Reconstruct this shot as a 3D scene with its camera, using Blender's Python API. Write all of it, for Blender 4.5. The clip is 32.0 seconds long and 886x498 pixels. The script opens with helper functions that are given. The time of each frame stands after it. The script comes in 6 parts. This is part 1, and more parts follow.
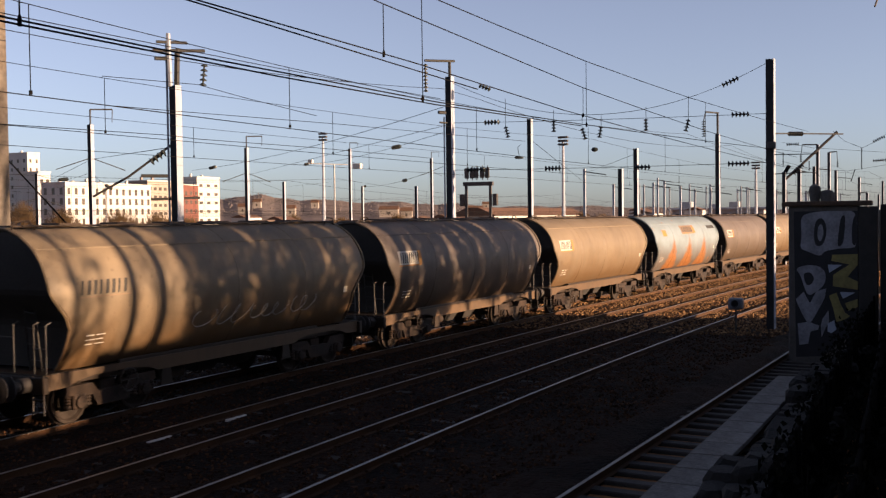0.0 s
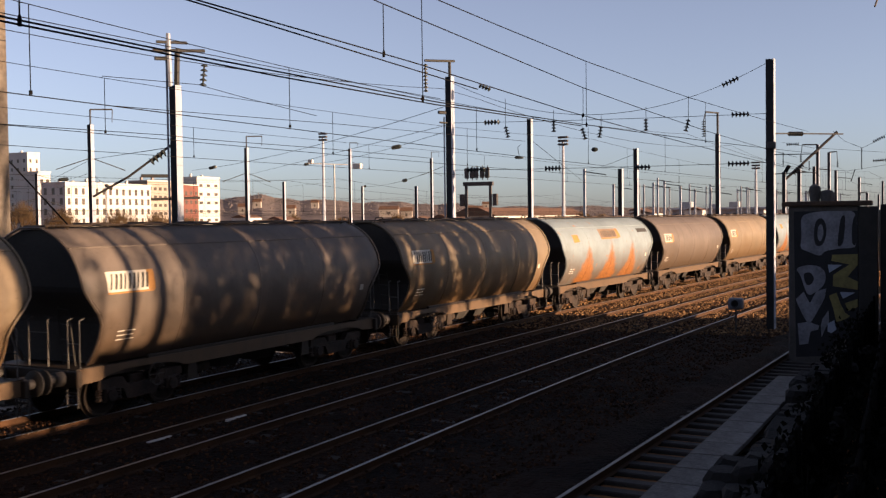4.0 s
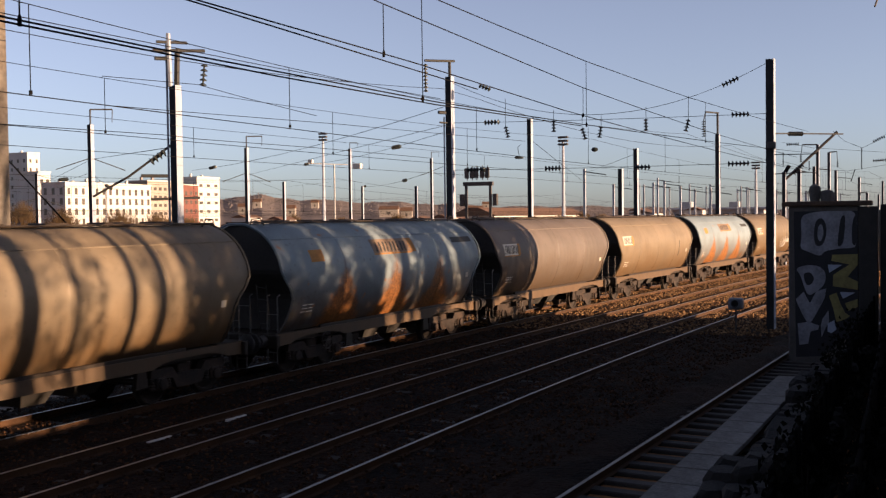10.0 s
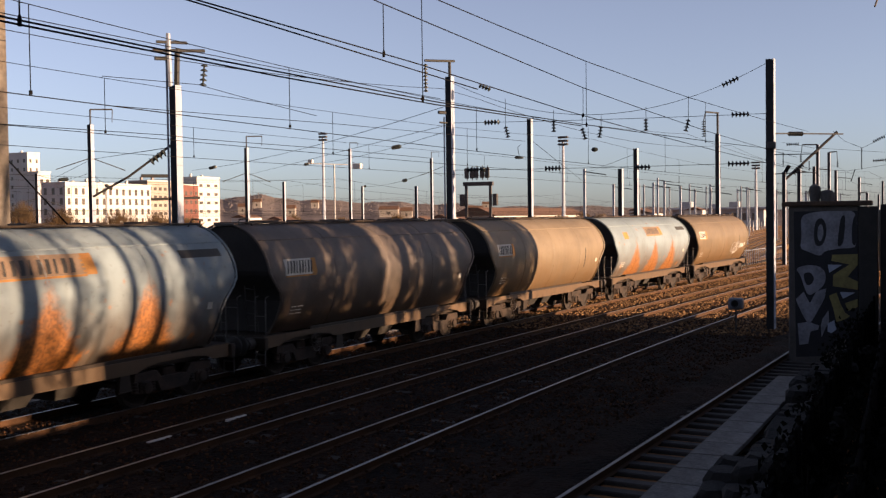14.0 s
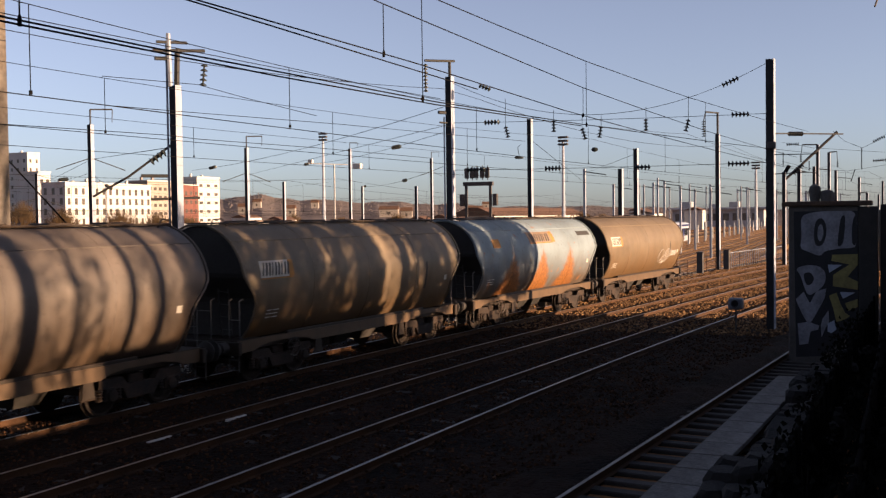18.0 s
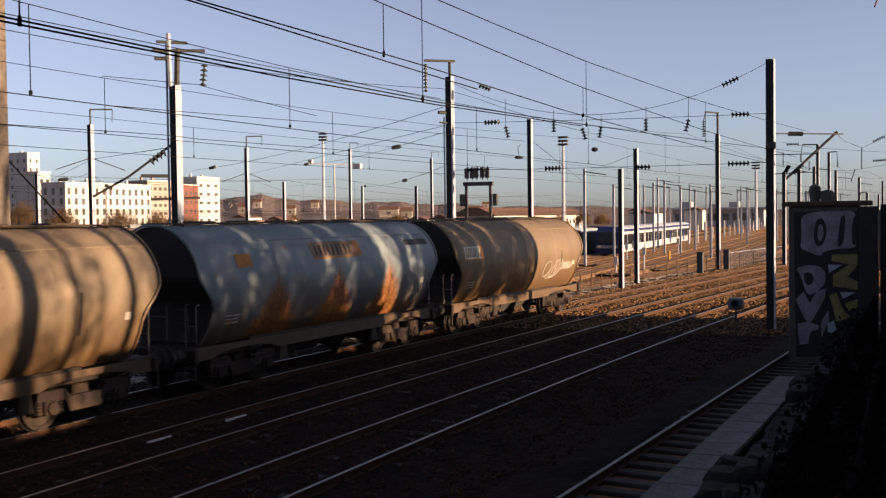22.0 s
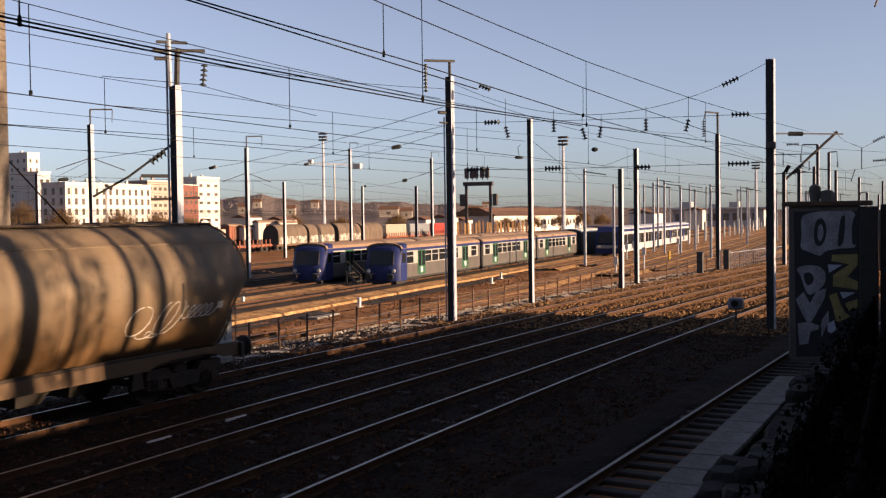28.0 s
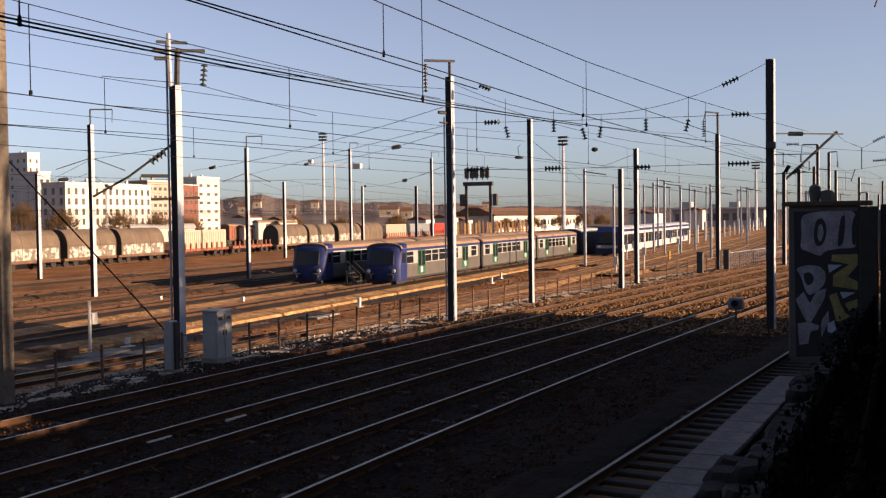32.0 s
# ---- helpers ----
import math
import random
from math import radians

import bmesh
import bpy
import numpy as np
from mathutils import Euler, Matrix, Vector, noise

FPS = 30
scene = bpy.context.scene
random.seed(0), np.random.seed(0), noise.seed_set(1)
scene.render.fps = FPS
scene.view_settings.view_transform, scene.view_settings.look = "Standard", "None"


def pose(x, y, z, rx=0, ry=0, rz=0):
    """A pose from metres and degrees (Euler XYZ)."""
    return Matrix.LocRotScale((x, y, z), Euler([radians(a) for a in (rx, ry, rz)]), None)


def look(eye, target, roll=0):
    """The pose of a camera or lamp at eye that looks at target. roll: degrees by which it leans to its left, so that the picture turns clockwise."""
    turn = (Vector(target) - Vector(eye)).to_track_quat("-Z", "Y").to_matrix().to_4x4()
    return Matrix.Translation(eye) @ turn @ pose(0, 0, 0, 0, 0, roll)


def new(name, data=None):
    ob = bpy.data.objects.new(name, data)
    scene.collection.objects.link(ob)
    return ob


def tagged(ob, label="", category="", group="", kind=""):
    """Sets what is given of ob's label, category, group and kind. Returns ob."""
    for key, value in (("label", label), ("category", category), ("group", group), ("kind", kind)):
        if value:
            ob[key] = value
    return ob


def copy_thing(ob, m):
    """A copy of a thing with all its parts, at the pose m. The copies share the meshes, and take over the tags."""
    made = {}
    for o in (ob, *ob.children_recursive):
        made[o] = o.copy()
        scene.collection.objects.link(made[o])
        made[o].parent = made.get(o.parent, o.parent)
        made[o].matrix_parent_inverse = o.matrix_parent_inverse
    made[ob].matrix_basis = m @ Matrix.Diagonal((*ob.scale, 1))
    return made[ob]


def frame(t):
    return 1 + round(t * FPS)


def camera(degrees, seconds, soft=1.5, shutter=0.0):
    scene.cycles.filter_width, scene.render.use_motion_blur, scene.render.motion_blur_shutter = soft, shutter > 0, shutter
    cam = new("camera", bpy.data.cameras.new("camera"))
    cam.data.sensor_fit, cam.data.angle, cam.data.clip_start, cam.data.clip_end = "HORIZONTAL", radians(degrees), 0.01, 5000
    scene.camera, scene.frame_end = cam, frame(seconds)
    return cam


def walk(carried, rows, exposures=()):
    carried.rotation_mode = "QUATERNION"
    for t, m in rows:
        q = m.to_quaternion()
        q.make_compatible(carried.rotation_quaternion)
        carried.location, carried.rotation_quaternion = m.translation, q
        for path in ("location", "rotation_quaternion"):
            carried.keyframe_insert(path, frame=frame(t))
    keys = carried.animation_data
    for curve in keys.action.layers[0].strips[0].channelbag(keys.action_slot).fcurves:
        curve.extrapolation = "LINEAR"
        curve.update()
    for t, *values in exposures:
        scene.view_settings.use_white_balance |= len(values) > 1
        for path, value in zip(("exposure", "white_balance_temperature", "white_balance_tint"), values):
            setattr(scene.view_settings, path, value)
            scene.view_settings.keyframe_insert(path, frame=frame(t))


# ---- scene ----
cam = camera(47.07, 32.0, soft=1.3, shutter=0.5)
EYE = (0.0, 0.0, 4.237)
AIM = look(EYE, (45.643, 20.355, 2.696), -0.743)
walk(cam, [(0.0, AIM), (32.0, AIM)], exposures=[(0.0, 1.69, 6780, 22), (32.0, 1.69, 6780, 22)])

# ---------------------------------------------------------------- light
SUN_EL, SUN_AZ = 10.0, 4.0          # degrees; the sun stands behind the camera's side, a little towards +x
world = bpy.data.worlds.new("sky")
scene.world = world
world.use_nodes = True
wn = world.node_tree
sky = wn.nodes.new("ShaderNodeTexSky")
sky.sky_type, sky.sun_disc = "NISHITA", False
sky.sun_elevation, sky.sun_rotation = radians(SUN_EL), radians(180 - SUN_AZ)
sky.air_density, sky.dust_density, sky.ozone_density = 0.75, 0.8, 3.2
wn.nodes["Background"].inputs["Strength"].default_value = 0.05
hazy = wn.nodes.new("ShaderNodeHueSaturation")          # thin winter haze greys the whole sky
hazy.inputs["Saturation"].default_value, hazy.inputs["Value"].default_value = 0.66, 1.15
wn.links.new(sky.outputs[0], hazy.inputs["Color"])
wn.links.new(hazy.outputs[0], wn.nodes["Background"].inputs["Color"])
sun = new("sun", bpy.data.lights.new("sun", "SUN"))
sun.data.energy, sun.data.angle, sun.data.color = 5.0, radians(0.6), (1.0, 0.73, 0.45)
sun_dir = Vector((math.sin(radians(SUN_AZ)) * math.cos(radians(SUN_EL)), -math.cos(radians(SUN_AZ)) * math.cos(radians(SUN_EL)), math.sin(radians(SUN_EL))))
sun.matrix_basis = look((20, -60, 40), Vector((20, -60, 40)) - sun_dir)

# ---------------------------------------------------------------- materials
DEEPEN = 0.64          # scales every base colour down so shade stays dark under the raised exposure


def mat(name, a, b=None, rough=0.7, metal=0.0, scale=3.0, fine=40.0, bump=0.15, spec=0.4, space="Object", per=0.0, rise=0.02, stretch=(1, 1, 1), detail=6.0, lo=0.35, hi=0.65, isle=False):
    """A surface with two scales of variation between the colours a and b, and fine relief."""
    m = bpy.data.materials.new(name)
    m.use_nodes = True
    n, l = m.node_tree.nodes, m.node_tree.links
    p = n["Principled BSDF"]
    p.inputs["Roughness"].default_value, p.inputs["Metallic"].default_value = rough, metal
    p.inputs["Specular IOR Level"].default_value = spec
    b = b or tuple(c * 0.7 for c in a)
    if metal < 0.5:
        a, b = tuple(c * DEEPEN for c in a), tuple(c * DEEPEN for c in b)
    tc = n.new("ShaderNodeTexCoord")
    mp = n.new("ShaderNodeMapping")
    mp.inputs["Scale"].default_value = stretch
    l.new(tc.outputs[space], mp.inputs["Vector"])
    n1, n2 = n.new("ShaderNodeTexNoise"), n.new("ShaderNodeTexNoise")
    for t, s in ((n1, scale), (n2, fine)):
        t.inputs["Scale"].default_value, t.inputs["Detail"].default_value = s, detail
        l.new(mp.outputs[0], t.inputs["Vector"])
    mix = n.new("ShaderNodeMix")
    mix.data_type = "FLOAT"
    mix.inputs[0].default_value = 0.4
    l.new(n1.outputs[0], mix.inputs[2])
    l.new(n2.outputs[0], mix.inputs[3])
    rmp = n.new("ShaderNodeValToRGB")
    rmp.color_ramp.elements[0].position, rmp.color_ramp.elements[1].position = lo, hi
    rmp.color_ramp.elements[0].color, rmp.color_ramp.elements[1].color = (*b, 1), (*a, 1)
    l.new(mix.outputs[0], rmp.inputs[0])
    out = rmp.outputs[0]
    if per:
        oi, hs = n.new("ShaderNodeNewGeometry" if isle else "ShaderNodeObjectInfo"), n.new("ShaderNodeHueSaturation")
        mr = n.new("ShaderNodeMapRange")
        mr.inputs[3].default_value, mr.inputs[4].default_value = 1 - per, 1 + per
        l.new(oi.outputs["Random Per Island" if isle else "Random"], mr.inputs[0])
        l.new(mr.outputs[0], hs.inputs["Value"])
        l.new(out, hs.inputs["Color"])
        out = hs.outputs[0]
    l.new(out, p.inputs["Base Color"])
    if bump:
        bp = n.new("ShaderNodeBump")
        bp.inputs["Strength"].default_value, bp.inputs["Distance"].default_value = bump, rise
        l.new(n2.outputs[0], bp.inputs["Height"])
        l.new(bp.outputs[0], p.inputs["Normal"])
    return m


# near-black base carries part of the shade over the tracks
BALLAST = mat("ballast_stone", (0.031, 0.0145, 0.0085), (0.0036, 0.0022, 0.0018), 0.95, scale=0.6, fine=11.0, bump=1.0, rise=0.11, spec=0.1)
SOIL = mat("yard_soil", (0.45, 0.215, 0.09), (0.17, 0.078, 0.036), 0.97, scale=0.22, fine=2.5, bump=1.0, rise=0.2, spec=0.08)
DARKBED = mat("oily_track_bed", (0.075, 0.055, 0.042), (0.03, 0.023, 0.019), 0.95, scale=0.5, fine=9.0, bump=0.6, spec=0.1)
PATHWAY = mat("worn_asphalt_walkway", (0.07, 0.055, 0.047), (0.045, 0.035, 0.03), 0.92, scale=0.6, fine=14.0, bump=0.2, spec=0.15)
# low sun on the bed shoulders is partly put into this bright buff
SHOULDER = mat("orange_buff_ballast_shoulder", (0.58, 0.35, 0.17), (0.20, 0.11, 0.052), 0.97, scale=1.6, fine=6.0, bump=1.0, rise=0.14, spec=0.08)
BRIGHTSTONE = mat("pale_gravel", (0.78, 0.68, 0.58), (0.13, 0.10, 0.078), 0.95, scale=1.6, fine=8.0, bump=1.0, rise=0.1, spec=0.1)
LOOSESTONE = mat("buff_ballast_stone", (0.105, 0.052, 0.027), (0.018, 0.010, 0.007), 0.95, scale=2.5, fine=9.0, bump=0.4, spec=0.1, per=0.55, isle=True)
# brighter copy for the sunlit stretch, sunlight put into the stone colour
LITSTONE = mat("sunlit_ballast_stone", (0.42, 0.25, 0.125), (0.16, 0.085, 0.042), 0.95, scale=2.5, fine=9.0, bump=0.4, spec=0.1, per=0.5, isle=True)
RAILSIDE = mat("rusty_rail", (0.105, 0.048, 0.02), (0.042, 0.021, 0.011), 0.85, 0.1, scale=1.5, fine=40, spec=0.2)
RAILTOP = mat("polished_rail", (0.42, 0.40, 0.385), (0.19, 0.17, 0.155), 0.46, 1.0, scale=0.5, fine=20, bump=0.03)
SLEEPER = mat("weathered_sleeper", (0.040, 0.031, 0.027), (0.012, 0.010, 0.008), 0.9, scale=2.0, fine=30, per=0.25, bump=0.4)
DULLHEAD = mat("dull_siding_rail", (0.26, 0.245, 0.235), (0.12, 0.105, 0.095), 0.55, 1.0, scale=0.5, fine=20, bump=0.03)
PALETIE = mat("bleached_siding_sleeper", (0.065, 0.055, 0.05), (0.026, 0.022, 0.02), 0.9, scale=2.0, fine=30, per=0.3, bump=0.4)
CONCRETE = mat("old_concrete", (0.30, 0.285, 0.265), (0.09, 0.083, 0.077), 0.9, scale=0.8, fine=18, bump=0.3, per=0.1)
# paleness of distance haze, put into the steel's colour
PALESTEEL = mat("haze_pale_steel", (0.47, 0.50, 0.56), (0.33, 0.36, 0.41), 0.8, 0.0, scale=1.2, fine=20, bump=0.1, spec=0.2)
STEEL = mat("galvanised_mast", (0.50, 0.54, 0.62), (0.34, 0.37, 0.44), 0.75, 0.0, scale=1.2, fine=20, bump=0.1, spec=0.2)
# unlit sides of the masts: their shade is put into this colour
SHADESTEEL = mat("shade_dark_steel", (0.058, 0.058, 0.062), (0.030, 0.030, 0.033), 0.9, 0.0, scale=1.2, fine=18, bump=0.15, spec=0.08)
DARKSTEEL = mat("dark_painted_steel", (0.10, 0.09, 0.085), (0.045, 0.04, 0.038), 0.65, 0.2, scale=1.5, fine=25, bump=0.15)
WIRE = mat("oxidised_wire", (0.012, 0.012, 0.013), (0.007, 0.007, 0.008), 0.9, 0.0, scale=2, fine=30, bump=0.0, spec=0.05)
GLASSBROWN = mat("insulator_porcelain", (0.045, 0.05, 0.048), (0.02, 0.025, 0.024), 0.25, 0.0, scale=5, fine=30, bump=0.0, spec=0.15)
WHITEPAINT = mat("chalky_white_paint", (0.74, 0.73, 0.70), (0.55, 0.53, 0.50), 0.7, scale=2, fine=30, bump=0.1)
BLACK = mat("sooty_black", (0.03, 0.028, 0.027), (0.014, 0.013, 0.013), 0.7, 0.1, scale=3, fine=30)
REDRUST = mat("orange_rust_lid", (0.42, 0.20, 0.085), (0.22, 0.10, 0.045), 0.85, 0.0, scale=3, fine=24)
RUSTBROWN = mat("rust_brown_steel", (0.22, 0.11, 0.06), (0.09, 0.05, 0.035), 0.8, 0.1, scale=1.5, fine=24)

# ---------------------------------------------------------------- mesh helpers
class Shape:
    """Collects vertices and faces of one part."""

    def __init__(self):
        self.v, self.f = [], []

    def quadbox(self, pts):
        k = len(self.v)
        self.v += [tuple(p) for p in pts]
        self.f += [(k + a, k + b, k + c, k + d) for a, b, c, d in ((0, 3, 2, 1), (4, 5, 6, 7), (0, 1, 5, 4), (1, 2, 6, 5), (2, 3, 7, 6), (3, 0, 4, 7))]
        return self

    def box(self, x0, x1, y0, y1, z0, z1, m=None, cut=0.0):
        """A box; cut bevels its upright and top edges."""
        m = m or Matrix()
        if cut <= 0:
            pts = [(x0, y0, z0), (x1, y0, z0), (x1, y1, z0), (x0, y1, z0), (x0, y0, z1), (x1, y0, z1), (x1, y1, z1), (x0, y1, z1)]
            return self.quadbox([m @ Vector(p) for p in pts])
        c, k = cut, len(self.v)
        def ring(i, z):
            a, b, d, e = x0 + i, x1 - i, y0 + i, y1 - i
            return [(a + c, d, z), (b - c, d, z), (b, d + c, z), (b, e - c, z), (b - c, e, z), (a + c, e, z), (a, e - c, z), (a, d + c, z)]
        rings = [ring(c * 0.7, z0), ring(0, z0 + c), ring(0, z1 - c), ring(c * 0.7, z1)]
        self.v += [tuple(m @ Vector(p)) for r in rings for p in r]
        for r in range(3):
            for j in range(8):
                a, b = k + r * 8 + j, k + r * 8 + (j + 1) % 8
                self.f.append((a, b, b + 8, a + 8))
        self.f.append(tuple(k + j for j in range(7, -1, -1)))
        self.f.append(tuple(k + 24 + j for j in range(8)))
        return self

    def rod(self, p, q, r, n=6, r2=None):
        """A round bar from p to q."""
        p, q = Vector(p), Vector(q)
        d = (q - p)
        if d.length < 1e-6:
            return self
        u = d.normalized().orthogonal().normalized()
        w = d.normalized().cross(u)
        r2 = r if r2 is None else r2
        k = len(self.v)
        for c, rr in ((p, r), (q, r2)):
            self.v += [tuple(c + (u * math.cos(2 * math.pi * i / n) + w * math.sin(2 * math.pi * i / n)) * rr) for i in range(n)]
        self.f += [(k + i, k + (i + 1) % n, k + n + (i + 1) % n, k + n + i) for i in range(n)]
        self.f += [tuple(k + i for i in range(n - 1, -1, -1)), tuple(k + n + i for i in range(n))]
        return self

    def line(self, pts, r, n=4):
        """A round bar bent through points, one unbroken skin."""
        pts = [Vector(p) for p in pts]
        m = len(pts)
        d = [(pts[min(i + 1, m - 1)] - pts[max(i - 1, 0)]).normalized() for i in range(m)]
        u = d[0].orthogonal().normalized()
        rings = []
        for p, a in zip(pts, d):
            u = (u - a * u.dot(a)).normalized()
            w = a.cross(u)
            rings.append([p + (u * math.cos(2 * math.pi * i / n) + w * math.sin(2 * math.pi * i / n)) * r for i in range(n)])
        return self.loft(rings)

    def loft(self, rings):
        """A closed skin through rings of points, capped at both ends."""
        k, n = len(self.v), len(rings[0])
        self.v += [tuple(p) for r in rings for p in r]
        for j in range(len(rings) - 1):
            self.f += [(k + j * n + i, k + j * n + (i + 1) % n, k + (j + 1) * n + (i + 1) % n, k + (j + 1) * n + i) for i in range(n)]
        e = k + (len(rings) - 1) * n
        self.f += [tuple(k + i for i in range(n - 1, -1, -1)), tuple(e + i for i in range(n))]
        return self

    def turn(self, p, axis, prof, n=12):
        """A turned body: prof is (along, radius) from p along axis."""
        p, a = Vector(p), Vector(axis).normalized()
        u = a.orthogonal().normalized()
        w = a.cross(u)
        k = len(self.v)
        for s, r in prof:
            self.v += [tuple(p + a * s + (u * math.cos(2 * math.pi * i / n) + w * math.sin(2 * math.pi * i / n)) * r) for i in range(n)]
        for j in range(len(prof) - 1):
            self.f += [(k + j * n + i, k + j * n + (i + 1) % n, k + (j + 1) * n + (i + 1) % n, k + (j + 1) * n + i) for i in range(n)]
        e = k + (len(prof) - 1) * n
        self.f += [tuple(k + i for i in range(n - 1, -1, -1)), tuple(e + i for i in range(n))]
        return self

    def prism(self, outline, y0, y1, m=None):
        """An outline of (x, z) points pushed from y0 to y1."""
        m = m or Matrix()
        k, n = len(self.v), len(outline)
        for y in (y0, y1):
            self.v += [tuple(m @ Vector((x, y, z))) for x, z in outline]
        self.f += [(k + i, k + (i + 1) % n, k + n + (i + 1) % n, k + n + i) for i in range(n)]
        self.f += [tuple(k + i for i in range(n - 1, -1, -1)), tuple(k + n + i for i in range(n))]
        return self

    def sheet(self, rows, flip=False):
        """A sheet through rows of points."""
        k, n = len(self.v), len(rows[0])
        self.v += [tuple(p) for r in rows for p in r]
        for j in range(len(rows) - 1):
            for i in range(n - 1):
                q = (k + j * n + i, k + j * n + i + 1, k + (j + 1) * n + i + 1, k + (j + 1) * n + i)
                self.f.append(q[::-1] if flip else q)
        return self

    def mesh(self, name, material, smooth=False):
        me = bpy.data.meshes.new(name)
        me.from_pydata(self.v, [], self.f)
        bm = bmesh.new()
        bm.from_mesh(me)
        bmesh.ops.recalc_face_normals(bm, faces=bm.faces)
        bm.to_mesh(me)
        bm.free()
        me.materials.append(material)
        if smooth:
            me.shade_smooth()
            me.set_sharp_from_angle(angle=radians(35))
        return me


def part(name, shape, material, parent=None, label="", m=None, smooth=False):
    ob = new(name, shape.mesh(name, material, smooth) if isinstance(shape, Shape) else shape)
    if parent:
        ob.parent = parent
    if m:
        ob.matrix_basis = m
    if label:
        tagged(ob, label)
    return ob


def thing(name, label, category, group="", m=None, kind=""):
    ob = new(name)
    ob.empty_display_size = 0.3
    if m:
        ob.matrix_basis = m
    return tagged(ob, label, category, group, kind)


# ---------------------------------------------------------------- plan of the tracks
D1, D2, D3 = 16.448, 12.769, 9.185        # centre lines of the three main tracks at x = 0
K2, K3, XE, XB = 0.003635, 8.49e-6, 71.37, -30.0
RT = 0.18                                # rail top above the ballast
YZ = -0.9                                # level of the yard behind the fence


def bend(x):
    """How far the main tracks have swung aside at x."""
    m = min(max(x, XB), XE)
    s = -K2 * m + 3 * K3 * m * m
    return -0.5 * K2 * m * m + K3 * m ** 3 + (x - m) * s


def swing(x):
    m = min(max(x, XB), XE)
    return -K2 * m + 3 * K3 * m * m


def main_y(x, d):
    return d + bend(x)


def t4_y(x):
    return 4.30 - 0.0907 * (x - 15.61)


def yard_y(x, c, s=0.0465):
    return c + s * (x - 68.0)


# ---------------------------------------------------------------- ground
def ground_z(rel, x):
    """Height of the ground at a distance rel from the bend line."""
    if rel < 1.6:
        # the bank on which the camera stands; it runs out past the pier
        top = 2.65 * min(max((45.0 - x) / 4.0, 0.0), 1.0)
        return max(min(top, (1.6 - rel) * 0.9), -0.03) if rel > -60 else 0.0
    if rel < 20.7:
        return -0.03
    if rel < 23.6:
        return -0.03 + (YZ + 0.03) * (rel - 20.7) / 2.9
    return YZ


def ground():
    xs = [-3500, -1500, -700, -300] + list(range(-130, 0, 26)) + list(range(0, 132, 2)) + [150, 180, 220, 270, 330, 420, 560, 800, 1300, 2200, 3600]
    rels = [-3000, -1200, -400, -150, -60, -20, -8, -1.4, -0.6, 0.2, 0.9, 1.6, 3, 5, 8, 11, 14, 17, 20.7, 22.1, 23.6, 27, 32, 38, 46, 56, 70, 90, 120, 170, 260, 420, 700, 1200, 2200, 3600]
    rows = []
    for r in rels:
        row = []
        for x in xs:
            b = bend(max(min(x, 150), -130))
            z = ground_z(r, x)
            if 24 < r < 130 and 0 < x < 200:
                z += 0.10 * noise.noise((x * 0.11, r * 0.13, 0))
            row.append((x, r + b, z))
        rows.append(row)
    tagged(part("ground", Shape().sheet(rows), SOIL), "orange-brown bare earth of the railway yard", "ground", kind="structure")
    xs = [x * 0.5 for x in range(-20, 260)] + list(range(130, 330, 10))
    rows = []
    for r in [2.2 + 0.3 * i for i in range(62)]:
        rows.append([(x, r + bend(x), 0.055 * noise.noise((x * 2.1, r * 2.3, 0)) + 0.03 * noise.noise((x * 7, r * 7, 3)) + 0.035 - (0.24 if r < 2.3 or r > 20.4 else 0.09 if 2.8 < r < 4.9 and r + bend(x) < t4_y(x) + 0.1 and x < 60 else -0.05 if 0.1 <= r + bend(x) - t4_y(x) < 1.1 and x < 60 else 0.0)) for x in xs])
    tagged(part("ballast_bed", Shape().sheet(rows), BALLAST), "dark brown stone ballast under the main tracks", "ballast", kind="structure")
    rows = [[(x, r + bend(x), 0.025 + 0.05 * noise.noise((x * 3.1, r * 5.0, 5)) - (0.12 if i in (0, 5) else 0.0)) for x in [12 + 0.4 * k for k in range(200)]] for i, r in enumerate((18.55, 18.9, 19.3, 19.8, 20.3, 20.75))]
    tagged(part("gravel_path", Shape().sheet(rows), BRIGHTSTONE), "pale gravel strip along the trackside fence", "path", kind="structure")


def stones(name, label, n, xr, rr, size, m, seed, z=0.0, lift=0.02):
    """Loose angular stones strewn along the tracks, joined as one mass."""
    rnd = random.Random(seed)
    s = Shape()
    for i in range(n):
        x, r = rnd.uniform(*xr), rnd.uniform(*rr)
        k = rnd.uniform(*size)
        mm = pose(x, r + bend(x), z + lift * rnd.random(), rnd.uniform(0, 360), rnd.uniform(0, 360), rnd.uniform(0, 360))
        j = lambda: rnd.uniform(0.55, 1.0) * k
        s.quadbox([mm @ Vector(q) for q in ((-j(), -j(), -j()), (j(), -j(), -j()), (j(), j(), -j()), (-j(), j(), -j()), (-j(), -j(), j()), (j(), -j(), j()), (j(), j(), j()), (-j(), j(), j()))])
    tagged(part(name, s, m), label, "stones", kind="stuff")


def rail_shapes(ys, x0, x1, step, z):
    """The rusty foot and web, and the polished head, of one rail along y = ys(x)."""
    low, top = Shape(), Shape()
    n = int((x1 - x0) / step)
    xs = [x0 + (x1 - x0) * i / n for i in range(n + 1)]
    prof = [(-0.07, -0.155), (-0.07, -0.14), (-0.012, -0.12), (-0.012, -0.035), (-0.035, -0.03), (-0.035, -0.004), (0.035, -0.004), (0.035, -0.03), (0.012, -0.035), (0.012, -0.12), (0.07, -0.14), (0.07, -0.155)]
    low.sheet([[(x, ys(x) + a, z + b) for a, b in prof] for x in xs])
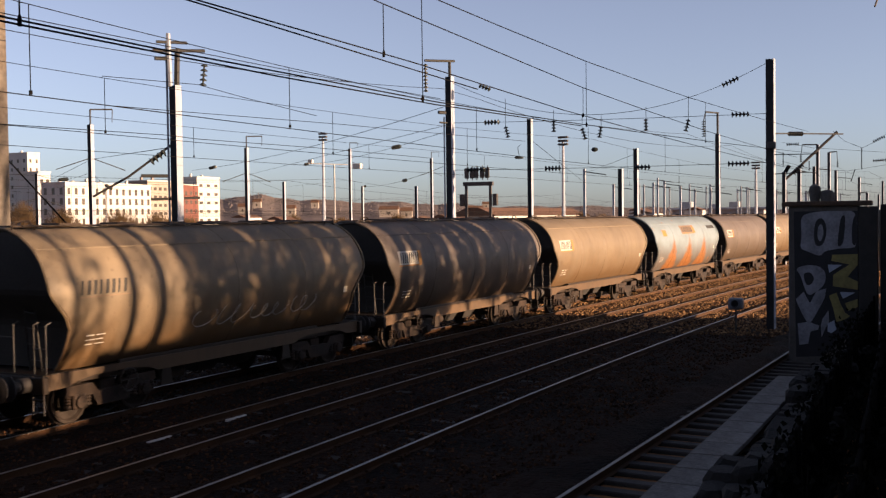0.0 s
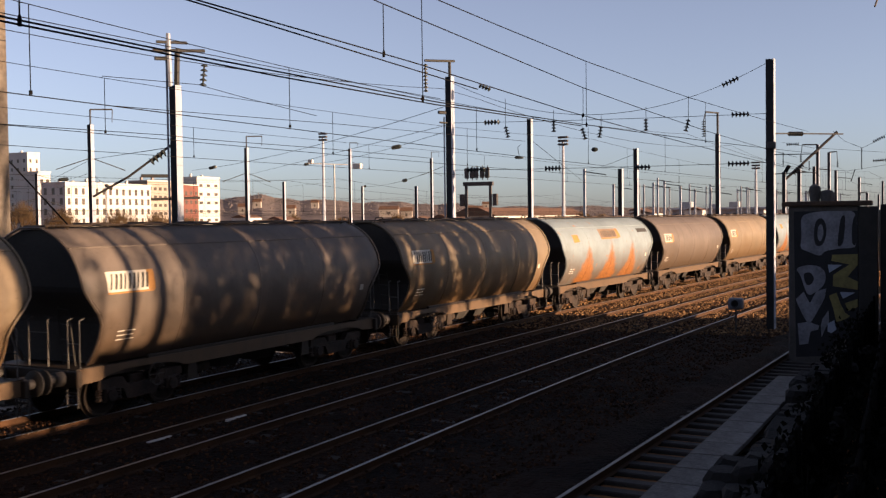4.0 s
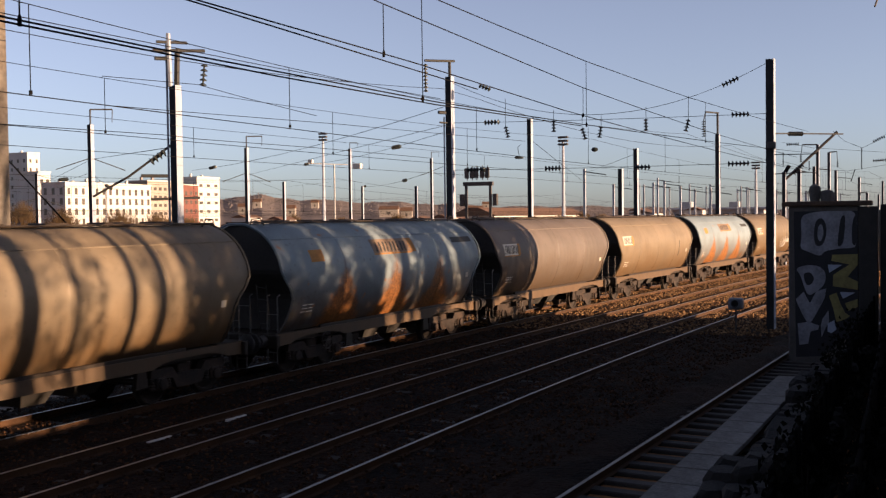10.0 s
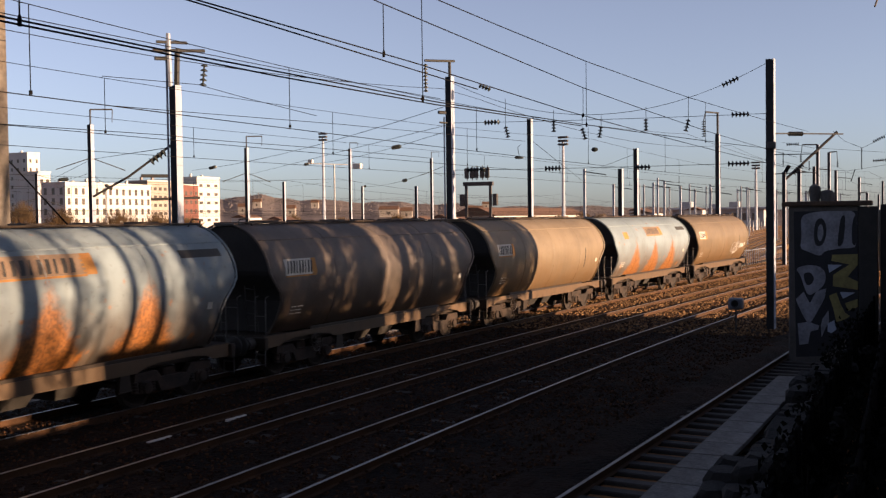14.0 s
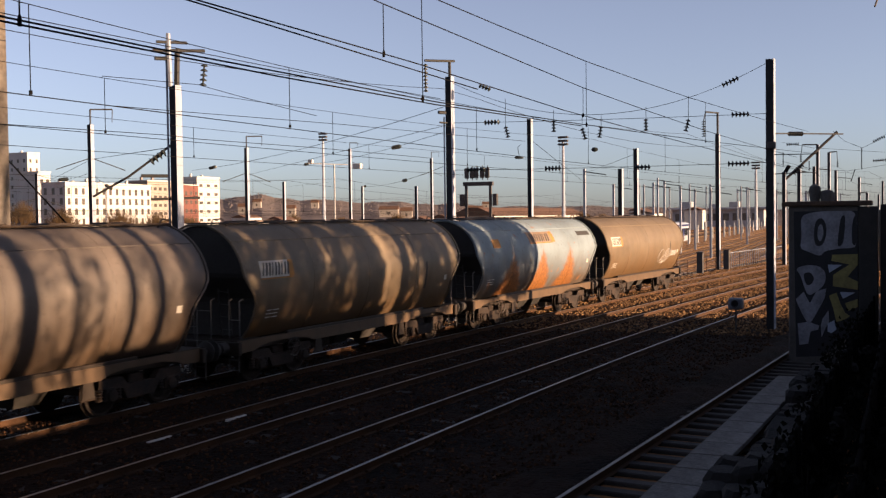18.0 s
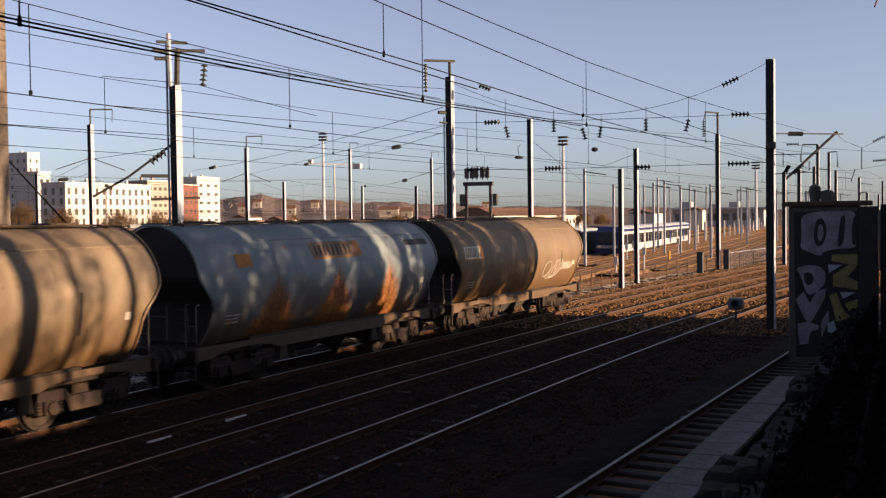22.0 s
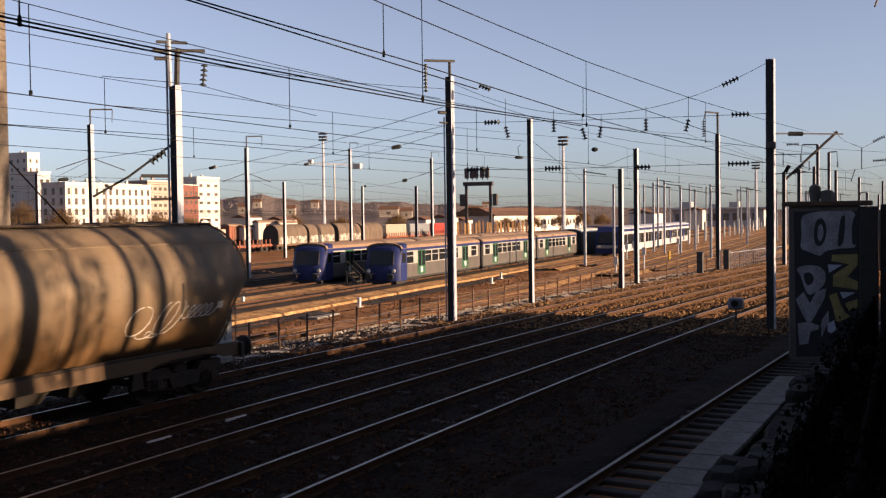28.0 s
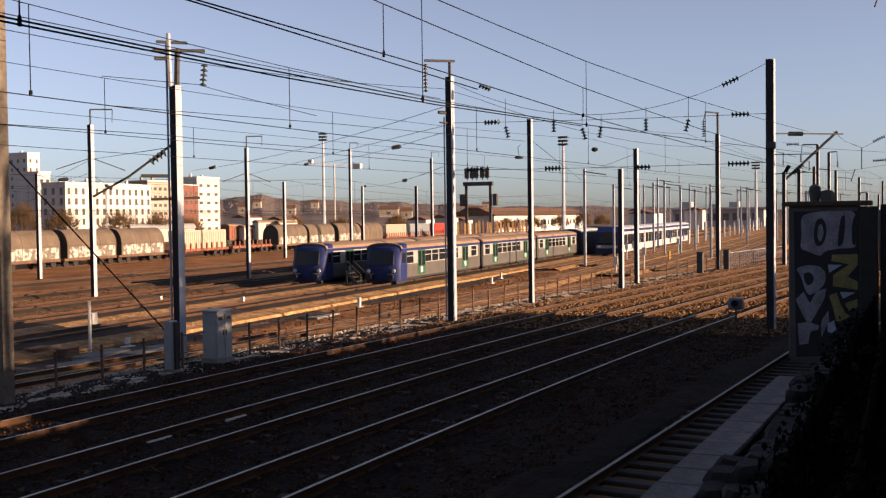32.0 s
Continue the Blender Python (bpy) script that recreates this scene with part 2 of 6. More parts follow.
    top.sheet([[(x, ys(x) + a, z + b) for a, b in ((-0.034, -0.006), (-0.034, -0.002), (-0.025, 0.0), (0.025, 0.0), (0.034, -0.002), (0.034, -0.006))] for x in xs])
    return low, top


def track(name, label, ys, x0, x1, z, near=(0, 0), step=2.0, sl=True, far=True, sunk=0.02, head=None, tie=None):
    t = thing(name, label, "railway track", kind="structure")
    for s in (-0.7525, 0.7525):
        low, top = rail_shapes(lambda x: ys(x) + s, x0, x1, step, z)
        r = part("rail", low, RAILSIDE, t, "rusty steel rail")
        part("rail_head", top, head or RAILTOP, r, "dull worn running surface" if head else "polished bright running surface")
    if not sl:
        return t
    me = Shape().box(-0.12, 0.12, -1.25, 1.25, -0.3, -0.135 - sunk, cut=0.02).mesh("sleeper", tie or SLEEPER)
    rest, x = Shape(), x0 + 0.3
    while x < x1:
        a = math.atan2(ys(x + 0.5) - ys(x - 0.5), 1.0)
        m = pose(x, ys(x), z, 0, 0, math.degrees(a) + random.uniform(-0.7, 0.7))
        if near[0] < x < near[1]:
            part("sleeper", me, None, t, m=m)
        elif far and x < 160:
            rest.box(-0.12, 0.12, -1.25, 1.25, -0.3, -0.135 - sunk, m)
        x += 0.6
    if rest.v:
        tagged(part("sleeper_rest", rest, tie or SLEEPER, t), kind="stuff")
    return t


# ---------------------------------------------------------------- grain wagons
WL = 11.25          # length of a tank body


def coat(name, base, low, streak, rust=0.0, rustcol=(0.64, 0.255, 0.045), rough=0.55):
    """Weathered wagon paint: dusty lower third deepened for underside shade, vertical streaks, patches, and rust cones
    where wanted.
    """
    m = bpy.data.materials.new(name)
    m.use_nodes = True
    n, l = m.node_tree.nodes, m.node_tree.links
    p = n["Principled BSDF"]
    base, low, streak, rustcol = (tuple(c * DEEPEN * 0.78 for c in q) for q in (base, low, streak, rustcol))
    p.inputs["Roughness"].default_value, p.inputs["Specular IOR Level"].default_value = rough, 0.3
    tc = n.new("ShaderNodeTexCoord")
    sep = n.new("ShaderNodeSeparateXYZ")
    l.new(tc.outputs["Object"], sep.inputs[0])
    oi = n.new("ShaderNodeObjectInfo")
    shift = n.new("ShaderNodeVectorMath")
    cmb = n.new("ShaderNodeCombineXYZ")
    mul = n.new("ShaderNodeMath")
    mul.operation, mul.inputs[1].default_value = "MULTIPLY", 40.0
    l.new(oi.outputs["Random"], mul.inputs[0])
    l.new(mul.outputs[0], cmb.inputs[0])
    l.new(tc.outputs["Object"], shift.inputs[0])
    l.new(cmb.outputs[0], shift.inputs[1])

    def noise_of(scale, stretch, detail=6.0):
        mp = n.new("ShaderNodeMapping")
        mp.inputs["Scale"].default_value = stretch
        t = n.new("ShaderNodeTexNoise")
        t.inputs["Scale"].default_value, t.inputs["Detail"].default_value = scale, detail
        l.new(shift.outputs[0], mp.inputs["Vector"])
        l.new(mp.outputs[0], t.inputs["Vector"])
        return t.outputs[0]

    def ramp(v, a, b):
        r = n.new("ShaderNodeMapRange")
        r.inputs[1].default_value, r.inputs[2].default_value = a, b
        l.new(v, r.inputs[0])
        return r.outputs[0]

    def blend(f, c1, c2):
        x = n.new("ShaderNodeMix")
        x.data_type = "RGBA"
        for s, c in ((6, c1), (7, c2)):
            if isinstance(c, tuple):
                x.inputs[s].default_value = (*c, 1)
            else:
                l.new(c, x.inputs[s])
        if isinstance(f, float):
            x.inputs[0].default_value = f
        else:
            l.new(f, x.inputs[0])
        return x.outputs[2]

    def times(a, b):
        x = n.new("ShaderNodeMath")
        x.operation = "MULTIPLY"
        l.new(a, x.inputs[0])
        if isinstance(b, float):
            x.inputs[1].default_value = b
        else:
            l.new(b, x.inputs[1])
        return x.outputs[0]

    def plus(a, b, k=1.0):
        x = n.new("ShaderNodeMath")
        x.operation = "MULTIPLY_ADD"
        l.new(b, x.inputs[0])
        x.inputs[1].default_value = k
        l.new(a, x.inputs[2])
        return x.outputs[0]

    col = blend(ramp(noise_of(1.1, (0.5, 1, 0.8)), 0.35, 0.7), base, tuple(c * 0.80 for c in base))
    # dust and the painted shade of the downward-facing belly share this gradient
    dirt_shade = plus(ramp(sep.outputs[2], 2.9, 1.2), noise_of(1.6, (0.8, 1, 0.7)), 0.7)
    col = blend(times(ramp(dirt_shade, 0.40, 1.15), 0.95), col, low)
    col = blend(times(ramp(noise_of(2.2, (1.6, 0.4, 0.2)), 0.46, 0.74), 0.42), col, streak)
    col = blend(times(ramp(noise_of(0.7, (0.7, 1, 1.0), 9.0), 0.5, 0.72), 0.55), col, tuple(c * 0.5 for c in base))
    col = blend(times(ramp(noise_of(9.0, (1, 1, 1)), 0.6, 0.72), 0.35), col, tuple(c * 0.55 for c in low))
    if rust:
        # cones of rust that widen downwards at even steps along the side
        saw = n.new("ShaderNodeMath")
        saw.operation, saw.inputs[1].default_value = "PINGPONG", 1.35
        off = n.new("ShaderNodeMath")
        off.inputs[1].default_value = 27.0
        l.new(sep.outputs[0], off.inputs[0])
        l.new(off.outputs[0], saw.inputs[0])
        half = ramp(sep.outputs[2], 2.95, 1.45)
        edge = plus(half, noise_of(4.0, (1, 1, 1)), 0.7)
        d = n.new("ShaderNodeMath")
        d.operation = "SUBTRACT"
        l.new(edge, d.inputs[0])
        l.new(saw.outputs[0], d.inputs[1])
        far = n.new("ShaderNodeMath")
        far.operation = "ABSOLUTE"
        l.new(sep.outputs[0], far.inputs[0])
        cone = times(times(ramp(d.outputs[0], 0.22, 0.55), ramp(sep.outputs[2], 3.2, 2.9)), ramp(far.outputs[0], 4.4, 3.9))
        grain = ramp(noise_of(16.0, (1, 1, 0.8), 3.0), 0.42, 0.58)
        rc = blend(grain, rustcol, tuple(c * 0.5 for c in rustcol))
        col = blend(times(cone, rust), col, rc)
        col = blend(times(ramp(noise_of(2.2, (1, 1, 1)), 0.66, 0.72), 0.8), col, rustcol)
    l.new(col, p.inputs["Base Color"])
    bp = n.new("ShaderNodeBump")
    bp.inputs["Strength"].default_value, bp.inputs["Distance"].default_value = 0.25, 0.02
    l.new(noise_of(6.0, (1, 1, 1)), bp.inputs["Height"])
    l.new(bp.outputs[0], p.inputs["Normal"])
    return m


BEIGE = coat("dusty_beige_paint", (0.33, 0.25, 0.165), (0.19, 0.105, 0.044), (0.18, 0.13, 0.085))
TAN = coat("soiled_tan_paint", (0.28, 0.205, 0.13), (0.19, 0.10, 0.038), (0.13, 0.095, 0.06))
GREYBROWN = coat("greyish_brown_paint", (0.225, 0.18, 0.15), (0.125, 0.078, 0.046), (0.10, 0.078, 0.062))
PALEBLUE = coat("pale_blue_paint", (0.345, 0.43, 0.475), (0.15, 0.088, 0.047), (0.25, 0.29, 0.295), rust=0.85, rustcol=(0.56, 0.20, 0.038))
PLATE_W = mat("white_plate", (0.70, 0.67, 0.60), (0.52, 0.47, 0.38), 0.6, scale=3, fine=20)
PLATE_B = mat("brown_faded_plate", (0.30, 0.20, 0.13), (0.20, 0.13, 0.085), 0.7, scale=3, fine=20)
INK = mat("dark_lettering", (0.05, 0.045, 0.04), (0.03, 0.028, 0.025), 0.7, scale=5, fine=30, bump=0)
ORANGE = mat("rust_orange_edge", (0.55, 0.27, 0.07), (0.36, 0.15, 0.04), 0.8, scale=4, fine=30)
GRAFFITI_W = mat("chalk_white_spray", (0.66, 0.63, 0.58), (0.45, 0.42, 0.38), 0.8, scale=4, fine=30, bump=0)
SOLE = coat("soiled_solebar_paint", (0.27, 0.182, 0.106), (0.16, 0.095, 0.05), (0.07, 0.052, 0.036))
FRAME_B = coat("dusty_underframe", (0.09, 0.058, 0.034), (0.046, 0.029, 0.018), (0.03, 0.022, 0.018))
# shade of the wagon ends and undersides, put into a dark paint
SHADEPAINT = mat("shade_dark_paint", (0.055, 0.046, 0.04), (0.028, 0.024, 0.021), 0.85, scale=1.2, fine=14, bump=0.2)
HANDRAIL = mat("grey_handrail_paint", (0.20, 0.19, 0.185), (0.11, 0.105, 0.10), 0.7, 0.0, scale=2, fine=20, bump=0.05, spec=0.2)
BOGIE = mat("brown_brake_dust", (0.056, 0.031, 0.018), (0.011, 0.008, 0.006), 0.85, 0.1, scale=3, fine=22, bump=0.3)
TYRE = mat("worn_wheel_steel", (0.040, 0.024, 0.015), (0.012, 0.008, 0.006), 0.85, 0.0, scale=3, fine=30)


def section(n=28):
    """Half the outline of the tank, from the crown down to the sill: (y, z)."""
    pts = [(0.0, 4.14), (0.30, 4.13)]
    for i in range(1, n + 1):
        a = radians(78 - (78 + 50) * i / n)
        pts.append((1.45 * math.cos(a), 2.72 + (1.42 if a > 0 else 1.86) * math.sin(a)))
    return pts


def inset(z):
    s = min(max((2.98 - z) / 0.85, 0.0), 1.0)
    return 0.52 * s * s * (3 - 2 * s)


def side_y(z):
    """Half width of the tank at the height z."""
    t = (z - 2.72) / (1.42 if z > 2.72 else 1.86)
    return 1.45 * math.sqrt(max(0.0, 1 - t * t))


def tank_meshes():
    half = section()
    ring = [(-y, z) for y, z in half[::-1]] + half[1:]
    h = WL / 2
    us = [-1, -0.985, -0.9] + [-0.8 + 0.1 * i for i in range(17)] + [0.9, 0.985, 1]
    rows = []
    for u in us:
        k = 0.97 if abs(u) == 1 else 1.0
        rows.append([(u * (h - inset(z)), y * k, 2.72 + (z - 2.72) * k) for y, z in ring])
    body = Shape().sheet(rows)
    ends = []
    for s in (-1, 1):
        e = Shape()
        # the end wall: upright above, drawn in below
        lines = []
        for y, z in half:
            k = 0.962
            lines.append([(s * (h - inset(z) - 0.015 - 0.05 * (1 - abs(j))), y * k * j, 2.72 + (z - 2.72) * k) for j in (-1, -0.6, -0.2, 0.2, 0.6, 1)])
        e.sheet(lines)
        ends.append(e)
    return body, ends


def letter_bars(name, x0, z0, w, h, n, m, parent, lean=0.24, out=0.012):
    """Slanted dark bars on the tank's side that stand for a word, each one a part."""
    step = w / n
    for i in range(n):
        a, b = x0 + i * step + step * 0.12, step * (0.5 if i % 3 else 0.32)
        rings = []
        for k in range(4):
            z = z0 + h * k / 3
            y, d = -side_y(z) - out, lean * k / 3 * h
            rings.append([(a + d, y, z), (a + d + b, y, z), (a + d + b, y + 0.008, z), (a + d, y + 0.008, z)])
        part(name, Shape().loft(rings), m, parent)


def patch(x0, x1, z0, z1, out=0.006, n=5):
    """A thin plate that follows the tank's side."""
    rings = []
    for i in range(n + 1):
        a = z0 + (z1 - z0) * i / n
        y = -side_y(a) - out
        rings.append([(x0, y, a), (x1, y, a), (x1, y + 0.02, a), (x0, y + 0.02, a)])
    return Shape().loft(rings)


def wheelset(parent, x):
    w = Shape()
    w.rod((0, -1.0, 0), (0, 1.0, 0), 0.08, 10)
    o = part("wheelset", w, BOGIE, parent, m=pose(x, 0, RT + 0.46))
    for s in (-1, 1):
        d = Shape().turn((0, s * 0.72, 0), (0, s, 0), [(-0.02, 0.49), (0.015, 0.487), (0.02, 0.46), (0.11, 0.455), (0.115, 0.40), (0.06, 0.36), (0.055, 0.2), (0.09, 0.16), (0.1, 0.11), (0.2, 0.10), (0.2, 0.0)], 24)
        part("wheel", d, TYRE, o, smooth=True)
    return o


def bogie(parent, x):
    """A Y-type bogie: two side frames with springs and axle boxes, a bolster and brake beams."""
    f = Shape()
    f.box(x - 0.22, x + 0.22, -0.98, 0.98, 0.72, 0.98, cut=0.03)
    b = part("bogie", f, BOGIE, parent)
    for s in (-1, 1):
        y0, y1 = (0.95, 1.12) if s > 0 else (-1.12, -0.95)
        fr = Shape().prism([(x - 1.25, 0.80), (x - 1.22, 0.98), (x - 0.55, 0.98), (x - 0.40, 0.80), (x + 0.40, 0.80), (x + 0.55, 0.98), (x + 1.22, 0.98), (x + 1.25, 0.80), (x + 0.55, 0.74), (x + 0.42, 0.50), (x - 0.42, 0.50), (x - 0.55, 0.74)], y0, y1)
        sf = part("side_frame", fr, BOGIE, b)
        for a in (-0.9, 0.9):
            bx = Shape().box(x + a - 0.17, x + a + 0.17, s * 1.05 - 0.10, s * 1.05 + 0.10, RT + 0.32, RT + 0.62, cut=0.03)
            bx.turn((x + a, s * 1.14, RT + 0.46), (0, s, 0), [(0, 0.14), (0.06, 0.13), (0.07, 0.08)], 10)
            part("axle_box", bx, BOGIE, sf)
            for k in (-0.26, 0.26):
                sp = Shape().turn((x + a + k, s * 1.05, RT + 0.36), (0, 0, 1), [(0.0, 0.07), (0.0, 0.085)] + [(0.03 * i, 0.085 if i % 2 else 0.06) for i in range(1, 9)], 8)
                part("spring", sp, BOGIE, sf)
        for a in (-0.42, 0.42):
            part("brake_block", Shape().box(x + a - 0.035, x + a + 0.035, s * 0.75 - 0.06, s * 0.75 + 0.06, RT + 0.25, RT + 0.6), BOGIE, b)
    return b


def wagon_base():
    """The parts that all grain wagons share, as one thing to be copied."""
    w = thing("grain_wagon", "", "railway wagon", "grain wagons of the train")
    fr = Shape()
    for s in (-1, 1):
        fr.box(-5.65, 5.65, s * 0.98 - 0.06, s * 0.98 + 0.06, 1.02, 1.27, cut=0.015)
    fr.box(-5.6, 5.6, -0.3, 0.3, 0.98, 1.2)
    under = part("underframe", fr, FRAME_B, w, "dusty brown steel underframe")
    sill = Shape()
    for s in (-1, 1):
        sill.box(-3.6, 3.6, s * 1.13 - 0.045, s * 1.13 + 0.045, 1.10, 1.36, cut=0.012)
    part("sill", sill, FRAME_B, under)
    for s in (-1, 1):
        # headstock, buffers, coupling, platform, ladder and rails at each end
        hs = Shape().box(s * 5.62 - 0.07, s * 5.62 + 0.07, -1.3, 1.3, 0.95, 1.28, cut=0.02)
        part("headstock", hs, FRAME_B, under)
        for y in (-0.875, 0.875):
            bf = Shape().turn((s * 5.69, y, RT + 0.94), (s, 0, 0), [(0, 0.15), (0.22, 0.15), (0.23, 0.10), (0.42, 0.10), (0.43, 0.2), (0.46, 0.26), (0.49, 0.26), (0.51, 0.2)], 14)
            part("buffer", bf, DARKSTEEL, under, smooth=True)
        cp = Shape().rod((s * 5.69, 0, RT + 0.9), (s * 6.27, 0, RT + 0.82), 0.05, 8)
        cp.box(s * 5.95 - 0.14, s * 5.95 + 0.14, -0.09, 0.09, RT + 0.76, RT + 0.94, cut=0.02)
        part("coupling", cp, DARKSTEEL, under)
        hose = Shape().line([(s * 5.7, 0.35, RT + 0.85), (s * 5.95, 0.36, RT + 0.55), (s * 6.25, 0.35, RT + 0.5)], 0.03, 6)
        part("brake_hose", hose, BLACK, under)
        pl = Shape().box(min(s * 4.7, s * 5.62), max(s * 4.7, s * 5.62), -1.2, 1.2, 1.275, 1.31)
        part("end_platform", pl, FRAME_B, under)
        for y in (-1.18, -0.85, -0.28, 0.28):
            r = Shape().line([(s * 5.5, y, 1.3), (s * 5.5, y, 2.26), (s * 5.38, y, 2.3)], 0.015, 6)
            part("handrail", r, HANDRAIL, under, "thin grey handrail")
        for y0, y1, z in ((-1.18, -0.85, 1.8), (-0.28, 0.28, 2.0)):
            part("cross_bar", Shape().rod((s * 5.5, y0, z), (s * 5.5, y1, z), 0.012, 6), HANDRAIL, under)
        up = part("end_ladder", Shape().rod((s * 5.2, -0.72, 1.3), (s * 5.42, -0.60, 4.0), 0.016, 6), DARKSTEEL, under, "thin dark ladder up the tank end")
        part("ladder_stile", Shape().rod((s * 5.2, -0.38, 1.3), (s * 5.42, -0.30, 4.1), 0.016, 6), DARKSTEEL, up)
        for q in range(8):
            u = 0.08 + 0.115 * q
            part("rung", Shape().rod((s * (5.2 + 0.22 * u), -0.72 + 0.12 * u, 1.3 + 2.7 * u), (s * (5.2 + 0.22 * u), -0.38 + 0.08 * u, 1.3 + 2.8 * u), 0.012, 5), DARKSTEEL, up)
        lad = Shape()
        for y in (-1.28, -0.98):
            lad.rod((s * 5.66, y, 0.55), (s * 5.66, y, 1.3), 0.016, 5)
        for z in (0.6, 0.85, 1.1):
            lad.rod((s * 5.66, -1.28, z), (s * 5.66, -0.98, z), 0.016, 5)
        part("step", lad, DARKSTEEL, under)
        bogie(w, s * 3.75)
    # discharge hoppers between the bogies
    for x in (-1.35, 0.0, 1.35):
        hp = Shape().quadbox([(x - 0.3, -0.35, 0.6), (x + 0.3, -0.35, 0.6), (x + 0.3, 0.35, 0.6), (x - 0.3, 0.35, 0.6), (x - 0.6, -0.8, 1.3), (x + 0.6, -0.8, 1.3), (x + 0.6, 0.8, 1.3), (x - 0.6, 0.8, 1.3)])
        part("discharge_chute", hp, SHADEPAINT, under)
    for x in (-2.2, 2.2):
        ft = Shape().prism([(x - 0.12, 1.1), (x + 0.12, 1.1), (x + 0.18, 0.66), (x - 0.18, 0.66)], -1.16, -1.12)
        ft.rod((x - 0.2, -1.14, 0.64), (x + 0.2, -1.14, 0.64), 0.025, 6)
        part("bracket", ft, FRAME_B, under)
    tk = Shape().turn((-2.2, -0.75, 0.82), (1, 0, 0), [(0, 0.0), (0.02, 0.14), (0.9, 0.14), (0.92, 0.0)], 12)
    part("air_tank", tk, BOGIE, under, smooth=True)
    ring = Shape().line([(-3.45 + 0.24 * math.cos(i * math.pi / 9), -1.27, 0.93 + 0.24 * math.sin(i * math.pi / 9)) for i in range(19)], 0.020, 5)
    wheel = part("hand_wheel", ring, FRAME_B, under, "dusty ring-shaped brake wheel")
    for i in range(3):
        c, d = 0.23 * math.cos(i * math.pi / 3), 0.23 * math.sin(i * math.pi / 3)
        part("spoke", Shape().rod((-3.45 - c, -1.27, 0.93 - d), (-3.45 + c, -1.27, 0.93 + d), 0.012, 5), FRAME_B, wheel)
    part("spindle", Shape().rod((-3.45, -1.28, 0.93), (-3.45, -1.0, 0.93), 0.025, 6), FRAME_B, wheel)
    return w


def dress_wagon(w, k, coatm, plate, graffiti):
    """The painted tank, its roof gear, plates and marks."""
    body, ends = tank_meshes()
    t = part("tank", body, coatm, w, smooth=True)
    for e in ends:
        part("end_wall", e, SHADEPAINT, t, "end wall painted dark for its shade")
    for s in (-1, 1):
        rim = Shape()
        half = section(16)
        pts = [(s * (WL / 2 - inset(z) + 0.0), y * 1.004, z) for y, z in half]
        pts = [(x, -y, z) for x, y, z in pts[::-1]] + pts[1:]
        rim.line(pts, 0.03, 5)
        part("end_rim", rim, coatm, t)
    # seams along the shoulder and ring welds
    for z in (3.72,):
        sm = Shape()
        y = -side_y(z)
        sm.box(-WL / 2 + 0.05, WL / 2 - 0.05, y - 0.012, y + 0.02, z - 0.014, z + 0.014)
        part("seam", sm, coatm, t)
    for x in (-2.72, 0.0, 2.72):
        ring = Shape()
        pts = [(x, -y * 1.002, 2.72 + (z - 2.72) * 1.002) for y, z in section(14)]
        ring.sheet([[(a - 0.02, b, c), (a, b * 1.006, 2.72 + (c - 2.72) * 1.006), (a + 0.02, b, c)] for a, b, c in pts])
        part("weld_ring", ring, coatm, t)
    # painted solebar that arches over the bogies
    for s in (-1, 1):
        low = [(-5.6, 0.98), (-5.0, 1.0), (-4.75, 1.09), (-4.3, 1.15), (-3.2, 1.15), (-2.75, 1.09), (-2.5, 1.0), (2.5, 1.0), (2.75, 1.09), (3.2, 1.15), (4.3, 1.15), (4.75, 1.09), (5.0, 1.0), (5.6, 0.98), (5.6, 1.29), (-5.6, 1.29)]
        part("solebar", Shape().prism(low, s * 1.19 - 0.012, s * 1.19 + 0.012), SOLE, t)
    rw = Shape()
    rw.box(-WL / 2 + 0.1, WL / 2 - 0.1, -0.32, 0.32, 4.16, 4.19)
    walkway = part("roof_walkway", rw, FRAME_B, t)
    for s in (-1, 1):
        rl = Shape().rod((-WL / 2 + 0.2, s * 0.52, 4.17), (WL / 2 - 0.2, s * 0.52, 4.17), 0.025, 5)
        part("roof_rail", rl, FRAME_B, walkway)
    for x in (-4.0, -2.4, -0.8, 0.8, 2.4, 4.0):
        hc = Shape().box(x - 0.3, x + 0.3, -0.28, 0.28, 4.17, 4.23, cut=0.02)
        part("roof_hatch", hc, FRAME_B, walkway)
    for s in (-1, 1):
        hr = Shape().line([(s * (WL / 2 - 0.55), -0.45, 4.1), (s * (WL / 2 - 0.4), -0.45, 4.28), (s * (WL / 2 - 0.1), -0.42, 4.26), (s * (WL / 2 - 0.02), -0.4, 4.05)], 0.02, 5)
        part("roof_grab_rail", hr, FRAME_B, walkway)
    if plate == "white":
        pl = part("name_plate", patch(-WL / 2 + 0.65, -WL / 2 + 1.96, 2.80, 3.22), PLATE_W, t, "white plate with slanted dark bars")
        letter_bars("plate_mark", -WL / 2 + 0.70, 2.85, 1.12, 0.32, 9, INK, pl)
        part("plate_edge", patch(-WL / 2 + 0.65, -WL / 2 + 1.96, 2.76, 2.795), ORANGE, pl, "orange lower edge")
        part("plate_stain", patch(-WL / 2 + 1.80, -WL / 2 + 2.0, 2.80, 3.22, out=0.009), ORANGE, pl, "orange rust stain at its end")
    elif plate == "bare":
        pl = part("plate_edge", patch(-WL / 2 + 0.72, -WL / 2 + 2.1, 2.74, 2.765), PLATE_B, t, "faded brown underline below the bars")
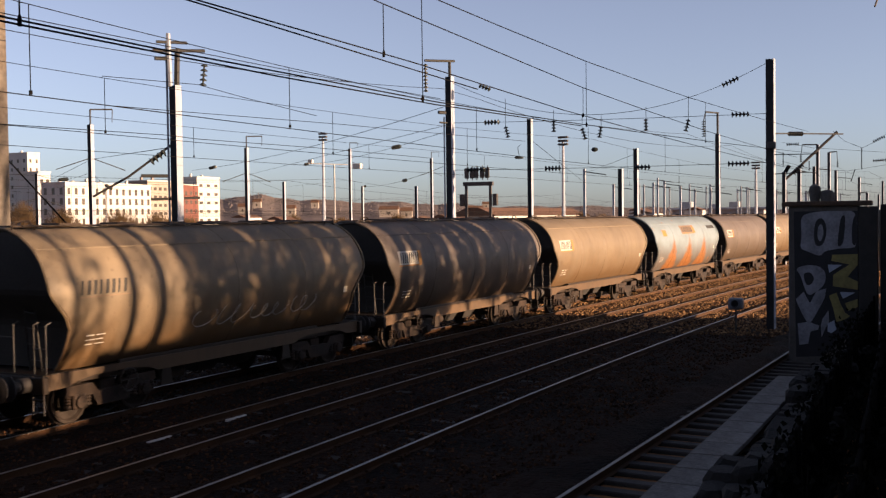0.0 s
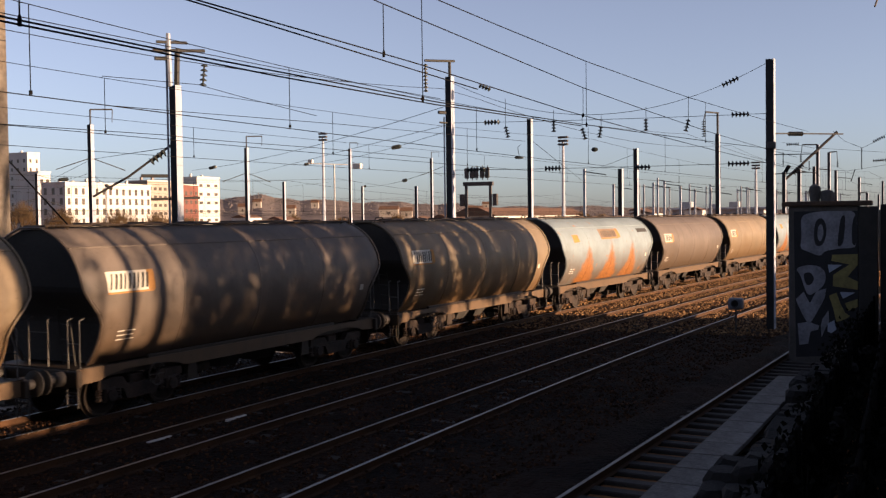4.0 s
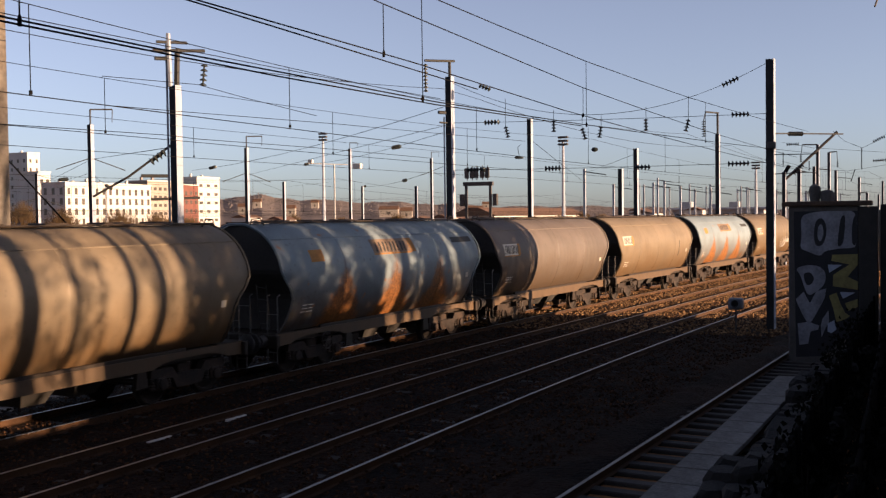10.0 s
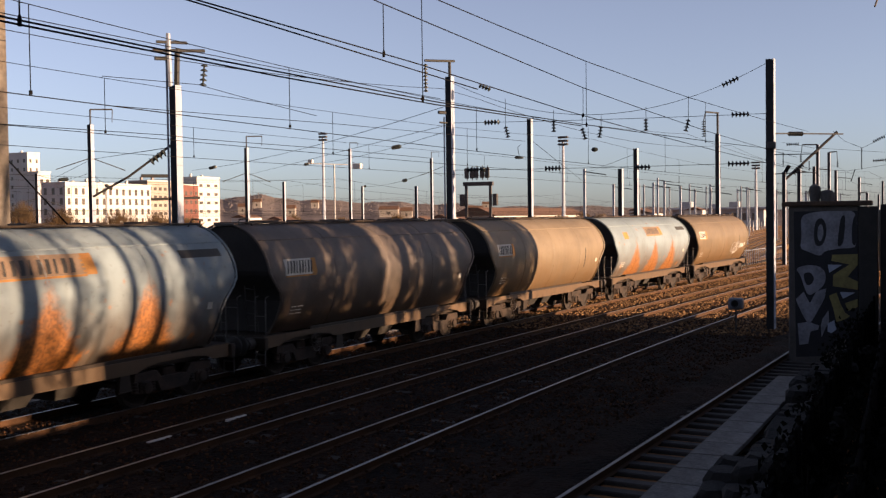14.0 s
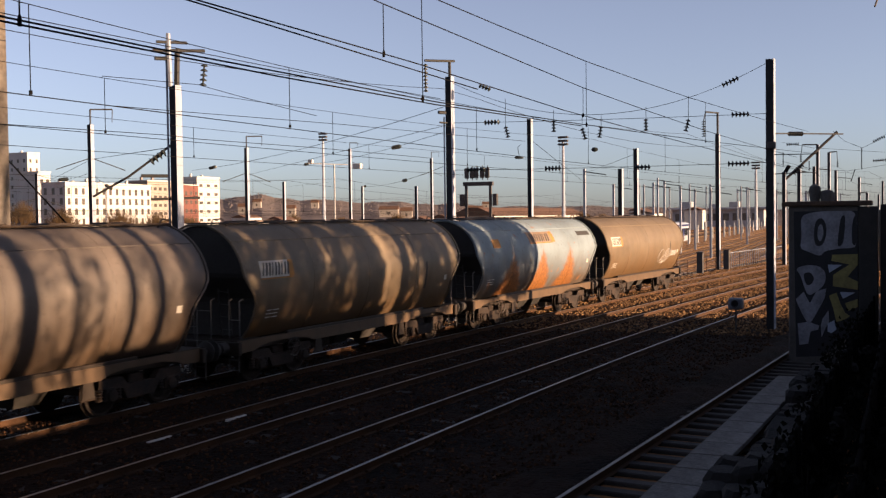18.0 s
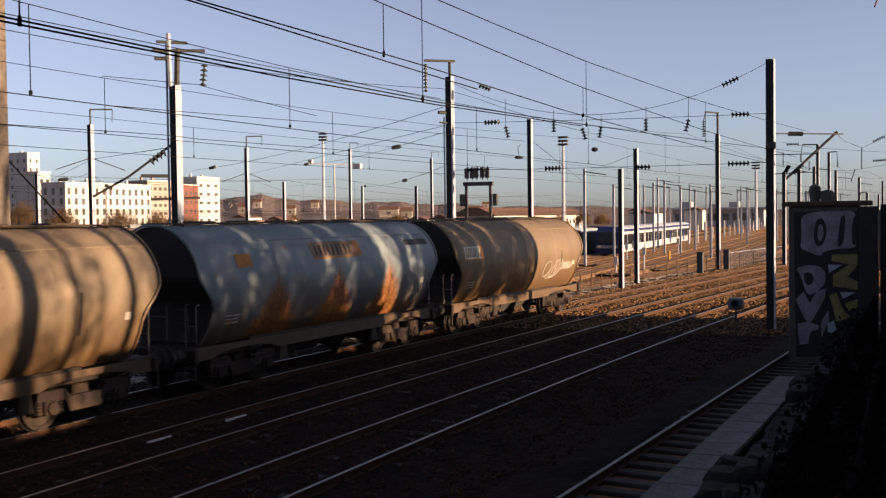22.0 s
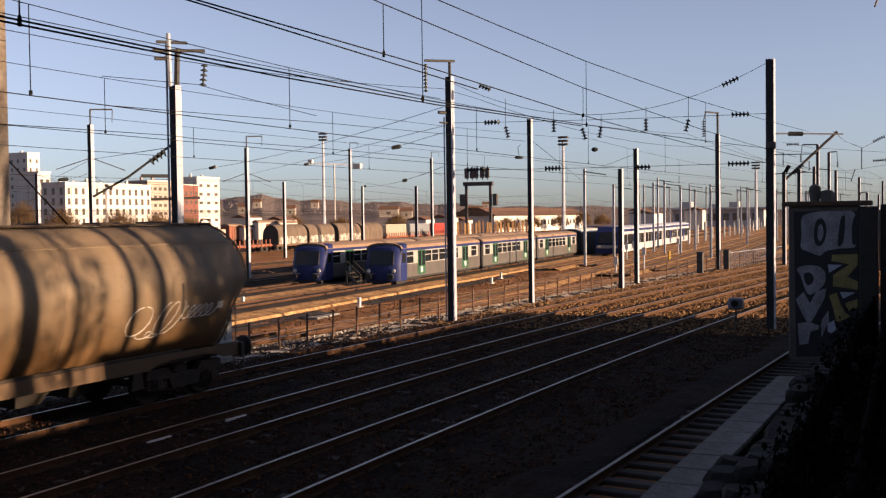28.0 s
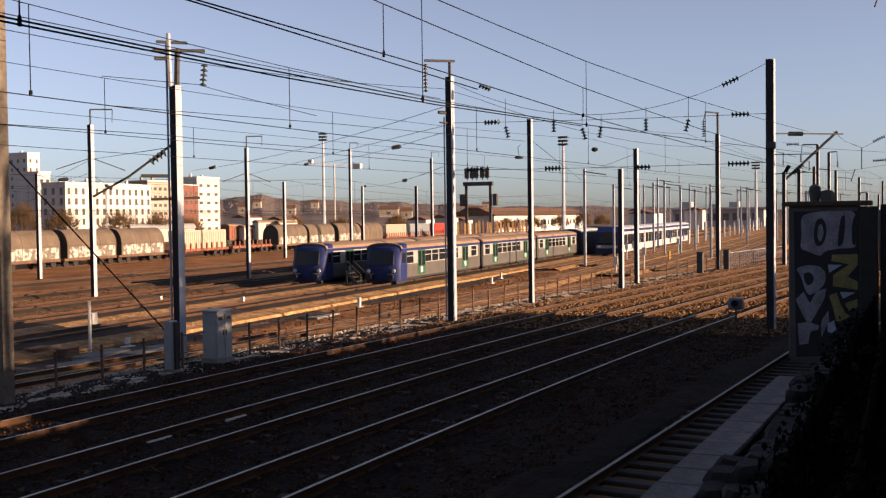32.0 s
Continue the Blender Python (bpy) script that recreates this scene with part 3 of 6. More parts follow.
        letter_bars("name_mark", -WL / 2 + 0.75, 2.80, 1.3, 0.28, 8, INK, pl, out=0.004)
    else:
        pl = part("name_plate", patch(-1.12, 1.02, 3.22, 3.62), PLATE_B, t, "faded brown plate with dark bars")
        letter_bars("plate_mark", -0.98, 3.26, 1.8, 0.28, 9, INK, pl)
        part("plate_edge", patch(-1.12, 1.02, 3.17, 3.215), ORANGE, pl)
        part("plate_stain", patch(0.95, 1.3, 3.2, 3.62), ORANGE, pl)
    # small data panel and stencils low at the end
    part("data_panel", patch(WL / 2 - 1.05, WL / 2 - 0.88, 2.2, 2.36), PLATE_W, t)
    for i in range(6):
        z = 1.78 + 0.09 * (i % 3)
        y = -side_y(z) - 0.004
        u = -WL / 2 + 1.0 + 0.26 * (i // 3)
        part("stencil_mark", Shape().box(u, u + 0.2 + 0.04 * (i % 2), y - 0.003, y + 0.004, z, z + 0.05), PLATE_W, t)
    if plate == "blue":
        part("rust_blotch", patch(-WL / 2 + 1.35, -WL / 2 + 1.95, 3.1, 3.42), ORANGE, t, "orange rusty blotch")
        part("dark_blotch", patch(WL / 2 - 1.75, WL / 2 - 0.35, 3.40, 3.58), INK, t, "dark smeared patch")
    if k in (6, 8):
        part("dark_streak", patch(WL / 2 - 2.30, WL / 2 - 2.23, 2.0, 2.85), INK, t, "dark spill streak running down the side")
    if graffiti:
        # looping scribbles, none of them a letter
        def loops(x0, z0, n, step, rx, rz, lean):
            pth = []
            for i in range(n * 14 + 1):
                a = 2 * math.pi * i / 14
                z = z0 + rz * math.cos(a)
                pth.append((x0 + step * i / 14 - rx * math.sin(a) + lean * (z - z0), -side_y(z) - 0.003, z))
            return pth
        if graffiti == 1:
            runs = ((2.0, 2.12, 1, 0.1, 0.32, 0.30, 0.5), (2.75, 2.12, 2, 0.22, 0.2, 0.34, 0.7), (3.45, 2.2, 5, 0.2, 0.11, 0.14, 0.8), (2.1, 1.8, 2, 0.3, 0.16, 0.07, 0.4))
        else:
            runs = ((-1.4, 2.0, 1, 0.5, 0.25, 0.18, 0.6), (-0.6, 2.02, 2, 0.5, 0.14, 0.22, 0.9), (0.6, 2.0, 3, 0.45, 0.16, 0.16, 0.6), (2.3, 2.05, 2, 0.4, 0.2, 0.2, 0.5))
        for run in runs:
            part("graffiti", Shape().line(loops(*run), 0.007 if graffiti == 2 else 0.014, 4), GRAFFITI_W, t, "sprayed pale looping scribble")


WAGONS, WHEELS = [], []


def build_train():
    base = wagon_base()
    specs = [(TAN, "bare", 0, "dusty tan grain wagon leading the visible train"),
             (BEIGE, "bare", 2, "dusty beige grain wagon with bare bars and faint sprayed outlines"),
             (GREYBROWN, "white", 0, "grey-brown soiled grain wagon with a faded plate"),
             (BEIGE, "white", 0, "beige grain wagon with a white plate near its end"),
             (PALEBLUE, "blue", 0, "pale blue grain wagon with orange rust cones"),
             (GREYBROWN, "white", 0, "soiled brown grain wagon with a white plate"),
             (BEIGE, "white", 0, "beige grain wagon with a white plate and stained sill"),
             (PALEBLUE, "blue", 0, "pale blue rusting grain wagon with a brown plate"),
             (TAN, "white", 1, "tan tail wagon with chalk-white graffiti on its side")]
    for k, (c, plate, graf, label) in enumerate(specs):
        w = base if k == 0 else copy_thing(base, Matrix())
        tagged(w, label)
        WAGONS.append(w)
    for k, (c, plate, graf, label) in enumerate(specs):
        dress_wagon(WAGONS[k], k, c, plate, graf)
        for x in (-4.65, -2.85, 2.85, 4.65):
            WHEELS.append((k, x, wheelset(WAGONS[k], x)))


def train_shift(t):
    return 2.8588 * t + 0.01662 * t * t


def motions():
    for k, w in enumerate(WAGONS):
        rows = []
        for i in range(65):
            t = i * 0.5
            x = 2.09 + 12.54 * k + WL / 2 - train_shift(t)
            rows.append((t, pose(x, main_y(x, D1), 0, 0, 0, math.degrees(math.atan(swing(x))))))
        walk(w, rows)
    for k, x, o in WHEELS:
        walk(o, [(i / 6, pose(x, 0, RT + 0.46, 0, -math.degrees(train_shift(i / 6) / 0.46), 0)) for i in range(193)])


# ---------------------------------------------------------------- overhead line
def insulator(parent, p, axis, n=4, r=0.09, pitch=0.13, name="insulator"):
    prof, r, pitch = [], r * 1.25, pitch * 1.12
    for i in range(n):
        s = i * pitch
        prof += [(s, 0.03), (s + pitch * 0.35, r), (s + pitch * 0.5, r), (s + pitch * 0.6, 0.03)]
    return part(name, Shape().turn(p, axis, prof, 10), GLASSBROWN, parent, smooth=False)


MASTS = "masts of the overhead line"


def mast(x, y, z0, z1, w, label="grey galvanised steel H-column mast on a concrete footing", turn=None, mat_=None):
    turn = math.degrees(math.atan(swing(x))) if turn is None else turn
    o = thing("overhead_line_mast", label, "mast", MASTS, pose(x, y, z0))
    m = pose(0, 0, 0, 0, 0, turn)
    h, t = z1 - z0, w * 0.07
    # pale sunward flange, other faces dark: light and shade set by colour
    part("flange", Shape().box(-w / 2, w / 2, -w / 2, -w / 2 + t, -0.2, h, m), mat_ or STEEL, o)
    part("flange", Shape().box(-w / 2 + 0.01, w / 2, w / 2 - t, w / 2, -0.2, h, m), mat_ or SHADESTEEL, o)
    part("web", Shape().box(-w * 0.46, w * 0.46, -w / 2 + t, w / 2 - t, -0.2, h - 0.01, m), mat_ or SHADESTEEL, o, "" if mat_ else "web darkened for shade")
    part("footing", Shape().box(-w * 0.9, w * 0.9, -w * 0.9, w * 0.9, -0.3, 0.06, m, cut=0.03), DARKBED, o)
    return o


def arm(o, pts, r=0.035, name="bracket_arm", mt=None):
    return part(name, Shape().line(pts, r, 6), mt or BLACK, o)


def wire_pts(off, x0, x1, z, sag=0.0, span=48.0, step=4.0, phase=0.0, fn=None):
    n = max(2, int((x1 - x0) / step))
    out = []
    for i in range(n + 1):
        x = x0 + (x1 - x0) * i / n
        u = ((x - phase) / span) % 1.0
        y = (fn(x) if fn else D1 + off + bend(x))
        out.append((x, y, z - sag * 4 * u * (1 - u)))
    return out


def catenary(label, off, zc, zm, x0, x1, sag=0.5, span=48.0, phase=38.0, r=0.014, dropper=9.0, first=None, fn=None, near=()):
    """A contact wire under a sagging messenger wire; near lists droppers, after which they follow at even steps."""
    o = thing("overhead_line", label, "overhead line")
    c = wire_pts(off, x0, x1, zc, 0.03, span, 4, phase, fn)
    m = wire_pts(off, x0, x1, zm + sag, sag, span, 2, phase, fn)
    part("contact_wire", Shape().line(c, r, 4), WIRE, o)
    part("messenger_wire", Shape().line(m, r * 0.8, 4), WIRE, o)
    xs, x = list(near), (x0 + 3) if first is None else first
    while x < min(x1, 140):
        xs.append(x)
        x += dropper
    for x in xs:
        u = ((x - phase) / span) % 1.0
        y = fn(x) if fn else D1 + off + bend(x)
        zt = zm + sag - sag * 4 * u * (1 - u)
        d = Shape().rod((x, y, zc), (x, y, zt), 0.006, 4)
        d.box(x - 0.016, x + 0.016, y - 0.012, y + 0.012, zc - 0.015, zc + 0.035)
        part("dropper", d, WIRE, o)
    return o


def masts():
    def ml(x, rel):
        return rel + bend(x)
    # the row beyond the train's track
    mast(17.34, 18.93, 0.0, 10.5, 0.30, "tall weathered grey-brown steel mast beside the fence", mat_=mat("weathered_brown_mast", (0.235, 0.20, 0.165), (0.10, 0.082, 0.066), 0.85, scale=0.8, fine=10, bump=0.2, spec=0.15))
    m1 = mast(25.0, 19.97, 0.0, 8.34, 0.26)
    arm(m1, [(0.05, -0.02, 8.3), (0.08, -0.05, 9.45)], 0.09, "top_post")
    arm(m1, [(-0.12, 0.08, 8.3), (-0.15, 0.10, 9.9)], 0.07, "top_post", STEEL)
    arm(m1, [(-0.55, 0.35, 9.35), (0.75, -0.55, 9.45)], 0.05)
    arm(m1, [(-0.45, 0.3, 9.62), (0.35, -0.2, 9.66)], 0.045)
    arm(m1, [(-0.5, 0.33, 9.12), (-0.1, 0.1, 9.15)], 0.06)
    insulator(m1, (0.74, -0.55, 9.05), (-0.03, 0.1, -1), 5, 0.09)
    arm(m1, [(0, 0.1, 6.6), (-0.75, 1.2, 5.6), (-1.3, 2.1, 5.0)], 0.035)
    insulator(m1, (-0.1, 0.35, 6.35), (-0.45, 0.65, -0.6), 4, 0.1)
    arm(m1, [(-0.6, 0.5, 4.9), (0.7, -0.3, 4.95)], 0.04)
    arm(m1, [(-0.3, 0.1, 5.6), (-0.9, 0.6, 5.6)], 0.05)
    guy = thing("guy_rod", "dark slanting guy rod from a mast to the ground", "guy rod")
    part("rod", Shape().rod((17.45, 19.0, 5.9), (24.7, 20.1, 0.75), 0.02, 6), WIRE, guy)
    part("anchor", Shape().box(24.6, 25.0, 19.95, 20.3, -0.3, 0.8, cut=0.03), CONCRETE, guy)
    arm(m1, [(-0.10, 0.22, -0.1), (-0.10, 0.22, 9.6)], 0.035, "side_pole", STEEL)
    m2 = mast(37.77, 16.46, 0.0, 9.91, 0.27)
    arm(m2, [(0.02, 0, 9.9), (0.02, 0, 10.5)], 0.06, "top_post")
    arm(m2, [(-0.95, 0.65, 10.48), (0.25, -0.12, 10.56)], 0.05)
    insulator(m2, (-0.93, 0.64, 10.35), (0.03, 0, -1), 8, 0.08, 0.13)
    arm(m2, [(-0.45, 0.25, 8.05), (-0.1, 0.05, 8.05), (-0.1, 0.05, 8.4)], 0.04)
    arm(m2, [(-0.5, 0.28, 8.45), (-0.2, 0.1, 8.45)], 0.07)
    arm(m2, [(-0.10, 0.22, -0.1), (-0.10, 0.22, 8.3)], 0.03, "side_pole", STEEL)
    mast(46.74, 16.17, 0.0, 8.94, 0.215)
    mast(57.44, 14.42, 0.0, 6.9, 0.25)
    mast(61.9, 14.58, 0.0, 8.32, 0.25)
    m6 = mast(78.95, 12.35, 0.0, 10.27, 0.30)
    arm(m6, [(0, 0, 10.2), (0, 0, 11.88)], 0.08, "top_post")
    arm(m6, [(-1.2, 0.7, 11.88), (0.1, -0.05, 11.88), ], 0.06)
    arm(m6, [(-1.2, 0.7, 11.88), (-1.35, 0.8, 11.2)], 0.035)
    insulator(m6, (-1.35, 0.8, 11.2), (0.1, 0, -1), 7, 0.14, 0.16)
    m7 = mast(38.39, 4.14, 0.0, 9.78, 0.285, "steel mast with shade-darkened sides beside the main tracks")
    arm(m7, [(0.2, -0.15, 7.12), (3.0, -2.3, 7.2)], 0.025, mt=BLACK)
    insulator(m7, (0.75, -0.55, 7.13), (0.8, -0.6, 0.03), 6, 0.07, 0.11)
    part("box", Shape().box(-0.35, -0.12, -0.2, 0.1, 6.55, 6.8, cut=0.03), DARKSTEEL, m7)
    m8 = mast(86.69, 8.31, 0.0, 7.56, 0.28)
    arm(m8, [(0.1, -0.09, 6.97), (0.2, -4.02, 10.68)], 0.11, "bracket_tube", DARKSTEEL)
    arm(m8, [(0.1, -0.05, 7.5), (0.1, -0.4, 8.1)], 0.16, mt=WIRE)
    insulator(m8, (0.12, -0.7, 7.4), (0, -0.73, 0.68), 5, 0.16, 0.2)
    # further masts along the curve
    for x, rel, h in ((97, 17.5, 8.2), (111, 19, 9.0), (128, 20, 9.2), (150, 21, 9.0), (178, 22, 9.2)):
        o = mast(x, ml(x, rel), 0 if rel < 20 else -0.6, h, 0.3)
        arm(o, [(0.1, 0, h - 0.2), (0.5, -1.6, h - 0.4)], 0.04)
    for x, yy, h, dy in ((95.0, 6.3, 10.2, 1.27), (105.0, 5.94, 10.05, -0.7), (124.0, 3.0, 6.4, 0.7), (150.0, 2.2, 6.6, 0.0)):
        o = mast(x, yy, 0.0, h, 0.24, "slim dark mast standing behind the pier")
        arm(o, [(0, 0, h), (0, dy, h + 0.05)], 0.06)
        arm(o, [(0, dy, h + 0.05), (0, dy * 1.1, h - 0.9)], 0.03)
        insulator(o, (0, dy * 1.1, h - 0.9), (0, 0, -1), 4, 0.09, 0.14)
    # headspan from the dark mast across to the far row
    hs = thing("headspan", "sagging cross wires with insulators between two masts", "overhead line")
    a, b = Vector((38.39, 4.14, 0)), Vector((37.77, 16.46, 0))

    def span(z0, z1, sag, n=24):
        return [tuple(a.lerp(b, i / n) + Vector((0, 0, z0 + (z1 - z0) * i / n - sag * 4 * (i / n) * (1 - i / n)))) for i in range(n + 1)]
    part("span_wire", Shape().line(span(9.72, 9.72, 1.62), 0.010, 5), WIRE, hs)
    part("cross_wire", Shape().line(span(7.84, 8.05, 0.04), 0.010, 5), WIRE, hs)
    part("cross_wire", Shape().line(span(6.08, 6.15, 0.04), 0.010, 5), WIRE, hs)
    for z, u, tilt, n in ((9.18, 0.09, -0.42, 5), (7.85, 0.06, 0, 5), (6.07, 0.06, 0, 6), (9.30, 0.86, 0.42, 4), (8.0, 0.83, 0, 5), (6.14, 0.88, 0, 6), (6.1, 0.63, 0, 5), (6.04, 0.35, 0, 5)):
        p = a.lerp(b, u) + Vector((0, 0, z))
        insulator(hs, p, Vector((b - a).normalized()) + Vector((0, 0, tilt)), n, 0.085, 0.12)
    for u, zt, zb, lean in ((0.235, 8.62, 7.75, 0.25), (0.362, 8.3, 7.85, 0), (0.50, 8.05, 7.65, 0.18), (0.56, 8.1, 7.6, -0.3), (0.651, 8.35, 7.95, 0), (0.81, 8.9, 7.8, -0.25)):
        p = a.lerp(b, u)
        part("dropper", Shape().rod((p.x, p.y, zt), (p.x, p.y, zb), 0.010, 5), WIRE, hs)
        insulator(hs, (p.x, p.y, zb), (0, lean, -1), 4, 0.075, 0.11)
    bl = Shape().turn((39.72, 11.02, 6.98), (0, 0, -1), [(0, 0.0), (0.03, 0.10), (0.10, 0.14), (0.17, 0.10), (0.2, 0.0)], 12)
    part("hanging_weight", bl, GLASSBROWN, hs)
    part("hanging_weight", Shape().turn((40.0, 14.56, 6.7), (0.35, -0.92, -0.02), [(0, 0.0), (0.08, 0.05), (0.22, 0.07), (0.36, 0.05), (0.44, 0.0)], 10), GLASSBROWN, hs)
    part("hook", Shape().line([(40.0, 14.31, 6.74), (40.0, 14.38, 7.1), (40.0, 14.26, 7.23)], 0.012, 5), WIRE, hs)

    fs = thing("headspan", "far sagging cross wires with insulators beyond the pier", "overhead line")
    for pts in ([(86.9, 4.58, 10.69), (88.0, 3.79, 9.96), (88.0, 2.53, 9.37), (88.0, 1.58, 9.78), (88.0, 0.47, 10.62)], [(86.7, 8.47, 8.44), (88.0, 6.15, 7.77), (88.0, 3.58, 7.56), (88.0, 0.47, 8.0)], [(86.7, 8.47, 9.99), (88.0, 6.14, 9.51), (88.0, 0.47, 8.93)]):
        part("span_wire", Shape().line(pts, 0.014, 4), WIRE, fs)
    for p, q, k in (((88.0, 1.7, 9.83), (0, -0.9, 0.4), 6), ((88.0, 1.7, 8.31), (0, -1, 0.05), 6), ((87.0, 8.15, 9.81), (0, -1, 0.0), 6)):
        insulator(fs, p, q, k, 0.11, 0.15)
    for p, q in (((88.0, 2.53, 9.37), (88.0, 2.53, 7.66)), ((88.0, 6.49, 8.47), (88.0, 6.49, 7.69)), ((88.0, 8.51, 9.24), (88.0, 8.51, 8.12)), ((88.0, 3.03, 7.68), (88.0, 3.33, 6.69))):
        part("dropper", Shape().rod(p, q, 0.035, 5), WIRE, fs)
    # yard masts
    for x, y, z1, w in ((52.3, 48.8, 10.7, 0.30), (74.9, 52.2, 10.6, 0.30), (69.3, 71.0, 8.7, 0.32), (115.8, 74.8, 9.3, 0.34), (154.7, 86.4, 16.4, 0.42), (171, 92.9, 10.4, 0.4), (154.9, 71.0, 14.2, 0.4), (154.9, 73.9, 9.6, 0.4)):
        o = mast(x, y, YZ, z1, w, "pale steel yard mast with a bracket arm", turn=0.0)
        h = z1 - YZ
        if z1 > 10.5:
            arm(o, [(0, 0, h), (0, 0, h + 1.0)], 0.06, "top_post")
            arm(o, [(0, 0, h + 1.0), (1.1, -0.9, h + 1.05)], 0.05)
            arm(o, [(1.1, -0.9, h + 1.05), (1.05, -0.9, h + 0.2)], 0.03)
        arm(o, [(-1.9, 1.2, h - 3.0), (0, 0, h - 2.2)], 0.03)
        arm(o, [(1.9, -1.2, h - 3.0), (0, 0, h - 2.2)], 0.03)
    for x, y, z1 in ((99.9, 28.8, 9.0), (148, 31.7, 9.6), (129.6, 24.9, 7.8), (143.7, 25.6, 7.8), (117, 19.1, 7.1), (130, 27, 8.5), (165, 27, 9.0), (180, 33, 9.5), (200, 27, 9.5), (215, 36, 10), (235, 30, 10), (260, 36, 10.5), (290, 40, 11), (320, 33, 11), (170, 22, 8.5), (195, 20, 8.5), (225, 21, 9), (255, 19, 9.5), (285, 22, 10), (240, 25, 9), (275, 29, 10), (310, 26, 10), (185, 15, 8), (210, 16, 8.5), (232, 14, 9), (262, 13, 9), (300, 14, 9.5), (340, 18, 10), (350, 28, 10), (365, 22, 10), (158, 36, 9), (172, 40, 9.5), (196, 42, 10), (222, 45, 10), (120, 31, 8), (135, 29.5, 8.5)):
        o = mast(x, y, YZ, z1, 0.24, "distant pale steel yard mast", turn=0.0, mat_=PALESTEEL)
        arm(o, [(0, 0, z1 - YZ - 0.3), (-0.6, -2.4, z1 - YZ - 0.7)], 0.05)


def strung(label, pairs, drops=()):
    """A line over the siding: wires through a few points each, and droppers between the first two."""
    o = thing("overhead_line", label, "overhead line")
    for name, pts in pairs:
        out = []
        for (xa, za), (xb, zb) in zip(pts, pts[1:]):
            n = max(1, int((xb - xa) / 3))
            out += [(xa + (xb - xa) * i / n, D1 - 11.8 + bend(xa + (xb - xa) * i / n), za + (zb - za) * i / n) for i in range(n)]
        xe, ze = pts[-1]
        out.append((xe, D1 - 11.8 + bend(xe), ze))
        part(name, Shape().line(out, 0.0065, 5), WIRE, o)
    for x, za, zb in drops:
        y = D1 - 11.8 + bend(x)
        part("dropper", Shape().rod((x, y, za), (x, y, zb), 0.005, 4).turn((x, y, za - 0.03), (0, 0, 1), [(0, 0.012), (0.04, 0.016), (0.07, 0.006)], 6), WIRE, o)
    return o


def lines():
    near = strung("thin dark wires of the overhead line above the siding", [("messenger_wire", [(2, 6.56), (14.9, 6.56), (21.1, 6.64), (36, 6.95)]), ("contact_wire", [(2, 5.39), (5.5, 5.41), (9.9, 5.47), (14.7, 5.60), (38, 6.3)]), ("second_contact_wire", [(2, 5.36), (7, 5.395), (9.9, 5.44), (14.7, 5.575)])], [(4.4, 5.40, 6.56), (9.6, 5.47, 6.56), (14.95, 5.61, 6.56), (22.72, 5.83, 6.67)])
    side = strung("thin dark wires running down beside the siding's line", [("messenger_wire", [(2, 6.48), (8.8, 6.30), (14.76, 6.15), (22.8, 6.06), (34, 6.0)]), ("contact_wire", [(2, 5.82), (9.4, 5.82), (14, 5.74), (36, 5.6)]), ("second_contact_wire", [(2, 5.83), (6, 5.80), (8.9, 5.755), (11, 5.72)])], [(8.78, 5.82, 6.30), (14.8, 5.74, 6.15)])
    for o, x, z in ((near, 38.0, 6.3), (side, 36.0, 5.6)):
        part("steady_arm", Shape().rod((x, D1 - 11.8 + bend(x), z), (38.32, 4.02, z + 0.05), 0.016, 5), WIRE, o)
    catenary("thin dark wires of the overhead line above a main track", -7.26, 5.72, 6.65, -20, 330, 0.55, 42, 38, r=0.0078, first=35.3, dropper=7.2, near=(8.77, 13.92, 20.9, 28.0))
    catenary("thin dark wires of the overhead line above a main track", -3.68, 5.78, 6.71, -20, 330, 0.45, 46, 38, r=0.0078, first=34.8, dropper=7.0, near=(13.7, 20.79, 27.75))
    catenary("thin dark wires of the overhead line above the train", 0.0, 5.81, 6.52, -20, 330, 0.12, 46, 38, r=0.0078, first=20.4, dropper=8)
    f = thing("feeder_line", "thick dark feeder cable carried on mast tops", "overhead line")
    part("cable", Shape().line(wire_pts(2.7, -20, 38, 9.08, 0.05, 60, 3, 38), 0.012, 5), WIRE, f)
    part("cable", Shape().line(wire_pts(2.2, -20, 200, 9.45, 0.9, 41, 3, 38), 0.010, 5), WIRE, f)
    for off, pts in [(1.4, [(15.99, 6.35), (21.18, 6.45), (22.21, 6.42), (27.63, 6.48), (34.75, 6.48)]), (2.0, [(19.54, 7.82), (22.98, 7.99), (25.17, 7.81), (28.55, 7.59)]), (1.0, [(18.83, 6.97), (20.92, 7.03), (28.29, 7.25), (34.92, 7.38), (42.28, 7.54)])]:
        part("cable", Shape().line([(x, D1 + off + bend(x), z) for x, z in pts], 0.009, 5), WIRE, f)
    for c in (33.0, 34.9 + 6, 29.5, 48, 56, 66):
        catenary("faint wires of the overhead line above a yard track", 0, 4.7, 5.9, 20, 320, 0.6, 50, 50, r=0.012, dropper=11, first=30, fn=lambda x: yard_y(x, c))
    # cross wires over the yard
    y = thing("yard_cross_wires", "faint slanting cross wires over the yard", "overhead line")
    for p, q in (((52.3, 48.8, 8.4), (25.0, 20.0, 6.5)), ((74.9, 52.2, 8.2), (37.8, 16.5, 8.0)), ((52.3, 48.8, 8.4), (69.3, 71, 7.5)), ((74.9, 52.2, 8.0), (115.8, 74.8, 8.0)), ((99.9, 28.8, 8.5), (61.9, 14.6, 8.0)), ((99.9, 28.8, 7.6), (46.7, 16.2, 8.0)), ((154.7, 86, 11), (115.8, 74.8, 8.6))):
        part("cross_wire", Shape().rod(p, q, 0.013, 4), WIRE, y)
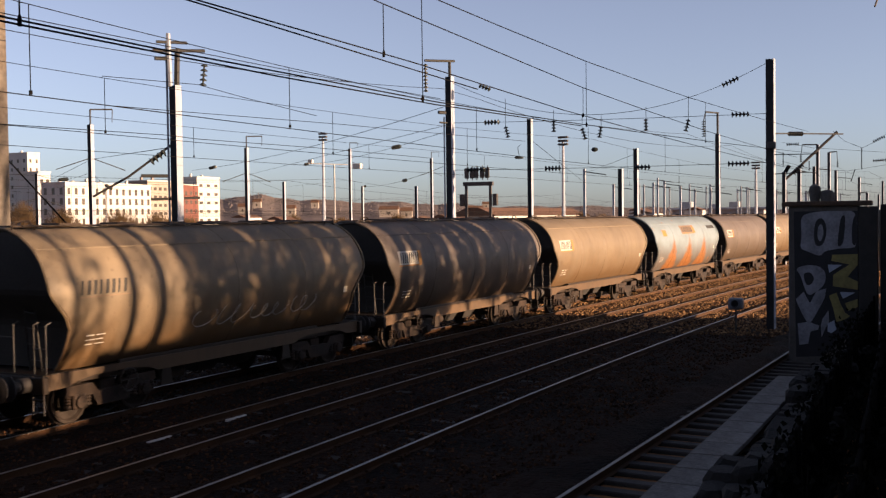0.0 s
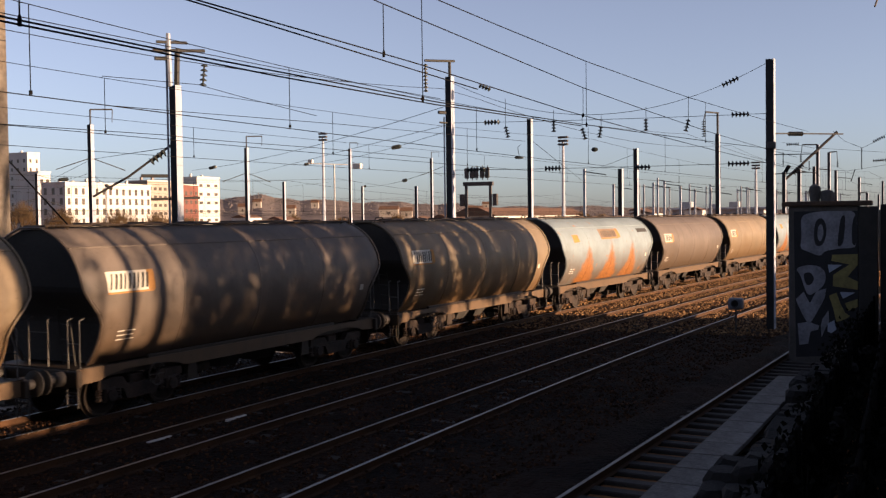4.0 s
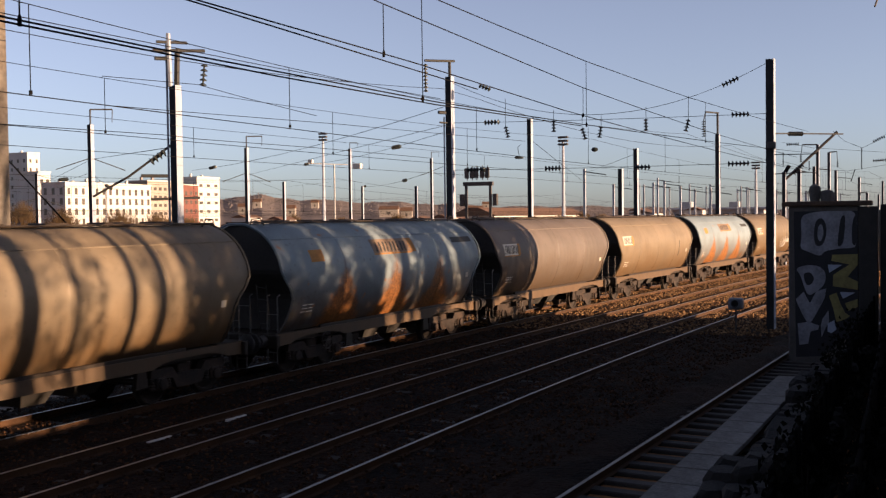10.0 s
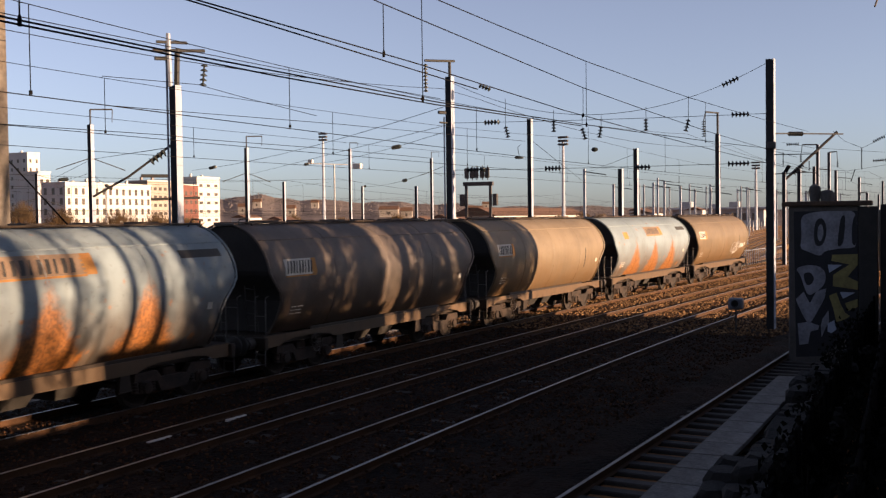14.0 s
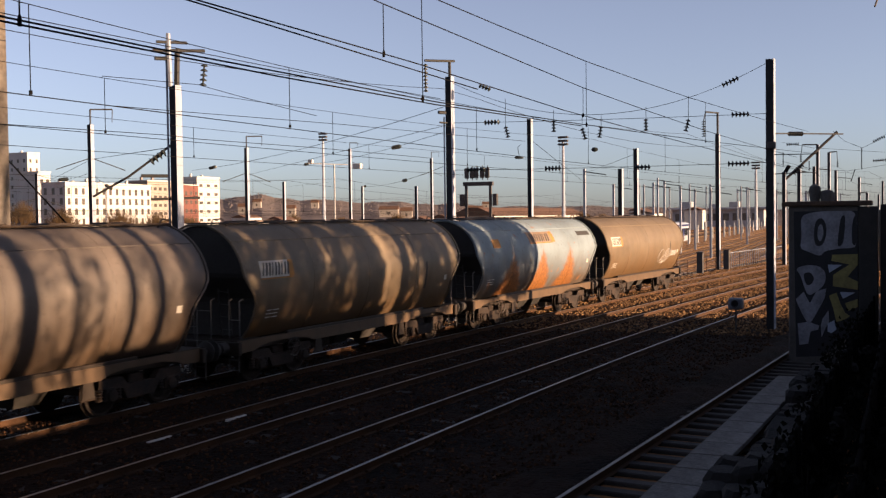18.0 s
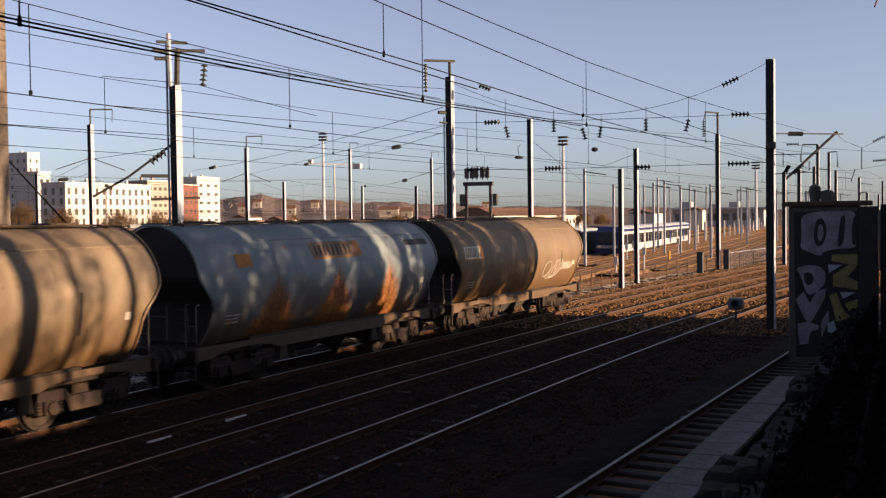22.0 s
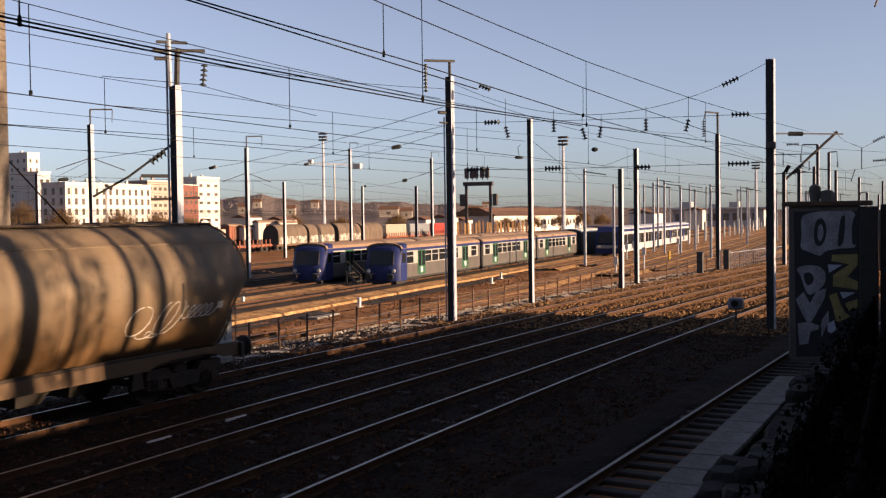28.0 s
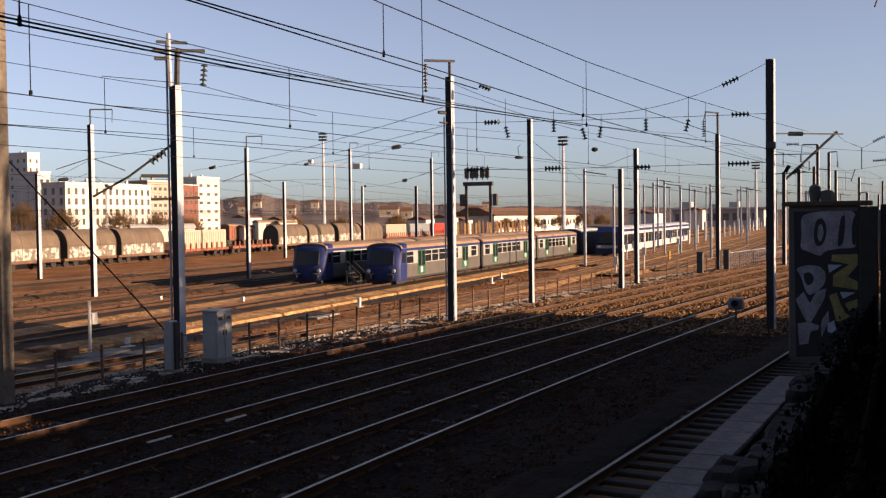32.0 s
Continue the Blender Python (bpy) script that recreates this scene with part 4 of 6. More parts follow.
    for p, q, us in (((61.9, 48.0, 8.0), (38.3, 17.0, 8.77), (0.12,)), ((75.9, 48.0, 9.0), (40.5, 18.0, 7.93), (0.14, 0.8)), ((95.5, 52.0, 7.7), (45.0, 20.0, 6.7), (0.08, 0.7)), ((52.3, 48.8, 7.6), (43.0, 44.0, 6.9), (0.5,)), ((52.3, 48.8, 7.6), (58.5, 52.0, 6.7), (0.5,))):
        p, q = Vector(p), Vector(q)
        part("cross_wire", Shape().line([p.lerp(q, i / 8) - Vector((0, 0, 0.35 * 4 * (i / 8) * (1 - i / 8))) for i in range(9)], 0.013, 4), WIRE, y)
        for u in us:
            insulator(y, p.lerp(q, u) - Vector((0, 0, 0.35 * 4 * u * (1 - u))), q - p, 8, 0.09, 0.16)


# ---------------------------------------------------------------- fence, cabinets and small things by the line
def lineside():
    f = thing("trackside_fence", "low rusty steel post and rail fence along the yard", "fence")
    post = Shape().box(-0.03, 0.03, -0.03, 0.03, -0.5, 1.05, cut=0.008).mesh("post", RUSTBROWN)
    x = 13.0
    tops = []
    while x < 92:
        rel = 19.6
        y = rel + bend(x)
        part("post", post, None, f, m=pose(x, y, 0, random.uniform(-2, 2), random.uniform(-2, 2), 0))
        tops.append((x, y))
        x += 1.5 if x < 60 else 2.2
    for z in (0.95, 0.45):
        s = Shape()
        s.line([(a, b, z) for a, b in tops], 0.015, 5)
        part("rail", s, RUSTBROWN, f)
    cab = thing("signalling_cabinet", "pale grey steel signalling cabinet with double doors", "cabinet", m=pose(24.82, 18.46, 0.0, 0, 0, -4))
    grey = mat("pale_grey_cabinet", (0.40, 0.41, 0.43), (0.29, 0.30, 0.31), 0.6, scale=2, fine=20)
    part("body", Shape().box(-0.36, 0.36, -0.26, 0.26, 0.16, 1.54, cut=0.02), grey, cab)
    part("plinth", Shape().box(-0.40, 0.40, -0.30, 0.30, -0.3, 0.16, cut=0.02), CONCRETE, cab)
    for s in (-1, 1):
        d = part("door", Shape().box(min(0.02 * s, 0.34 * s), max(0.02 * s, 0.34 * s), -0.285, -0.262, 0.22, 1.48, cut=0.006), grey, cab)
        part("handle", Shape().box(0.06 * s - 0.02, 0.06 * s + 0.02, -0.31, -0.286, 0.85, 1.0), DARKSTEEL, d)
        part("vent", Shape().box(min(0.10 * s, 0.27 * s), max(0.10 * s, 0.27 * s), -0.295, -0.286, 1.30, 1.40), DARKSTEEL, d)
    part("roof", Shape().box(-0.41, 0.41, -0.32, 0.32, 1.54, 1.60, cut=0.02), grey, cab)
    bx = thing("relay_box", "narrow grey steel relay box with a black side", "cabinet", m=pose(22.76, 18.50, 0, 0, 0, 0))
    part("body", Shape().box(-0.11, 0.13, -0.14, 0.16, 0.1, 1.46, cut=0.02), bpy.data.materials["pale_grey_cabinet"], bx)
    part("door", Shape().box(-0.128, -0.112, -0.12, 0.14, 0.2, 1.38, cut=0.004), bpy.data.materials["pale_grey_cabinet"], bx)
    part("cable_cover", Shape().box(-0.07, 0.12, -0.20, -0.142, 0.1, 1.42, cut=0.01), BLACK, bx, "black strip down its side")
    part("base", Shape().box(-0.15, 0.17, -0.22, 0.18, -0.2, 0.1, cut=0.02), CONCRETE, bx)
    sp = thing("white_marker_post", "slim white painted signal post with a small box", "post", m=pose(30.07, 28.32, YZ))
    part("pole", Shape().rod((0, 0, -0.1), (0, 0, 2.1), 0.06, 8), WHITEPAINT, sp)
    part("box", Shape().box(0.05, 0.35, -0.1, 0.1, 1.2, 1.65, cut=0.02), WHITEPAINT, sp)
    for x, y, h in ((51.3, 36.2, 0.5), (49.9, 41.3, 0.55), (32.6, 28.7, 0.4), (51.5, 28.3, 0.6), (73, 28.5, 0.5), (79, 30, 0.5)):
        o = thing("white_stub_post", "short white concrete marker post on the yard ground", "post", "white marker posts", m=pose(x, y, YZ))
        part("stub", Shape().box(-0.09, 0.09, -0.09, 0.09, -0.1, h, cut=0.02), WHITEPAINT, o)
        part("base", Shape().box(-0.3, 0.3, -0.16, 0.16, -0.1, 0.06, cut=0.02), WHITEPAINT, o)
    dw = thing("dwarf_signal", "small grey dwarf signal head on a post", "signal", m=pose(37.1, 5.2, 0))
    part("post", Shape().rod((0, 0, -0.1), (0, 0, 0.95), 0.04, 8), DARKSTEEL, dw)
    hd = part("head", Shape().box(-0.2, 0.2, -0.25, 0.25, 0.85, 1.25, cut=0.05), mat("grey_blue_housing", (0.20, 0.22, 0.26), (0.12, 0.13, 0.16), 0.5, scale=3, fine=20), dw)
    part("hood", Shape().turn((-0.2, 0, 1.08), (-1, 0, 0), [(0, 0.12), (0.14, 0.13), (0.14, 0.11), (0.02, 0.10)], 12), BLACK, hd)
    for x, y, a in ((15.46, 12.60, -3), (17.76, 12.47, -3.4)):
        o = thing("white_sleeper_mark", "white painted strip lying between the rails", "marker", m=pose(x, y + 0.3, 0.09, 0, 0, a))
        part("strip", Shape().box(-0.32, 0.32, -0.035, 0.035, -0.12, -0.015, cut=0.006), WHITEPAINT, o)
    for x, y, a, b in ((24.6, 26.2, 0.7, 0.4), (28.0, 27.0, 1.2, 0.35), (33.0, 27.2, 0.9, 0.3), (46.0, 27.5, 1.3, 0.4)):
        o = thing("concrete_slab", "pale concrete slab lying flat in the yard", "slab", "yard slabs", m=pose(x, y, YZ, 0, 0, random.uniform(-8, 8)))
        part("slab", Shape().box(-a, a, -b, b, -0.1, 0.12, cut=0.03), CONCRETE, o)
    for x, y in ((29.06, 30.01), (29.45, 28.86)):
        o = thing("point_machine", "rusty low point machine box beside a yard track", "point machine", "point machines", m=pose(x, y, YZ, 0, 0, 8))
        part("case", Shape().box(-0.45, 0.45, -0.22, 0.22, -0.05, 0.34, cut=0.04), RUSTBROWN, o)
        part("lid", Shape().box(-0.48, 0.48, -0.25, 0.25, 0.34, 0.39, cut=0.015), REDRUST, o)
        part("rod", Shape().rod((0.3, 0.2, 0.15), (0.35, 1.1, 0.12), 0.025, 5), DARKSTEEL, o)
        part("slab", Shape().box(-0.8, 0.8, -0.4, 0.4, -0.1, 0.0), CONCRETE, o)
    for x, y, a, b in ((30.14, 27.82, 1.3, 0.45), (31.21, 26.68, 1.0, 0.35), (23.21, 23.5, 1.2, 0.3)):
        o = thing("concrete_slab", "pale concrete slab lying flat in the yard", "slab", "yard slabs", m=pose(x, y, YZ, 0, 0, random.uniform(-4, 10)))
        part("slab", Shape().box(-a, a, -b, b, -0.1, 0.14, cut=0.03), CONCRETE, o)
    bs = thing("boarding_steps", "dark steel boarding steps standing beside a parked coach", "steps", m=pose(65.25, 35.64, YZ, 0, 0, 2.7))
    for k in range(4):
        part("tread", Shape().box(-0.5, 0.5, 0.28 * k - 0.14, 0.28 * k + 0.14, 0.3 * k + 0.26, 0.3 * k + 0.30), DARKSTEEL, bs)
    for u in (-0.5, 0.5):
        part("stringer", Shape().quadbox([(u - 0.03, -0.25, -0.05), (u + 0.03, -0.25, -0.05), (u + 0.03, 1.0, 1.15), (u - 0.03, 1.0, 1.15), (u - 0.03, -0.25, 0.2), (u + 0.03, -0.25, 0.2), (u + 0.03, 1.0, 1.4), (u - 0.03, 1.0, 1.4)]), DARKSTEEL, bs)
        part("leg", Shape().box(u - 0.04, u + 0.04, 0.9, 1.0, -0.05, 1.2), DARKSTEEL, bs)
        part("handrail", Shape().line([(u, -0.2, 0.1), (u, -0.2, 1.1), (u, 0.95, 2.1), (u, 0.95, 1.2)], 0.02, 5), DARKSTEEL, bs)
    yp = thing("yellow_marker_post", "short yellow painted post beside a yard track", "post", m=pose(113.6, 23.1, YZ))
    part("stub", Shape().rod((0, 0, -0.1), (0, 0, 1.1), 0.14, 8), mat("yellow_paint", (0.6, 0.36, 0.04), (0.45, 0.26, 0.03), 0.6), yp)
    for x, y in ((73.5, 12.75), (79.1, 11.75)):
        o = thing("grey_lineside_box", "weathered grey lineside equipment box", "cabinet", m=pose(x, y, -0.1))
        part("body", Shape().box(-0.22, 0.22, -0.22, 0.22, 0, 1.6, cut=0.03), DARKSTEEL, o)
        part("lid", Shape().box(-0.26, 0.26, -0.26, 0.26, 1.6, 1.66, cut=0.015), DARKSTEEL, o)
    for x, y, h in ((87.7, 22.5, 1.5), (92, 21, 2.2), (105, 25, 2.4), (112, 27.5, 2.0), (126, 24.5, 2.2)):
        o = thing("point_indicator", "pale post with a small plate in the yard", "post", "pale yard posts", m=pose(x, y, YZ))
        part("pole", Shape().rod((0, 0, -0.1), (0, 0, h), 0.07, 6), STEEL, o)
        part("plate", Shape().box(-0.05, 0.02, -0.18, 0.18, h - 0.7, h, cut=0.02), WHITEPAINT, o)


    mf = thing("mesh_fence", "pale thin upright bar fence beside the main line", "fence")
    bar = Shape().box(-0.02, 0.02, -0.02, 0.02, -0.3, 1.35).mesh("bar", PALESTEEL)
    ends = []
    for i in range(30):
        x = 80.0 + 0.62 * i
        part("bar", bar, None, mf, m=pose(x, 19.0 + bend(x), 0))
        ends.append((x, 19.0 + bend(x), 1.25))
    part("top_rail", Shape().line(ends, 0.02, 5), STEEL, mf)
    for i in range(18):
        x = 170.0 + 11.0 * i
        o = thing("pale_stub_mast", "short pale concrete post between yard tracks", "post", "pale yard posts", m=pose(x, yard_y(x, 26.6), YZ))
        part("stub", Shape().box(-0.16, 0.16, -0.16, 0.16, -0.1, 2.6 + 0.6 * (i % 3), cut=0.03), WHITEPAINT, o)
        part("base", Shape().box(-0.3, 0.3, -0.3, 0.3, -0.1, 0.12, cut=0.03), CONCRETE, o)


# ---------------------------------------------------------------- the wall with graffiti and the rough edge before it
def near_side():
    # board colour holds the deep shade of the bank
    SHADEBOARD = mat("shade_black_board", (0.008, 0.0075, 0.0075), (0.003, 0.003, 0.003), 1.0, scale=3, fine=30, spec=0.02)
    st = mat("dark_stone", (0.020, 0.017, 0.016), (0.005, 0.0045, 0.004), 0.95, scale=1.5, fine=14, bump=0.8, per=0.25)
    wallm = mat("grey_render_wall", (0.13, 0.12, 0.115), (0.07, 0.065, 0.06), 0.9, scale=1.2, fine=12, bump=0.4)
    w = thing("graffiti_wall", "tall dark rendered pier with faded graffiti and a rusty cap", "wall", m=pose(30.4, 0, 0))
    part("core", Shape().box(0.0, 0.7, 0.95, 2.80, -0.3, 4.42, cut=0.03), wallm, w)
    part("cap", Shape().box(-0.10, 0.8, 0.6, 2.98, 4.42, 4.56, cut=0.03), mat("rusty_cap_plate", (0.13, 0.08, 0.05), (0.06, 0.04, 0.03), 0.9, scale=2, fine=16), w)
    part("pilaster", Shape().box(-0.05, 0.8, 0.45, 0.95, -0.3, 4.40, cut=0.03), BLACK, w)
    silver = mat("silver_spray", (0.34, 0.35, 0.40), (0.15, 0.155, 0.18), 0.6, 0.1, scale=2, fine=14)
    yellow = mat("yellow_spray", (0.33, 0.29, 0.10), (0.19, 0.16, 0.06), 0.75, scale=2, fine=14)
    pblue = mat("pale_blue_spray", (0.42, 0.49, 0.62), (0.30, 0.35, 0.45), 0.75, scale=2, fine=14)

    def flat(name, outline, m, out):
        s = Shape()
        k = len(outline)
        s.v = [(-out, y, z) for y, z in outline] + [(0.01, y, z) for y, z in outline]
        s.f = [tuple(range(k)), tuple(range(2 * k - 1, k - 1, -1))] + [(i, (i + 1) % k, k + (i + 1) % k, k + i) for i in range(k)]
        return part(name, s, m, w)
    bl = mat("black_spray_ground", (0.026, 0.026, 0.032), (0.015, 0.015, 0.018), 0.8)

    def rounded(pts):
        """Cuts the corners of a closed outline twice."""
        for _ in range(2):
            pts = [tuple(a * (1 - t) + b * t for a, b in zip(p, q)) for p, q in zip(pts, pts[1:] + pts[:1]) for t in (0.25, 0.75)]
        return pts
    flat("graffiti_panel", [(2.66, 4.28), (0.97, 4.28), (0.97, 0.95), (1.4, 0.6), (1.9, 0.2), (2.6, 0.15)], bl, 0.006)
    spray = {"white": silver, "dark": bl, "yellow": yellow, "blue": pblue}
    # sprayed fields as outlines of (y, z), each one on top of those before it
    for i, (colour, soft, outline) in enumerate((
        ("white", 1, [(2.48, 4.14), (2.23, 4.24), (1.88, 4.28), (1.38, 4.28), (0.99, 4.28), (0.99, 3.31), (1.14, 3.24), (1.39, 3.24), (1.58, 3.21), (1.85, 3.16), (1.95, 3.0), (2.28, 3.15), (2.5, 3.23), (2.44, 3.55)]),
        ("dark", 1, [(2.08, 4.03), (1.9, 4.11), (1.78, 3.87), (1.8, 3.53), (1.9, 3.31), (2.08, 3.29), (2.13, 3.61)]),
        ("white", 1, [(2.0, 3.9), (1.9, 3.92), (1.85, 3.66), (1.95, 3.39), (2.04, 3.55)]),
        ("dark", 1, [(1.41, 4.13), (1.29, 4.18), (1.31, 3.71), (1.36, 3.34), (1.51, 3.26), (1.47, 3.71)]),
        ("dark", 1, [(1.09, 4.12), (0.99, 4.17), (0.99, 3.34), (1.12, 3.31), (1.14, 3.71)]),
        ("white", 1, [(2.63, 2.67), (2.28, 2.78), (1.93, 2.73), (1.79, 2.49), (1.85, 2.2), (2.08, 1.99), (2.28, 1.89), (2.39, 2.17), (2.48, 2.49)]),
        ("dark", 1, [(2.42, 2.54), (2.2, 2.57), (2.1, 2.38), (2.2, 2.2), (2.34, 2.2)]),
        ("white", 0, [(2.61, 1.79), (2.4, 2.01), (2.23, 1.69), (2.05, 2.04), (1.79, 2.11), (1.85, 1.81), (2.13, 1.27), (2.26, 1.07), (2.43, 1.37)]),
        ("white", 0, [(2.56, 1.1), (2.28, 1.16), (1.98, 1.06), (2.01, 0.95), (2.21, 0.89), (2.28, 0.54), (2.51, 0.5)]),
        ("white", 0, [(1.89, 1.27), (1.74, 1.49), (1.72, 1.17), (1.81, 1.01), (1.92, 0.74), (1.94, 1.06)]),
        ("blue", 0, [(1.76, 1.12), (1.58, 1.23), (1.53, 0.97), (1.66, 0.86), (1.76, 0.91)]),
        ("yellow", 0, [(1.64, 3.06), (0.98, 3.08), (0.98, 2.78), (1.24, 2.45), (0.98, 2.32), (0.98, 2.09), (1.62, 2.18), (1.61, 2.5), (1.19, 2.79), (1.66, 2.89)]),
        ("blue", 0, [(1.75, 2.78), (1.38, 2.78), (1.72, 2.55)]),
        ("blue", 0, [(1.44, 2.02), (1.04, 2.01), (1.36, 1.83)]),
        ("yellow", 0, [(1.72, 1.91), (1.53, 2.0), (1.43, 1.71), (1.31, 1.45), (1.18, 1.35), (1.34, 1.24), (1.53, 1.18), (1.61, 1.55)]),
        ("yellow", 0, [(1.31, 1.71), (0.98, 1.83), (0.98, 1.61), (1.22, 1.5)]),
    )):
        flat("graffiti_letter", rounded(outline) if soft else outline, spray[colour], 0.010 + 0.002 * i)
    # two unidentified rounded lumps; a siren is only a made-up identity
    lamp = thing("wall_top_siren", "two dark rounded lumps standing on the wall cap", "siren", m=pose(30.7, 2.03, 4.56))
    part("drum", Shape().turn((0, 0.08, 0.0), (0, 0, 1), [(0, 0.13), (0.28, 0.17), (0.42, 0.15), (0.49, 0.06), (0.5, 0.0)], 12), wallm, lamp, smooth=True)
    part("horn", Shape().turn((0, -0.25, 0.0), (0, 0, 1), [(0, 0.19), (0.2, 0.2), (0.3, 0.15), (0.33, 0.0)], 12), wallm, lamp, smooth=True)
    # closed dark hoarding beyond the pier, and the plank fence on the bank
    h = thing("dark_hoarding", "dark green-black boarded hoarding beside the pier", "fence", m=pose(30.6, 0, 0))
    for i in range(14):
        y = 0.40 - 0.36 * i
        part("board", Shape().box(0, 0.06, y - 0.34, y, 0.2, 4.45 + 0.02 * (i % 3), cut=0.012), BLACK, h)
    part("pale_batten", Shape().box(-0.03, 0.0, 0.40, 0.44, 2.6, 4.3), CONCRETE, h)
    pf = thing("plank_fence", "upright plank fence on the bank, deep shade in its colour", "fence")
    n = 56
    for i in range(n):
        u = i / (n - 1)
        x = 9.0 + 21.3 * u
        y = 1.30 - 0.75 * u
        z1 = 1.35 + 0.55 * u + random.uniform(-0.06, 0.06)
        part("plank", Shape().box(-0.16, 0.16, -0.025, 0.025, -0.2, z1, pose(x, y, 0, random.uniform(-2, 2), random.uniform(-1, 1), -2), cut=0.012), SHADEBOARD, pf)
    # added to fill the shaded bank with black
    hb = thing("tall_board_fence", "board fence added on the bank, its shade put into black", "fence")
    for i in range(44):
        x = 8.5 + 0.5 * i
        part("board", Shape().box(-0.245, 0.245, -0.02, 0.02, -0.2, 1.95 + random.uniform(-0.05, 0.05), pose(x, 0.34 - 0.004 * i, 0, 0, 0, -0.5), cut=0.012), SHADEBOARD, hb)
    # concrete cable trough lids along the siding
    tr = thing("cable_trough", "pale concrete trough lids laid along the siding", "cable trough", kind="structure")
    lid = Shape().box(-0.48, 0.48, -0.34, 0.34, 0, 0.09, cut=0.012).mesh("lid", CONCRETE)
    for i in range(18):
        x = 8.4 + 0.99 * i
        part("lid", lid, None, tr, m=pose(x, 3.27 - 0.056 * (x - 8.0) , 0.22 + random.uniform(-0.006, 0.006), random.uniform(-0.6, 0.6), random.uniform(-0.5, 0.5), -3.2 + random.uniform(-0.5, 0.5)))
    part("trough_side", Shape().sheet([[(x, 3.55 - 0.056 * (x - 8.0) + d, z) for d, z in ((0.0, 0.21), (0.02, -0.2))] for x in (7.5, 12, 17, 22, 25.8)]), CONCRETE, tr)
    # ivy added over the trough edge and bank, deep shade in its colour
    ivy = mat("shade_dark_ivy", (0.014, 0.014, 0.011), (0.005, 0.005, 0.004), 0.95, scale=2, fine=12, bump=0.1, spec=0.03)
    for k, (x, y, r, h) in enumerate(((11.5, 1.1, 0.8, 1.4), (15.0, 1.0, 0.8, 1.4), (19.0, 0.95, 0.8, 1.5), (23.5, 0.9, 0.8, 1.5), (27.5, 0.9, 0.8, 1.5), (9.0, 0.0, 0.7, 0.8), (11.2, -0.05, 0.7, 0.8), (13.6, -0.05, 0.7, 0.8), (17.0, -0.05, 0.8, 0.9), (21.5, -0.05, 0.8, 0.9))):
        rnd = random.Random(900 + k)
        o = thing("ivy_shrub", "low ivy mound added on the bank, darkened for shade", "shrub", "ivy mounds", pose(x, y, max(0.15, ground_z(y - bend(x), x))))
        st_, lf = Shape(), Shape()
        for i in range(8):
            a = rnd.uniform(0, 6.28)
            st_.rod((0, 0, -0.15), (math.cos(a) * r * 0.6, math.sin(a) * r * 0.6, h * rnd.uniform(0.4, 0.8)), 0.02, 5, 0.008)
        for i in range(900):
            a, e = rnd.uniform(0, 6.28), rnd.uniform(-0.1, 1.57)
            q = rnd.uniform(0.5, 1.05)
            c = (math.cos(a) * math.cos(e) * r * q, math.sin(a) * math.cos(e) * r * q, h * math.sin(e) * q * (0.85 + 0.25 * math.sin(a * 3 + k)))
            m, z = pose(*c, rnd.uniform(0, 360), rnd.uniform(0, 360), rnd.uniform(0, 360)), rnd.uniform(0.03, 0.075)
            b = len(lf.v)
            lf.v += [tuple(m @ Vector(p)) for p in ((-z, 0, 0), (0, -z * 0.7, 0.02), (z, 0, 0), (0, z * 0.7, 0.02))]
            lf.f.append((b, b + 1, b + 2, b + 3))
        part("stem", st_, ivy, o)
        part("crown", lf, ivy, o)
    # a broken dry-stone wall of dark blocks between the trough and the fence
    rw = thing("rubble_wall", "low broken wall of dark rough stone blocks", "wall")

    def block(x, y, z, a, b, c, turn):
        me = Shape().box(-a, a, -b, b, -c, c, cut=min(a, b, c) * 0.42)
        me.v = [(p[0] + 0.06 * noise.noise((p[0] * 3 + x, p[1] * 3, p[2] * 3)), p[1] + 0.06 * noise.noise((p[0] * 3, p[1] * 3 + x, p[2] * 3)), p[2] + 0.05 * noise.noise((p[0] * 3, p[1] * 3, p[2] * 3 + x))) for p in me.v]
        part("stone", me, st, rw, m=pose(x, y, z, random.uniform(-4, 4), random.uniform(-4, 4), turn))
    edge = ((9.0, 2.75), (14.1, 2.56), (15.5, 2.50), (15.9, 2.28), (17.0, 2.30), (19.1, 2.18), (21.9, 2.14), (23.6, 2.2), (26.5, 1.8))
    x = 9.3
    while x < 26.3:
        (xa, ya), (xb, yb) = next((p, q) for p, q in zip(edge, edge[1:]) if p[0] <= x <= q[0])
        yl = ya + (yb - ya) * (x - xa) / (xb - xa)
        a = random.uniform(0.24, 0.42)
        tall = 0.50 if 13.6 < x < 15.5 or x > 22.0 else 0.28
        for dy, z1 in ((0.28, tall), (0.75, tall + 0.30), (1.15, tall + 0.5)):
            h = max(0.12, z1 * random.uniform(0.8, 1.1)) / 2
            block(x + random.uniform(-0.1, 0.1), yl - dy - random.uniform(0, 0.08), 0.12 + h, a, random.uniform(0.22, 0.28), h, random.uniform(-9, 9))
        x += 2 * a - 0.04


